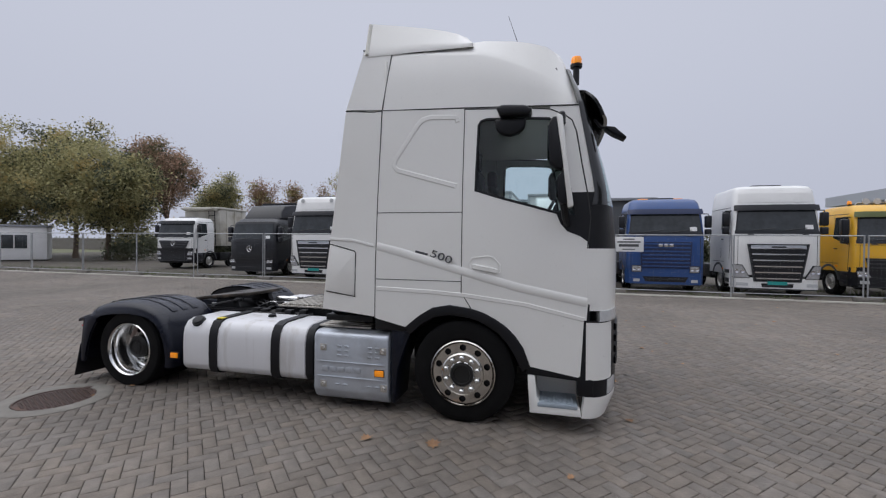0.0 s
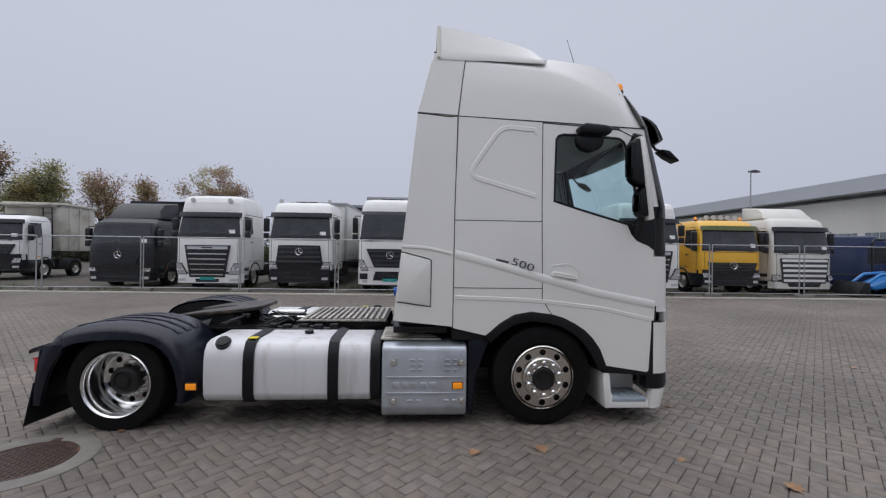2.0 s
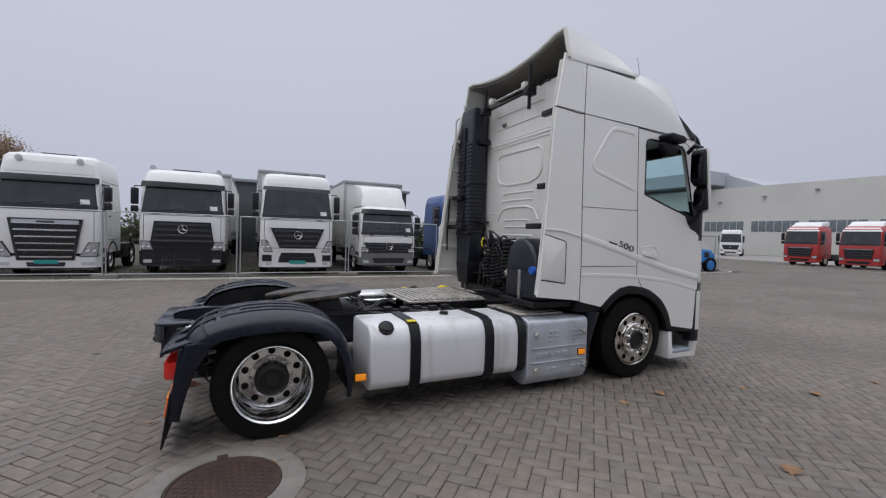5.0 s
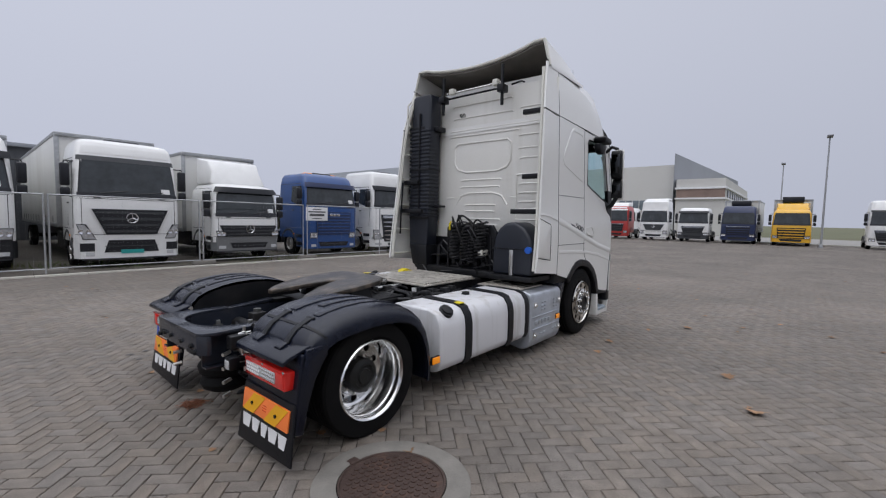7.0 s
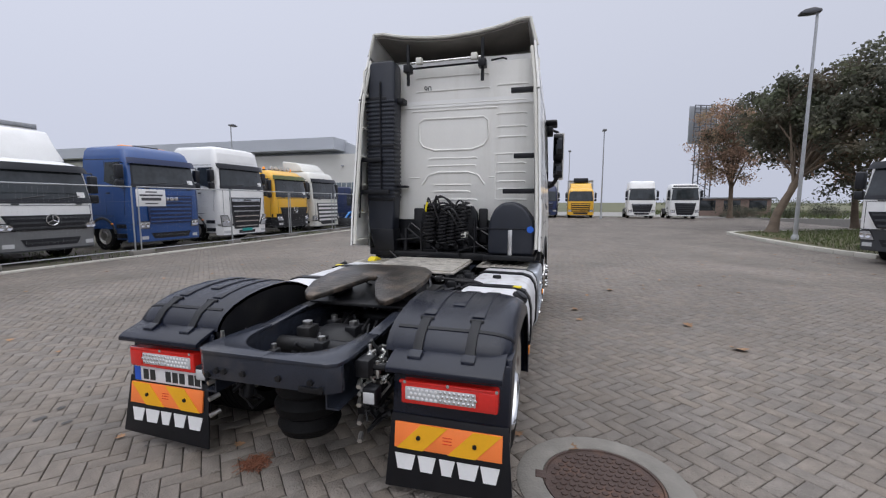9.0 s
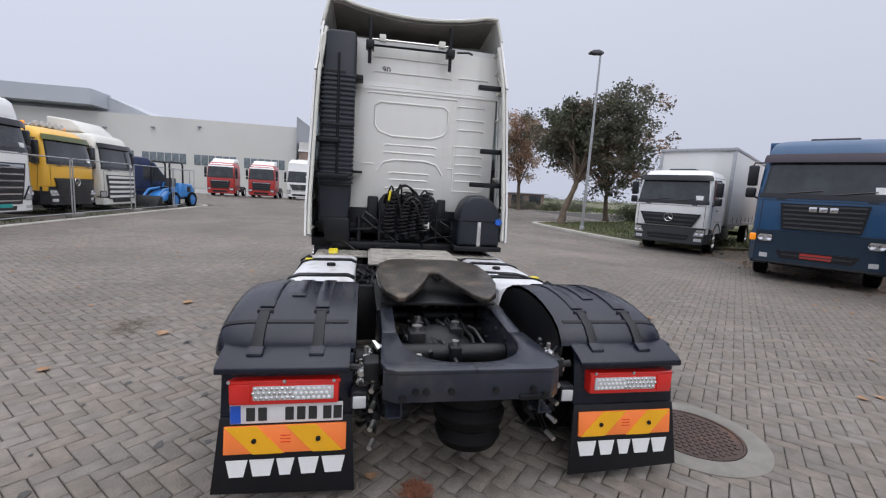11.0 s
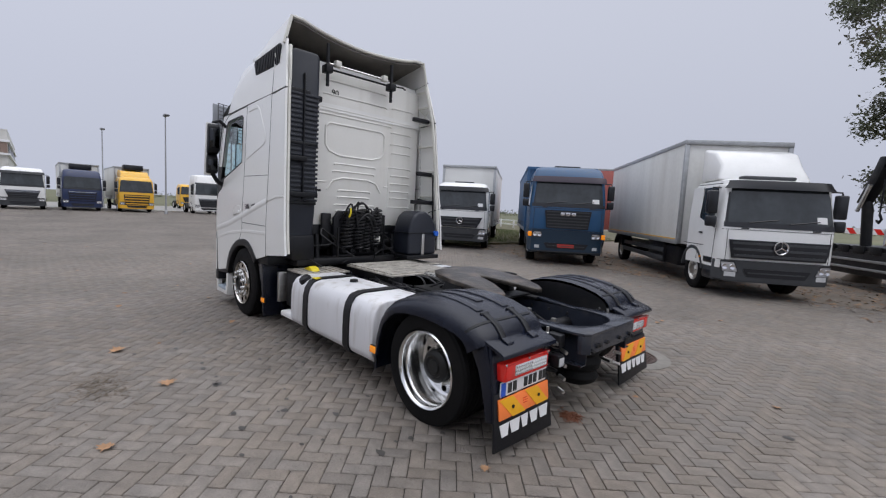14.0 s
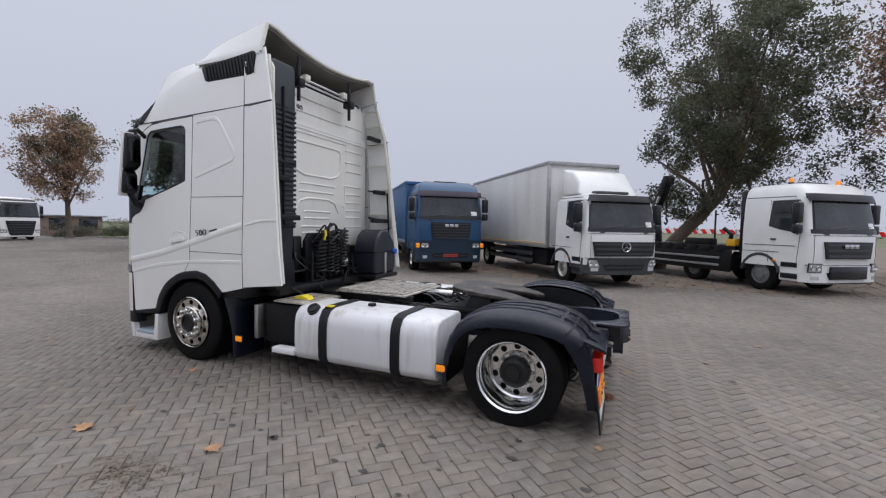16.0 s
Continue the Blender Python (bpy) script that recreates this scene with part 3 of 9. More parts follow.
# ---- lamp posts ----
def lamp_post(x, y, h, arm, label, lean=0.0, size=1.0):
    p = thing("street_lamp", pose(x, y, 0, 0, lean, 0), label, "street lamp", "lamp posts round the yard")
    part("base", lathe([(0.0, 0), (0.13, 0), (0.12, 0.25), (0.085, 0.32), (0, 0.32)], 16, "z"), GALV, p)
    part("pole", tube([(0, 0, 0.2), (0, 0, h * 0.5), (0, 0, h)], 0.075, 12, None, 0.045), GALV, p)
    part("lamp_head", prism([(x_ * size, h + z_) for x_, z_ in ((-0.14, -0.02), (-0.12, 0.08), (0.20, 0.17), (0.60, 0.13), (0.80, 0.04), (0.74, -0.02), (0.40, -0.04))], -0.17, 0.17, "y", 0.03, 3), BADGE_GREY, p).matrix_local = Matrix.Rotation(radians(arm), 4, "Z")
    return p


lamp_post(12.55, -5.30, 8.55, 84, "tall galvanised lamp post with grey head on the island", -0.8, 0.72)
lamp_post(35.6, 0.1, 8.1, 180, "tall galvanised lamp post at the yard's edge")
lamp_post(49.0, 3.0, 7.8, 180, "lamp post in the distance behind the lorries")
lamp_post(24.0, 31.5, 8.1, 10, "lamp post in front of the industrial hall")

# ---- far things ----
bb = thing("billboard_tower", pose(129.0, -33.6, 0, 0, 0, 25) @ Matrix.Scale(1.82, 4), "tall steel lattice tower with a dark billboard frame", "billboard")
for x in (-1.1, 1.1):
    for y in (-0.5, 0.5):
        part("tower_leg", tube([(y, x, -0.1), (y, x, 10.2)], 0.10, 6), BADGE_GREY, bb)
for k in range(9):
    z = 0.5 + k * 1.1
    part("tower_brace", tube([(-0.5, -1.1, z), (-0.5, 1.1, z + 1.1)], 0.05, 5), BADGE_GREY, bb)
    part("tower_brace", tube([(0.5, 1.1, z), (0.5, -1.1, z + 1.1)], 0.05, 5), BADGE_GREY, bb)
part("billboard_face", box(0.45, 0.60, -2.4, 2.4, 9.8, 15.4, 0.02), HALL_D, bb, "dark slatted billboard face")
for k in range(11):
    part("billboard_slat", box(-0.62, -0.50, -2.4, 2.4, 9.8 + k * 0.55, 9.9 + k * 0.55, 0.0), BADGE_GREY, bb)
for k in range(6):
    part("billboard_post", box(-0.62, -0.50, -2.4 + k * 0.94, -2.3 + k * 0.94, 9.8, 15.4, 0.0), BADGE_GREY, bb)
hut = thing("low_brick_hut", pose(50.5, -17.0, -0.1, 0, 0, -16), "long low brick hut with flat roof beyond the yard", "hut")
part("hut_wall", box(-2, 2, -2.2, 5.5, 0, 2.1, 0.02), BRICK_M, hut)
part("hut_roof", box(-2.3, 2.3, -2.6, 5.8, 2.1, 2.25, 0.02), HALL_D, hut)
for k in range(3):
    part("hut_opening", box(-2.03, -1.97, -1.8 + k * 2.4, -0.2 + k * 2.4, 0.7, 1.9, 0.01), DARK_GLASS, hut)
cabin = thing("site_cabin", pose(-40.05, 22.6, -0.02, 0, 0, 50), "white portable site cabin with two windows", "cabin")
part("cabin_wall", box(-3.0, 3.0, -1.2, 1.2, 0.15, 2.6, 0.03), SIGN_WHITE, cabin)
for x in (-1.3, 1.2):
    cw = part("cabin_window", box(x - 0.7, x + 0.7, -1.23, -1.19, 1.0, 2.0, 0.01), DARK_GLASS, cabin)
    part("window_bar", box(x - 0.03, x + 0.03, -1.25, -1.22, 1.0, 2.0, 0.0), SIGN_WHITE, cw)
part("cabin_roof", box(-3.1, 3.1, -1.3, 1.3, 2.6, 2.75, 0.02), HALL_D, cabin)
part("cabin_feet", box(-2.9, 2.9, -1.0, 1.0, 0.0, 0.16, 0.0), CONCRETE, cabin)
bar = thing("striped_barrier", pose(-14, -34, 0, 0, 0, 0), "red and white striped barrier beyond the lorries", "barrier")
for x in (-14, -7, 0, 7, 14):
    part("barrier_post", tube([(x, 0.06, 0), (x, 0.06, 1.9)], 0.06, 6), GALV, bar)
for k in range(40):
    part("barrier_stripe", prism([(-14 + k * 0.7, 1.45), (-13.65 + k * 0.7, 1.45), (-13.4 + k * 0.7, 1.85), (-13.75 + k * 0.7, 1.85)], -0.05, 0.0, "y"), RED_LENS, bar)
    part("barrier_stripe", prism([(-13.65 + k * 0.7, 1.45), (-13.3 + k * 0.7, 1.45), (-13.05 + k * 0.7, 1.85), (-13.4 + k * 0.7, 1.85)], -0.05, 0.0, "y"), SIGN_WHITE, bar)
shed = thing("dark_shed", pose(0, 32, 0), "long dark grey flat-roofed shed behind the parked row", "shed")
SHED_M = surface("shed_cladding", (0.075, 0.08, 0.088), 0.6, 0, 0.12, 0.4, 20, 0.1, streak=True, stain=(0.05, 0.052, 0.058), stain_amount=0.5)
part("shed_wall", box(-9.0, 7.0, 0, 7.0, 0, 4.75, 0.02), SHED_M, shed)
part("shed_roof", box(-9.2, 7.2, -0.25, 7.2, 4.75, 4.95, 0.02), HALL_D, shed)
for k in range(14):
    part("cladding_rib", box(-8.5 + k * 1.15, -8.44 + k * 1.15, -0.05, 0.0, 0.1, 4.7, 0.0), SHED_M, shed)
rail = thing("white_rail_fence", pose(26, -30, -0.1, 0, 0, -20), "white two-rail fence along the field", "fence")
for k in range(12):
    part("rail_post", box(-14.06 + k * 2.5, -13.94 + k * 2.5, -0.06, 0.06, 0, 1.05, 0.01), SIGN_WHITE, rail)
for z in (0.5, 0.9):
    part("rail_bar", box(-14, 13.6, -0.09, -0.04, z, z + 0.10, 0.01), SIGN_WHITE, rail)
tagged(part("boundary_wall", box(-120, -40, 62, 62.4, -0.1, 2.0), CONCRETE), "concrete boundary wall behind the trees", "wall", kind="structure")

# ---- the tractor unit ----
# Its own axes: x forward from the front axle, y to its left, z up.
truck = thing("tractor_unit", pose(-0.745, 4.99, 0), "white low-deck tractor unit with sleeper cab, parked on block paving", "truck")
HALF = ((0.1, 1.238), (1.35, 1.245), (2.88, 1.182), (3.46, 1.112), (3.9, 1.09))
WB = 3.83


def half(z):
    return lerp(HALF, z)


def side_panel(name, polys, side, material, parent, thick=0.02, lift=0.0, label="", bev=0.0, cuts=(1.35, 1.7, 2.1, 2.5, 2.88)):
    """A body panel drawn in (x, z) and laid on the cab's leaning side, with its edges turned in."""
    bm = bmesh.new()
    for poly in polys:
        bm.faces.new([bm.verts.new((x, 0, z)) for x, z in poly])
    bmesh.ops.remove_doubles(bm, verts=bm.verts, dist=1e-4)
    for z in cuts:
        bmesh.ops.bisect_plane(bm, geom=bm.verts[:] + bm.edges[:] + bm.faces[:], plane_co=(0, 0, z), plane_no=(0, 0, 1))
    rim = [e for e in bm.edges if len(e.link_faces) == 1]
    made = bmesh.ops.extrude_edge_only(bm, edges=rim)["geom"]
    deep = {v for v in made if isinstance(v, bmesh.types.BMVert)}
    for v in bm.verts:
        y = half(v.co.z) + lift - (thick if v in deep else 0)
        v.co.y = side * y
    if bev:
        bmesh.ops.recalc_face_normals(bm, faces=bm.faces)
        es = [e for e in bm.edges if len(e.link_faces) == 2 and e.calc_face_angle(0) > radians(50)]
        bmesh.ops.bevel(bm, geom=es, offset=bev, segments=2, affect="EDGES", profile=0.5, clamp_overlap=True)
    return part(name, bm, material, parent, label)


def side_line(name, line, side, width, material, parent, lift=0.002, closed=False):
    """A narrow strip along a line in (x, z) on the cab's side."""
    pts = [Vector((x, z)) for x, z in line]
    if closed:
        pts.append(pts[0])
    dense = []
    for a, b in zip(pts, pts[1:]):
        k = max(1, int((b - a).length / 0.12))
        dense += [a.lerp(b, i / k) for i in range(k)]
    dense.append(pts[-1])
    rings = []
    for i, p in enumerate(dense):
        d = (dense[min(i + 1, len(dense) - 1)] - dense[max(i - 1, 0)])
        d = d.normalized() if d.length > 1e-6 else Vector((1, 0))
        nrm = Vector((-d.y, d.x)) * width / 2
        ring = []
        for q, h in ((p + nrm, -0.004), (p + nrm * 0.6, lift), (p - nrm * 0.6, lift), (p - nrm, -0.004)):
            ring.append((q.x, side * (half(q.y) + h), q.y))
        rings.append(ring)
    return part(name, loft(rings, closed=True), material, parent)


ARCH = [(-0.546, 0.849), (-0.41, 0.965), (-0.28, 1.044), (-0.123, 1.073), (0.074, 1.05), (0.188, 1.018), (0.30, 0.962), (0.392, 0.903), (0.475, 0.82), (0.543, 0.722), (0.602, 0.567)]
ARCH_IN = [(-0.50, 0.78), (-0.385, 0.885), (-0.265, 0.955), (-0.123, 0.983), (0.05, 0.965), (0.155, 0.937), (0.25, 0.885), (0.325, 0.835), (0.40, 0.755), (0.46, 0.665), (0.53, 0.52)]
cab = part("cab_shell", box(-0.82, 1.02, -1.19, 1.19, 1.02, 1.12, 0.02), INTERIOR, truck)
for side, S in ((-1, "right"), (1, "left")):
    side_panel("cab_side_upper", [[(-0.845, 1.916), (-0.018, 1.916), (-0.010, 2.856), (-0.81, 2.892)]], side, PAINT, truck)
    side_panel("cab_side_middle", [[(-0.848, 1.289), (-0.017, 1.289), (-0.02, 1.916), (-0.845, 1.916)]], side, PAINT, truck)
    side_panel("cab_side_lower", [[(-0.85, 0.918), *ARCH[:4], (0.074, 1.05), (-0.017, 1.19), (-0.017, 1.289), (-0.85, 1.289)]], side, PAINT, truck)
    WIN = [(0.118, 2.70), (0.14, 2.735), (0.19, 2.75), (0.55, 2.738), (0.735, 2.725), (0.775, 2.695), (0.80, 2.64), (0.955, 1.93), (0.965, 1.868), (0.80, 1.905), (0.356, 2.03), (0.097, 2.11)]
    door = side_panel("door", [
        [(-0.012, 2.856), (0.118, 2.70), (0.14, 2.735), (0.19, 2.75), (0.55, 2.738), (0.55, 2.828)],
        [(0.55, 2.828), (0.55, 2.738), (0.735, 2.725), (0.775, 2.695), (0.86, 2.75), (0.74, 2.808)],
        [(-0.012, 2.856), (-0.020, 2.116), (0.097, 2.11), (0.118, 2.70)],
        [(0.86, 2.75), (0.775, 2.695), (0.80, 2.64), (0.925, 2.077), (1.055, 2.077), (1.005, 2.345), (0.962, 2.60), (0.925, 2.70)],
        [(-0.020, 2.116), (-0.017, 1.19), (0.074, 1.05), *ARCH[5:], (1.03, 0.50), (1.07, 1.134), (1.066, 1.655), (1.0, 1.703), (0.896, 1.744), (0.84, 1.81), (0.80, 1.905), (0.356, 2.03), (0.097, 2.11)],
    ], side, PAINT, truck, 0.05)
    side_panel("door_black_corner", [[(0.80, 1.905), (0.84, 1.81), (0.896, 1.744), (1.0, 1.703), (1.066, 1.655), (1.085, 1.86), (1.055, 2.077), (0.925, 2.077), (0.955, 1.93), (0.965, 1.868)]], side, PLASTIC, door, 0.05, 0.001)
    side_panel("a_pillar", [[(0.74, 2.832), (0.74, 2.808), (0.86, 2.75), (0.925, 2.70), (0.962, 2.60), (1.005, 2.345), (1.055, 2.077), (1.122, 2.077), (1.065, 2.40), (1.0, 2.78), (0.985, 2.832)]], side, PAINT, truck, 0.05, -0.004)
    side_panel("pillar_foot", [[(1.055, 2.077), (1.085, 1.86), (1.105, 1.96), (1.122, 2.077)]], side, PLASTIC, truck, 0.05, -0.004)
    side_panel("door_glass", [WIN], side, GLASS, door, 0.004, -0.022, "tinted side window")
    side_line("window_seal", WIN, side, 0.026, PLASTIC, door, 0.003, True)
    side_line("door_seal", [(-0.012, 2.856), (-0.020, 2.116), (-0.017, 1.19), (0.074, 1.05)], side, 0.011, SEAM, door)
    side_line("door_seal", [(-0.012, 2.854), (0.55, 2.826), (0.74, 2.806), (0.86, 2.75), (0.925, 2.70), (0.962, 2.60), (1.005, 2.345), (1.055, 2.077), (1.085, 1.86), (1.068, 1.65)], side, 0.014, SEAM, door)
    side_line("cab_seam", [(-0.81, 2.895), (-0.012, 2.868), (0.72, 2.838), (0.99, 2.828)], side, 0.012, SEAM, truck)
    side_line("cab_seam", [(-0.848, 1.916), (-0.022, 1.916)], side, 0.009, SEAM, truck)
    side_line("cab_seam", [(-0.85, 1.289), (-0.018, 1.289)], side, 0.009, SEAM, truck)
    side_line("cab_seam", [(-0.852, 0.915), (-0.847, 1.6), (-0.843, 2.0), (-0.82, 2.895)], side, 0.012, SEAM, truck)
    # pressed shapes in the steel
    side_line("pressed_panel_edge", [(-0.075, 2.745), (-0.09, 2.784), (-0.33, 2.80), (-0.40, 2.785), (-0.45, 2.74), (-0.67, 2.42), (-0.685, 2.36), (-0.65, 2.315), (-0.083, 2.155)], side, 0.056, PAINT, truck, 0.006)
    side_line("body_crease", [(-0.84, 1.60), (-0.60, 1.545), (-0.02, 1.385), (0.50, 1.25), (1.06, 1.145)], side, 0.09, PAINT, truck, 0.007)
    side_line("body_crease", [(-0.83, 1.20), (-0.30, 1.185), (0.02, 1.165), (0.55, 1.105), (1.04, 1.00)], side, 0.05, PAINT, truck, 0.004)
    rec = side_line("door_handle_recess", [(0.05, 1.455), (0.075, 1.50), (0.10, 1.505), (0.22, 1.52), (0.27, 1.51), (0.325, 1.45), (0.33, 1.385), (0.30, 1.365), (0.11, 1.385), (0.065, 1.41)], side, 0.016, PAINT, door, 0.006, True)
    rings = []
    for x, z in ((0.075, 1.425), (0.09, 1.427), (0.18, 1.412), (0.29, 1.393), (0.315, 1.388)):
        h = 0.012 if x in (0.075, 0.315) else 0.024
        o_ = 0.004 if x in (0.075, 0.315) else 0.02
        rings.append([(x, side * (half(z) - 0.002), z - h), (x, side * (half(z) + o_), z - h * 0.7), (x, side * (half(z) + o_), z + h * 0.7), (x, side * (half(z) - 0.002), z + h)])
    part("door_handle", loft(rings), PAINT, door)
    # arch trim and inner wing
    side_panel("wheel_arch_trim", [[ARCH[i], ARCH[i + 1], ARCH_IN[i + 1], ARCH_IN[i]] for i in range(10)], side, PLASTIC, truck, 0.10, 0.016, "", 0.008, ())
    y0, y1 = sorted((side * 0.72, side * 1.2))
    ring = [(x, z) for x, z in ARCH_IN] + [(x * 0.96, z + 0.03) for x, z in ARCH_IN[::-1]]
    part("inner_wing", prism(ring, y0, y1), PLASTIC, truck)
    # fairing behind the cab
    fl = side_panel("side_fairing", [[(-0.856, 0.93), (-0.85, 1.6), (-0.826, 2.885), (-1.198, 2.905), (-1.30, 1.9), (-1.40, 0.985)]], side, PAINT, truck, 0.025)
    fu = side_panel("upper_fairing", [[(-0.824, 2.905), (-0.752, 3.465), (-0.79, 3.47), (-1.04, 3.515), (-1.196, 2.925)]], side, PAINT, truck, 0.025)
    side_line("fairing_seam", [(-0.82, 2.895), (-0.90, 2.885), (-1.2, 2.915)], side, 0.014, SEAM, truck)
    side_line("fairing_seam", [(-0.82, 2.9), (-0.75, 3.465)], side, 0.013, SEAM, truck)
    side_line("fairing_seam", [(-0.75, 3.465), (-0.80, 3.475), (-1.05, 3.52)], side, 0.016, SEAM, truck)
    side_line("body_crease", [(-1.33, 1.665), (-1.10, 1.655), (-0.87, 1.605)], side, 0.03, PAINT, truck, 0.008)
    if side < 0:
        side_panel("fairing_hatch", [[(-1.325, 1.605), (-1.075, 1.54), (-1.065, 1.525), (-1.068, 1.125), (-1.36, 1.165)]], side, PAINT, fl, 0.012, 0.006, "", 0.003, ())
        side_line("hatch_seam", [(-1.33, 1.615), (-1.075, 1.552), (-1.055, 1.535), (-1.058, 1.113), (-1.36, 1.155)], side, 0.012, SEAM, fl, 0.004)
    # ribs and stays on the fairing's inner face
    for k, z in enumerate((1.05, 1.42, 1.80, 2.18, 2.56, 2.90, 3.15, 3.38)):
        xr = lerp([(0.985, -1.37), (2.905, -1.175), (3.47, -1.04)], z)
        yy = half(z) - 0.03
        a, b = sorted((side * (yy - 0.035), side * yy))
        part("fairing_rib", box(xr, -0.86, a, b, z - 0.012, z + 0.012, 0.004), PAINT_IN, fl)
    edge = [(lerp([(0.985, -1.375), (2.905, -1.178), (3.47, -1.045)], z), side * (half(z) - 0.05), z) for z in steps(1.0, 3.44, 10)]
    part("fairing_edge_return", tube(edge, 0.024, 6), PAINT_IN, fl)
    for za, zb in ((2.93, 3.13), (3.13, 2.93)):
        part("fairing_brace", tube([(-0.88, side * (half(za) - 0.035), za), (-1.12, side * (half(zb) - 0.035), zb)], 0.008, 6), PAINT_IN, fl)
    for z, ln in ((2.93, 0.30), (2.13, 0.28), (1.70, 0.42)):
        xr = lerp([(0.985, -1.33), (2.905, -1.15)], z)
        a, b = sorted((side * (half(z) - 0.05 - ln), side * (half(z) - 0.05)))
        part("fairing_bracket", box(xr + 0.04, xr + 0.10, a, b, z - 0.03, z + 0.03, 0.008), PLASTIC, fl)
        part("fairing_stay", tube([(xr + 0.07, side * (half(z) - 0.055), z), (-0.86, side * (half(z) - 0.055), z + 0.05)], 0.016, 6), PLASTIC, fl)
    part("fairing_post", tube([(-1.22, side * (half(2.1) - 0.07), 2.13), (-1.24, side * (half(1.7) - 0.07), 1.62), (-1.22, side * (half(1.5) - 0.05), 1.35)], 0.013, 6), PLASTIC, fl)

# roof and deflector
ROOF_TOP = ((-0.75, 3.46), (-0.2, 3.52), (0.13, 3.535), (0.40, 3.50), (0.683, 3.432), (0.78, 3.42), (0.85, 3.40), (0.91, 3.38), (0.955, 3.362), (0.985, 3.335), (1.0, 3.24))
ROOF_SH = ((-0.75, 3.45), (-0.4, 3.425), (0.09, 3.375), (0.25, 3.33), (0.46, 3.235), (0.66, 3.14), (0.9, 3.03), (1.0, 2.98))
rings = []
for x in (-0.752, -0.5, -0.2, 0.0, 0.13, 0.28, 0.40, 0.55, 0.683, 0.78, 0.85, 0.91, 0.955, 0.985, 1.0):
    top, sh = lerp(ROOF_TOP, x), lerp(ROOF_SH, x)
    tuck = 0.0 if x < 0.6 else 0.12 * ((x - 0.6) / 0.4) ** 2
    w0, w1 = half(2.86) - 0.002 - tuck * 0.5, half(sh) - tuck
    prof = [(w0, 2.84), ((w0 + w1) / 2 + 0.004, (2.84 + sh) / 2), (w1, sh - 0.02), (w1 - 0.012, sh + 0.012)]
    for f in (0.25, 0.5, 0.75, 1.0):
        prof.append((w1 - 0.012 - (0.10 + 0.2 * tuck) * f, sh + 0.012 + (top - sh - 0.012) * f))
    prof.append((w1 * 0.4, top + 0.008))
    sl = 0.072 if x < -0.74 else 0.0
    fw = 0.34 * max(0.0, (x - 0.6) / 0.4)
    rings.append([(x - sl * (3.46 - z) / 0.6 - fw * (z - 2.9), sg * y, z) for sg, line in ((-1, prof), (1, prof[::-1])) for y, z in line])
roof = part("roof", loft(rings, closed=True, caps=True), PAINT, truck)

DEF_TOP = ((-1.0, 3.812), (-0.69, 3.760), (-0.42, 3.708), (-0.25, 3.668), (-0.12, 3.625), (-0.03, 3.58), (0.04, 3.515))


def deflector(u, v, d):
    """u along the truck, v across from -1 to 1."""
    top = lerp(DEF_TOP, u)
    rear = max(0.0, min(1.0, (-0.1 - u) / 0.95))
    av = abs(v)
    w = half(3.5) - 0.003 + 0.016 * rear
    lean = min(1.0, (1 - av) / 0.06)
    base = 3.482 if u < -0.74 else 3.486
    dip = 0.115 * rear * (0.0 if av > 0.80 else (1 - (av / 0.80) ** 2) ** 0.8)
    z = base + (top - base) * min(1.0, lean) - dip
    y = v * w - math.copysign(0.02 * lean, v) if av > 0.0 else 0.0
    return (u + (0.0 if rear < 0.9 else 0.02 * (1 - av)), y * (1 - d * 0.02), z - d)


vs = [-1, -0.985, -0.965, -0.94, -0.9, -0.82, -0.78, -0.7, -0.55, -0.35, -0.15, 0, 0.15, 0.35, 0.55, 0.7, 0.78, 0.82, 0.9, 0.94, 0.965, 0.985, 1]
defl = part("roof_deflector", sheet(deflector, [-1.0, -0.9, -0.75, -0.6, -0.42, -0.3, -0.22, -0.12, -0.03, 0.04], vs, 0.035), PAINT, truck)
part("deflector_liner", sheet(lambda u, v, d: tuple(Vector(deflector(u, v * 0.97, 0.045 + d))), [-0.99, -0.9, -0.8, -0.65, -0.5, -0.35], [v for v in vs if abs(v) < 0.95], 0.02), LINER, defl, "grey inner lining")
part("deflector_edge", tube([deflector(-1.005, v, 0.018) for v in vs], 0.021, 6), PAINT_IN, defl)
for y in (-0.45, 0.55):
    part("deflector_strut", tube([(-1.0, y, 3.62), (-1.0, y, 3.10)], 0.022, 8), PLASTIC, defl)
    part("strut_clamp", box(-1.06, -0.93, y - 0.05, y + 0.05, 3.26, 3.36, 0.012), PLASTIC, defl)
for z, x in ((3.40, -0.98), (3.34, -0.95)):
    part("cross_rod", tube([(x, 0.52, z - 0.01), (x, -0.45, z)], 0.014, 8), PLASTIC if z < 3.35 else STEEL, defl)
part("rod_end", box(-1.02, -0.94, 0.36, 0.44, 3.37, 3.45, 0.01), PAINT_IN, defl)
part("rod_end", box(-1.02, -0.94, -0.38, -0.30, 3.37, 3.45, 0.01), PAINT_IN, defl)
part("cable_guide", tube([(-0.93, -0.55, 3.36), (-0.95, -0.7, 3.37), (-0.95, -0.75, 3.35)], 0.012, 6), PLASTIC, defl)

# front: bumper, nose, windscreen, header
XC = ((0.15, 1.03), (0.4, 1.06), (1.6, 1.055), (1.95, 1.09), (2.1, 1.115), (2.85, 0.975), (3.05, 0.93), (3.25, 0.87))
XF = ((0.15, 1.33), (0.3, 1.40), (1.6, 1.39), (1.95, 1.36), (2.3, 1.27), (2.85, 1.10), (3.05, 1.02), (3.25, 0.95))


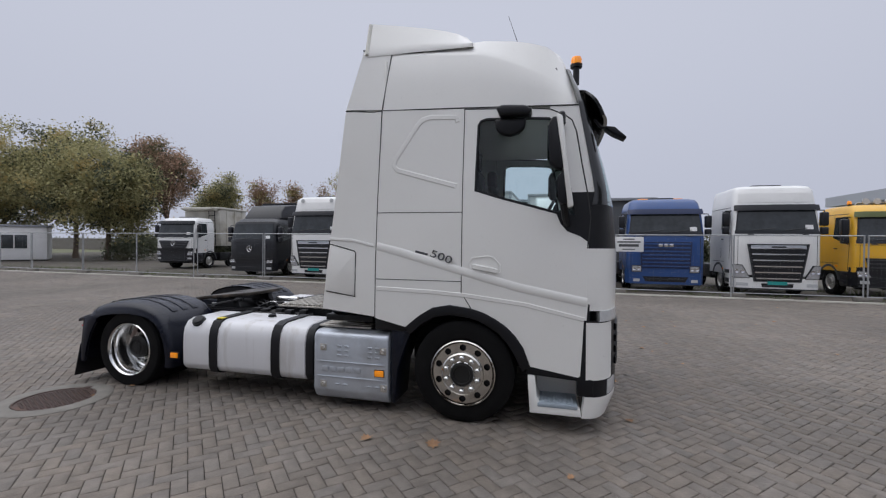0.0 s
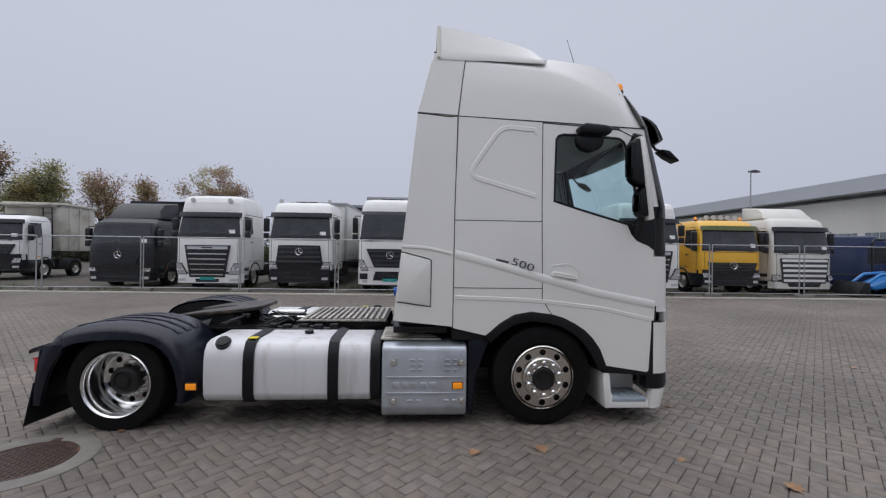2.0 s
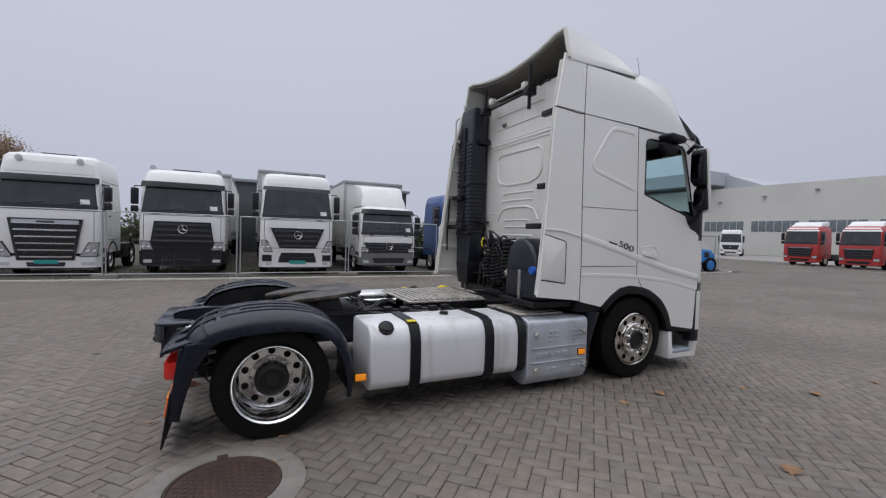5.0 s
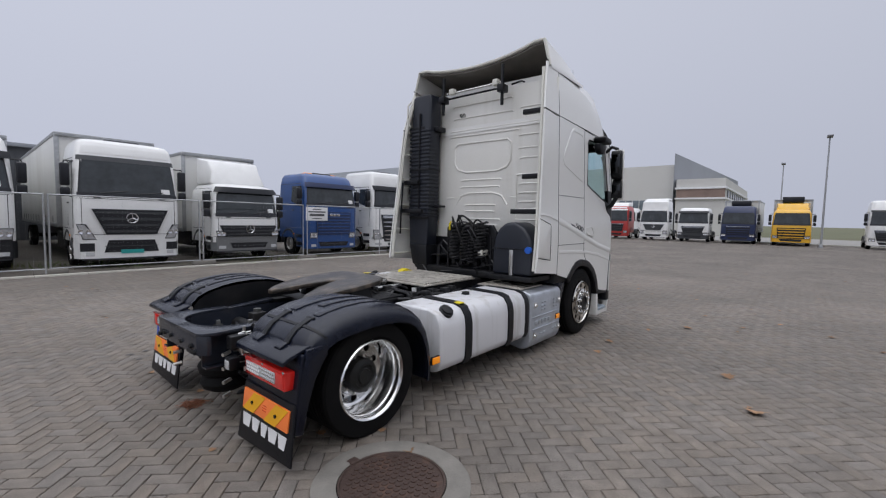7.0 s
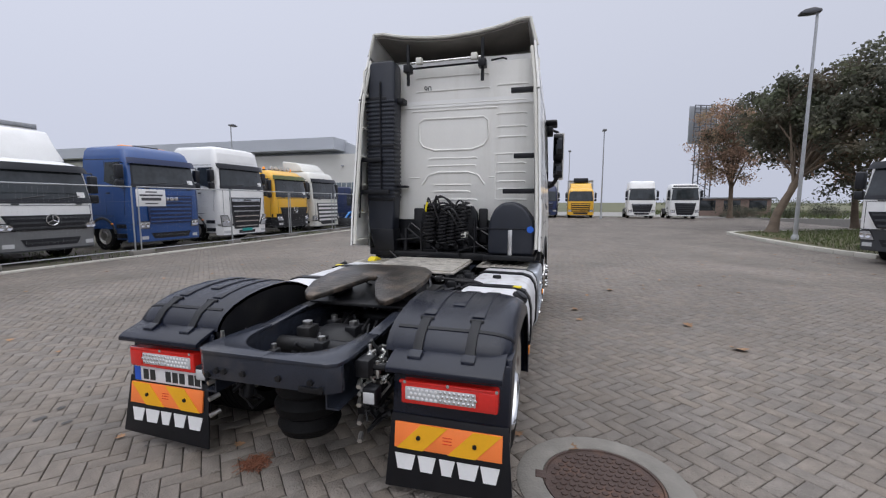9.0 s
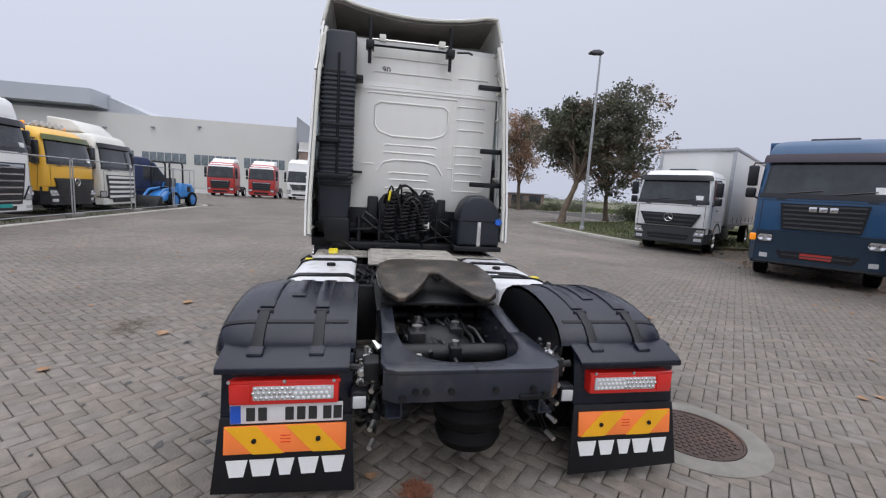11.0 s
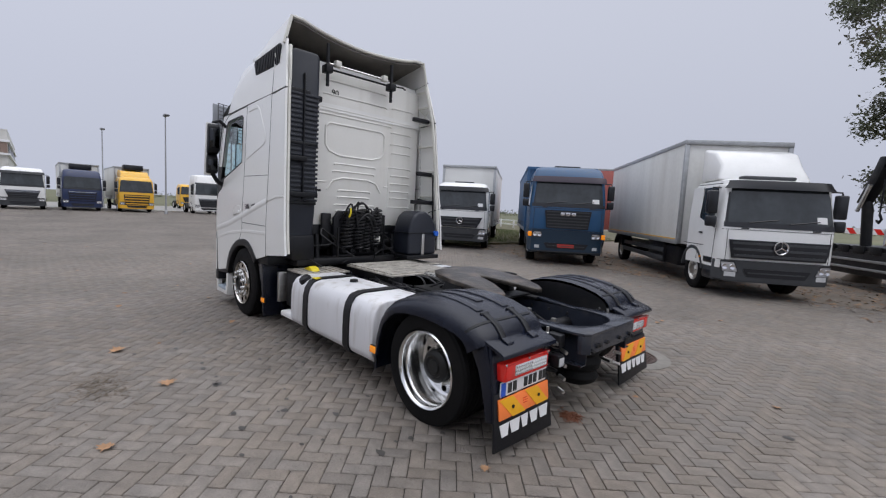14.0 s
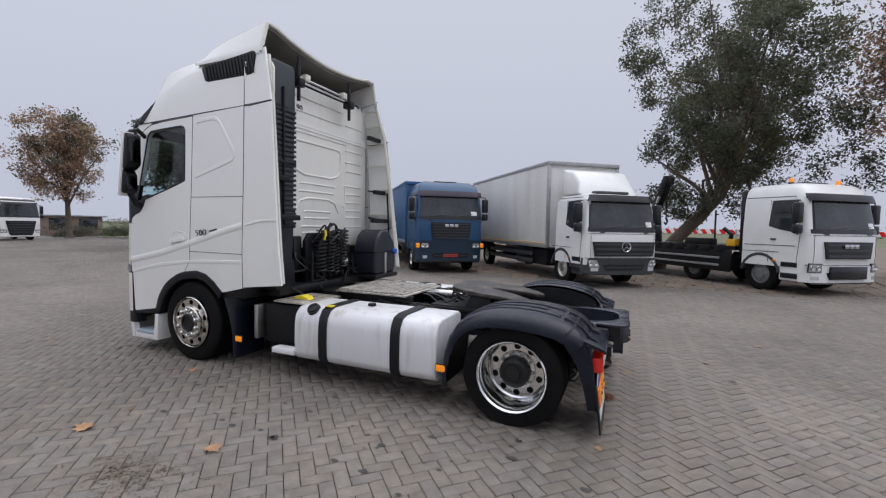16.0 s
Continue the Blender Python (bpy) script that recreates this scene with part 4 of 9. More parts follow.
def nose(z, s, d=0.0):
    a = abs(s)
    w = half(z) + 0.001
    tuck = 0.0 if z < 2.9 else 0.50 * (z - 2.9)
    k = max(0.0, 1 - a ** 2.6) ** (1 / 2.6)
    return (lerp(XC, z) + (lerp(XF, z) - lerp(XC, z)) * k - d * max(0.15, k), (w - tuck - d * a) * s, z)


SS = [math.sin(t) for t in np.linspace(-math.pi / 2, math.pi / 2, 25)]
for nm, z0, z1, n, mt, d in (("bumper", 0.16, 0.345, 4, PAINT, 0.06), ("lower_front", 0.345, 0.49, 3, PLASTIC, 0.05), ("grille_panel", 0.49, 0.985, 4, PLASTIC, 0.05),
                             ("nose_panel", 1.13, 1.60, 4, PAINT, 0.05), ("scuttle", 1.60, 1.97, 3, PLASTIC, 0.05), ("header_panel", 2.86, 3.22, 4, GLOSS_BLACK, 0.05)):
    part(nm, sheet(lambda z, s, dd: nose(z, s, dd), steps(z0, z1, n), SS, d), mt, truck)
screen = part("windscreen", sheet(lambda z, s, dd: nose(z, s, dd), steps(1.97, 2.86, 8), SS, 0.006), GLASS, truck, "large curved windscreen")
for sd in (-1, 1):
    part("screen_border", sheet(lambda z, s, dd: nose(z, s, dd - 0.004), steps(1.97, 2.86, 8), [sd * s for s in (0.935, 0.955, 0.975, 0.99, 1.0)], 0.012), GLOSS_BLACK, screen, "black border of the windscreen")
part("screen_border", sheet(lambda z, s, dd: nose(z, s, dd - 0.004), steps(2.72, 2.86, 2), [s * 0.95 for s in SS], 0.012), GLOSS_BLACK, screen)
for z in (0.60, 0.70, 0.80, 0.90):
    part("grille_slat", sheet(lambda zz, s, dd: nose(zz, s, dd - 0.02), [z - 0.03, z + 0.03], [s * 0.75 for s in SS], 0.03), PLASTIC, truck)
for sd in (-1, 1):
    ss = [sd * s for s in (0.86, 0.91, 0.95, 0.98, 0.995, 1.0)]
    part("corner_panel", sheet(lambda z, s, dd: nose(z, s, dd - 0.004), steps(0.49, 0.975, 4), ss, 0.05), PAINT, truck)
    part("headlight", sheet(lambda z, s, dd: nose(z, s, dd - 0.012), steps(0.985, 1.075, 3), [sd * s for s in (0.70, 0.8, 0.86, 0.91, 0.95, 0.98)], 0.06), CLEAR_LENS, truck, "clear headlight lens")
    part("lamp_brow", sheet(lambda z, s, dd: nose(z, s, dd), steps(1.075, 1.13, 2), [sd * s for s in (0.70, 0.8, 0.86, 0.91, 0.95, 0.98, 1.0)], 0.05), PAINT, truck)
    part("fog_light", sheet(lambda z, s, dd: nose(z, s, dd - 0.008), steps(0.36, 0.48, 2), [sd * s for s in (0.78, 0.86, 0.92)], 0.05), CLEAR_LENS, truck, "clear fog light")
    a, b = sorted((sd * 1.12, sd * 1.243))
    part("black_post", prism([(1.04, 1.16), (1.085, 1.13), (1.075, 0.50), (1.12, 0.49), (1.12, 0.35), (0.99, 0.35), (0.99, 0.50), (1.015, 0.52), (1.03, 0.80)], a, b, "y", 0.004), PLASTIC, truck)
    # boarding step box
    a, b = sorted((sd * 0.80, sd * 1.238))
    step = part("boarding_step", prism([(0.577, 0.495), (0.64, 0.495), (0.66, 0.31), (0.70, 0.235), (1.02, 0.235), (1.03, 0.165), (0.60, 0.165)], a, b, "y", 0.008), PAINT, truck, "white boarding step housing")
    a, b = sorted((sd * 0.80, sd * 0.95))
    part("step_back", box(0.62, 1.02, a, b, 0.23, 0.53, 0.01), PAINT, step)
    a, b = sorted((sd * 0.94, sd * 1.245))
    tread = part("step_tread", box(0.665, 1.00, a, b, 0.225, 0.268, 0.012), STEP_GREY, step, "grey ribbed step tread")
    for i in range(6):
        x = 0.70 + i * 0.05
        a, b = sorted((sd * 0.97, sd * 1.22))
        part("tread_rib", box(x, x + 0.02, a, b, 0.264, 0.276, 0.004), STEP_GREY, tread)
    a, b = sorted((sd * 1.0, sd * 1.24))
    part("door_sill", prism([(0.56, 0.57), (1.06, 0.505), (1.05, 0.47), (0.57, 0.50)], a, b, "y", 0.006), PLASTIC, truck)
# sun visor
def visor_face(z, q, d):
    """The visor stands off the curved header, further out towards its lower edge."""
    u = min(1.0, max(0.0, (2.99 - z) / 0.25))
    out = 0.02 + 0.15 * math.sqrt(u) - 0.03 * u * u
    p = nose(z, q * 0.955, d * 0.4)
    return (p[0] + out - d, p[1], p[2])


visor = part("sun_visor", sheet(visor_face, [2.74, 2.77, 2.82, 2.88, 2.93, 2.965, 2.982, 2.99], SS, 0.022), GLOSS_BLACK, truck, "glossy black sun visor")
for sd in (-1, 1):
    part("front_mirror", prism([(1.20, 2.655), (1.28, 2.642), (1.375, 2.552), (1.37, 2.535), (1.27, 2.585), (1.20, 2.638)], *sorted((sd * 0.98, sd * 1.12)), "y", 0.008), PLASTIC, truck)
    part("front_mirror_arm", tube([(1.12, sd * 1.05, 2.73), (1.17, sd * 1.05, 2.665), (1.24, sd * 1.05, 2.645)], 0.014, 6), PLASTIC, truck)
beacon = part("warning_beacon", lathe([(0.0, 0.0), (0.055, 0.0), (0.058, 0.03), (0.0, 0.03)], 20, "z", (0.985, -0.62, 3.365)), PLASTIC, truck)
part("beacon_dome", lathe([(0.05, 0.0), (0.052, 0.05), (0.042, 0.075), (0.0, 0.082)], 20, "z", (0.985, -0.62, 3.393)), AMBER, beacon, "amber beacon dome")
part("beacon_stem", lathe([(0.0, 0.0), (0.03, 0.0), (0.03, 0.17), (0.0, 0.17)], 14, "z", (0.985, -0.62, 3.20)), PLASTIC, beacon)
part("aerial", tube([(0.47, -0.80, 3.46), (0.34, -0.82, 3.84)], 0.004, 6, None, 0.002), PLASTIC, truck)
# roof-side air intake grille on the left
vent = part("roof_air_intake", prism([(-0.10, 3.40), (-0.16, 3.24), (-0.22, 3.215), (-0.88, 3.22), (-0.92, 3.25), (-0.93, 3.46), (-0.90, 3.485)], 1.05, 1.142, "y", 0.015), PLASTIC, truck, "black mesh air intake")
for i in range(15):
    x = -0.17 - i * 0.05
    part("intake_slat", prism([(x, 3.40 + (-x) * 0.07), (x - 0.018, 3.40 + (-x) * 0.07), (x - 0.058, 3.245), (x - 0.04, 3.245)], 1.140, 1.152, "y", 0.0), CHASSIS, vent)

# mirrors
for sd in (-1, 1):
    mir = part("mirror_housing", prism([(0.735, 2.62), (0.765, 2.67), (0.82, 2.66), (0.85, 2.30), (0.86, 2.24), (0.82, 2.24), (0.775, 2.27), (0.74, 2.30)], *sorted((sd * 1.30, sd * 1.455)), "y", 0.025, 3), PLASTIC, truck, "black double mirror on an arm")
    part("mirror_cover", prism([(0.79, 2.685), (0.84, 2.67), (0.88, 2.3), (0.935, 1.94), (0.89, 1.925), (0.845, 2.3)], *sorted((sd * 1.34, sd * 1.47)), "y", 0.014), PAINT, mir, "white mirror cover")
    part("wide_mirror_housing", prism([(0.805, 2.18), (0.83, 2.21), (0.86, 2.26), (0.885, 2.10), (0.905, 1.97), (0.84, 1.955), (0.81, 1.99)], *sorted((sd * 1.305, sd * 1.452)), "y", 0.018, 2), PLASTIC, mir)
    part("mirror_glass", box(0.724, 0.740, *sorted((sd * 1.315, sd * 1.44)), 2.33, 2.60, 0.006), MIRROR_M, mir, "main mirror glass")
    part("mirror_glass", box(0.797, 0.81, *sorted((sd * 1.315, sd * 1.44)), 2.01, 2.16, 0.006), MIRROR_M, mir)
    part("mirror_arm", tube([(0.84, sd * 1.19, 2.66), (0.84, sd * 1.28, 2.735), (0.84, sd * 1.36, 2.70), (0.84, sd * 1.38, 2.62)], 0.026, 8), PLASTIC, mir)
    part("mirror_arm", tube([(0.90, sd * 1.20, 1.80), (0.88, sd * 1.30, 1.85), (0.86, sd * 1.37, 1.97)], 0.032, 8), PLASTIC, mir)
    if sd > 0:
        continue
    part("kerb_mirror", prism([(0.33, 2.73), (0.29, 2.79), (0.34, 2.82), (0.54, 2.805), (0.60, 2.77), (0.57, 2.72)], *sorted((sd * 1.19, sd * 1.36)), "y", 0.02, 3), PLASTIC, truck)
    part("kerb_mirror_bowl", prism([(0.27, 2.715), (0.285, 2.63), (0.33, 2.585), (0.41, 2.565), (0.48, 2.585), (0.53, 2.63), (0.545, 2.715)], *sorted((sd * 1.215, sd * 1.30)), "y", 0.02, 3), PLASTIC, truck)

# inside the cab
part("cab_floor", box(-0.78, 1.0, -1.16, 1.16, 1.12, 1.62, 0.02), INTERIOR, truck)
part("cab_ceiling", box(-0.78, 0.80, -1.06, 1.06, 3.18, 3.21, 0.01), INTERIOR, truck)
part("bunk_wall", box(-0.79, -0.10, -1.15, 1.15, 1.62, 2.10, 0.04), INTERIOR, truck)
part("rear_curtain", box(-0.80, -0.70, -1.06, 1.06, 2.05, 3.18, 0.02), INTERIOR, truck)
part("dashboard", prism([(0.72, 1.6), (0.78, 1.92), (1.0, 1.98), (1.2, 1.93), (1.2, 1.6)], -1.1, 1.1, "y", 0.03), INTERIOR, truck)
for y in (-0.68, 0.68):
    seat = part("seat", box(0.02, 0.50, y - 0.25, y + 0.25, 1.62, 1.80, 0.05, 3), SEAT_M, truck)
    part("backrest", prism([(0.08, 1.72), (0.20, 1.72), (0.06, 2.38), (-0.04, 2.38)], y - 0.24, y + 0.24, "y", 0.04, 3), SEAT_M, seat)
    part("headrest", box(-0.05, 0.06, y - 0.14, y + 0.14, 2.38, 2.58, 0.03, 3), SEAT_M, seat)
whl = bmesh.new()
t_pts = [(0.70 + 0.10 * math.sin(a), 0.68 + 0.22 * math.cos(a), 2.0 + 0.19 * math.sin(a)) for a in np.linspace(0, 2 * math.pi, 25)]
part("steering_wheel", tube(t_pts, 0.016, 8, whl), PLASTIC, truck)

# rear wall of the cab, pressed steel
XW = -0.815
wall = part("cab_rear_wall", box(XW, XW + 0.03, -1.15, 1.15, 1.32, 3.38, 0.01), PANEL_W, truck, "white pressed-steel rear wall")
part("rear_wall_foot", box(XW, XW + 0.03, -1.15, 1.15, 0.98, 1.32, 0.01), PLASTIC, wall)


def pressing(line, r=0.011, closed=False):
    r *= 1.5
    pts = [(XW + 0.002, y, z) for y, z in line]
    if closed:
        pts.append(pts[0])
    part("pressed_rib", tube(pts, r, 6), PANEL_W, wall)


for y0, y1, z in ((0.50, -0.50, 3.24), (0.50, -0.52, 3.06), (0.55, -0.62, 2.88), (0.56, -0.62, 2.80), (0.32, -0.36, 2.16), (0.34, -0.34, 2.06), (0.25, -0.28, 1.80), (0.25, -0.26, 1.71), (0.30, -0.36, 1.60), (0.28, -0.30, 1.52),
                  (-0.62, -1.02, 3.08), (-0.62, -1.0, 2.88), (-0.62, -1.0, 2.72), (-0.62, -1.0, 2.55), (-0.64, -1.0, 2.42), (-0.60, -1.02, 2.20), (-0.64, -1.0, 2.08), (-0.64, -1.0, 1.96), (-0.64, -1.0, 1.84), (-0.64, -1.0, 1.74)):
    pressing([(y0, z - 0.012), (y0 - 0.02, z), (y1 + 0.02, z), (y1, z - 0.012)], 0.009)
pressing([(0.46, 2.64), (0.40, 2.69), (-0.44, 2.69), (-0.50, 2.64), (-0.50, 2.40), (-0.44, 2.32), (-0.28, 2.27), (0.24, 2.27), (0.40, 2.32), (0.46, 2.40)], 0.011, True)
pressing([(0.42, 1.80), (0.33, 1.93), (0.18, 1.97), (-0.22, 1.97), (-0.37, 1.93), (-0.46, 1.80)])
pressing([(-0.60, 2.20), (-0.60, 1.60), (-1.02, 1.60), (-1.04, 1.70)], 0.009)
for y0, y1 in ((0.60, 0.46), (-0.52, -0.60)):
    pressing([(y0, 1.90), (y1, 1.90)], 0.008)
lettering("90", 0.11, Matrix(((0, 0, -1, XW - 0.004), (-1, 0, 0, 0.335), (0, 1, 0, 3.085), (0, 0, 0, 1))), SEAM, wall, "speed_marking")

# intake snorkel
snork = part("air_snorkel", prism([(0.705, 3.36), (0.73, 3.42), (1.03, 3.42), (1.065, 3.38), (1.095, 2.9), (1.125, 1.70), (1.11, 1.12), (0.76, 1.12), (0.73, 1.5), (0.725, 2.2), (0.705, 2.9)], -1.10, -0.86, "x", 0.03, 3), SNORKEL_M, truck, "tall dark ribbed air intake snorkel")
for i in range(24):
    z = 1.62 + i * 0.055
    part("snorkel_rib", box(-1.115, -0.87, 0.712, 0.892, z, z + 0.030, 0.006), SNORKEL_M, snork)
    part("snorkel_rib", box(-1.115, -0.87, 0.925, 1.115, z, z + 0.030, 0.006), SNORKEL_M, snork)
part("snorkel_pipe", tube([(-1.115, 0.908, 3.15), (-1.115, 0.908, 1.65)], 0.014, 6), PLASTIC, snork)
part("snorkel_clamp", box(-1.125, -0.85, 0.72, 1.10, 2.30, 2.34, 0.01), PLASTIC, snork)
part("snorkel_clamp", box(-1.125, -0.85, 0.73, 1.10, 1.58, 1.62, 0.01), PLASTIC, snork)
part("snorkel_bracket", box(-1.02, -0.85, 0.62, 0.76, 2.88, 2.95, 0.012), PLASTIC, snork)
part("snorkel_bracket", box(-1.0, -0.85, 0.60, 0.74, 1.76, 1.79, 0.005), PLASTIC, snork)
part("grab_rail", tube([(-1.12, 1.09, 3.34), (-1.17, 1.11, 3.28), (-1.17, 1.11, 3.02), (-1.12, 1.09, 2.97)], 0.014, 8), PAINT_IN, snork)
part("snorkel_foot", prism([(0.74, 1.20), (1.10, 1.20), (1.02, 0.88), (0.72, 0.88)], -1.12, -0.84, "x", 0.03), PLASTIC, snork)

# air and power lines, coiled, on their board
board = part("coupling_board", prism([(-0.40, 0.90), (-0.40, 1.42), (-0.33, 1.52), (0.31, 1.52), (0.38, 1.42), (0.38, 0.90)], -0.96, -0.90, "x", 0.02), PLASTIC, truck, "black coupling board with coiled hoses")
part("side_recess", box(-0.90, -0.84, -0.52, -0.40, 1.02, 1.48, 0.02), CHASSIS, board)
part("side_recess", box(-0.90, -0.84, 0.38, 0.52, 1.02, 1.48, 0.02), CHASSIS, board)
for y, r, turns, z0, z1 in ((0.22, 0.075, 11, 1.02, 1.55), (0.04, 0.065, 12, 1.00, 1.54), (-0.08, 0.06, 12, 0.98, 1.52), (-0.22, 0.075, 11, 1.05, 1.56)):
    n = turns * 10
    pts = [(-1.06 + r * math.cos(2 * math.pi * i / 10), y + 0.02 * math.sin(i * 0.05) + r * math.sin(2 * math.pi * i / 10), z0 + (z1 - z0) * i / n) for i in range(n + 1)]
    part("coiled_hose", tube(pts, 0.013, 5), HOSE, board)
rnd = random.Random(5)
for k in range(14):
    y0, y1 = rnd.uniform(-0.32, 0.32), rnd.uniform(-0.32, 0.32)
    top = rnd.uniform(1.52, 1.68)
    pts = []
    for i in range(13):
        f = i / 12
        pts.append((-1.0 - 0.14 * math.sin(math.pi * f), y0 + (y1 - y0) * f, 1.40 + (top - 1.40) * math.sin(math.pi * f) - 0.45 * f * f * (k % 3) / 2))
    part("hose_loop", tube(pts, 0.012, 6), HOSE, board)
part("hose_marker", tube([(-1.15, 0.24, 1.56), (-1.17, 0.25, 1.50), (-1.15, 0.26, 1.44)], 0.014, 6), YELLOW, board)
for k in range(5):
    part("coupling_head", lathe([(0.0, 0), (0.032, 0), (0.036, 0.05), (0.02, 0.06), (0.02, 0.09), (0, 0.09)], 14, "x", (-1.05, 0.26 - 0.13 * k, 0.98)), CHASSIS, board)
part("socket", box(-1.12, -0.96, -0.28, -0.21, 1.10, 1.18, 0.01), PAINT_IN, board)
part("board_post", tube([(-1.05, 0.36, 0.86), (-1.05, 0.36, 1.30)], 0.016, 6), CHASSIS, board)
part("board_post", tube([(-1.05, -0.38, 0.86), (-1.05, -0.38, 1.36)], 0.016, 6), CHASSIS, board)
for k in range(5):
    y0 = rnd.uniform(0.30, 0.95) * rnd.choice((-1, 1))
    pts = [(-0.95 - 0.2 * i / 6 * rnd.uniform(0.4, 1.3), y0 + 0.25 * math.sin(i * 0.9 + k), 1.22 - 0.07 * i + 0.06 * math.sin(i + k)) for i in range(7)]
    part("cable_run", tube(pts, 0.012, 5), HOSE, board)
# dark plastic tank behind the cab
tk = part("plastic_tank", prism([(-0.60, 0.92), (-0.61, 1.20), (-0.63, 1.36), (-0.68, 1.48), (-0.78, 1.56), (-0.92, 1.57), (-1.04, 1.50), (-1.13, 1.38), (-1.16, 1.25), (-1.16, 0.92)], -1.36, -0.98, "x", 0.04, 3), SNORKEL_M, truck, "dark plastic tank with a blue cap")
part("tank_seam", box(-1.37, -0.97, -1.165, -0.60, 1.235, 1.25, 0.004), PLASTIC, tk)
part("tank_strap", box(-1.372, -0.97, -0.905, -0.855, 0.91, 1.23, 0.006), ALLOY_DULL, tk)
part("blue_cap", lathe([(0.0, 0), (0.040, 0), (0.040, 0.045), (0.03, 0.055), (0, 0.055)], 16, "x", (-1.40, -1.12, 1.24)), BLUE_CAP, tk, "bright blue filler cap")
part("tank_tray", box(-1.40, -0.90, -1.18, -0.56, 0.86, 0.92, 0.01), CHASSIS, tk)
part("rear_cab_mount", box(-1.10, -0.84, -0.95, 0.95, 0.80, 0.90, 0.02), CHASSIS, truck)
for y in (-0.62, 0.62):
    part("cab_damper", tube([(-0.98, y, 0.80), (-0.94, y, 1.20)], 0.035, 10), CHASSIS, truck)

# chassis rails and cross members
for sd in (-1, 1):
    a = sd * 0.345
    c = [(a, 0.50), (a, 0.742), (a + sd * 0.075, 0.742), (a + sd * 0.075, 0.732), (a + sd * 0.009, 0.732), (a + sd * 0.009, 0.51), (a + sd * 0.075, 0.51), (a + sd * 0.075, 0.50)]
    rail = part("chassis_rail", prism(c, -4.665, 1.0, "x", 0.0), FRAME_M, truck)
    for k in range(16):
        for z in (0.56, 0.69):
            part("rail_bolt", lathe([(0.0, 0.0), (0.016, 0.0), (0.014, 0.014), (0, 0.014)], 6, "y", (-4.5 + k * 0.2, sd * 0.350, z)), CHASSIS, rail)
# the rails' top plate runs round the open end in one wide curve
rim = [(-4.18 - 0.44 * max(0.0, 1 - abs(q) ** 2.6) ** (1 / 2.6), 0.338 * q) for q in [math.sin(a) for a in np.linspace(-math.pi / 2, math.pi / 2, 25)]]
for sd in (-1, 1):
    inner = [p for p in rim if sd * p[1] >= -1e-6]
    inner = inner if sd > 0 else inner[::-1]
    part("corner_gusset", prism([(-4.712, 0.0)] + inner + [(-4.18, sd * 0.43), (-4.60, sd * 0.45), (-4.68, sd * 0.43), (-4.712, sd * 0.38)], 0.738, 0.760, "z", 0.004), FRAME_M, truck)
    part("corner_web", prism(inner + [(x - 0.012, y * 1.03) for x, y in inner[::-1]], 0.56, 0.738, "z", 0.0), FRAME_M, truck)
beam = part("rear_cross_beam", prism([(-4.708, -0.38), (-4.708, 0.38), (-4.665, 0.44), (-4.63, 0.44), (-4.65, 0.36), (-4.65, -0.36), (-4.63, -0.44), (-4.665, -0.44)], 0.60, 0.738, "z", 0.006), FRAME_M, truck, "painted steel rear cross beam")
for y in (-0.35, -0.29, 0.12, 0.24, 0.29, 0.35, -0.10):
    part("beam_bolt", lathe([(0.0, 0.0), (0.018, 0.0), (0.016, -0.016), (0, -0.016)], 6, "x", (-4.708, y, 0.625 if abs(y) > 0.3 else 0.655)), CHASSIS, beam)
part("towing_slot", box(-4.717, -4.705, -0.36, -0.22, 0.60, 0.63, 0.004), CHASSIS, beam)
for x in (-4.1, -3.3, -2.5, -1.7, -0.9):
    part("cross_member", tube([(x, -0.34, 0.60), (x, 0.34, 0.60)], 0.06, 10), CHASSIS, truck)
part("rear_axle", tube([(-WB, -0.9, 0.45), (-WB, 0.9, 0.45)], 0.085, 14), CHASSIS, truck)
part("differential", lathe([(0.0, -0.24), (0.13, -0.22), (0.21, -0.10), (0.225, 0.0), (0.21, 0.12), (0.12, 0.24), (0, 0.26)], 24, "y", (-WB, 0.04, 0.46)), CHASSIS, truck)
part("diff_nose", lathe([(0.0, 0.0), (0.13, 0.0), (0.16, -0.25), (0.0, -0.25)], 18, "x", (-WB + 0.42, 0.04, 0.46)), CHASSIS, truck)
part("prop_shaft", tube([(-WB + 0.4, 0.04, 0.47), (-1.2, 0.0, 0.60)], 0.055, 12), CHASSIS, truck)
for sd in (-1, 1):
    for x in (-3.60,):
        part("air_spring", lathe([(0.0, 0.24), (0.10, 0.24), (0.135, 0.27), (0.14, 0.33), (0.115, 0.37), (0.14, 0.41), (0.135, 0.48), (0.11, 0.51), (0, 0.51)], 22, "z", (x, sd * 0.30, -0.02 if x < -4 else 0)), TYRE, truck)
    part("spring_beam", box(-4.15, -3.45, sd * 0.30 - 0.05, sd * 0.30 + 0.05, 0.20, 0.26, 0.015), CHASSIS, truck)
    part("damper", tube([(-4.30, sd * 0.46, 0.30), (-4.22, sd * 0.44, 0.70)], 0.035, 10), CHASSIS, truck)
part("air_bellows", lathe([(0.0, 0.20), (0.12, 0.20), (0.165, 0.225), (0.185, 0.27), (0.165, 0.315), (0.16, 0.325), (0.19, 0.35), (0.2, 0.40), (0.175, 0.44), (0.17, 0.45), (0.19, 0.475), (0.185, 0.53), (0.12, 0.56), (0, 0.56)], 30, "z", (-4.38, -0.06, 0)), TYRE, truck, "black rubber air bellows")
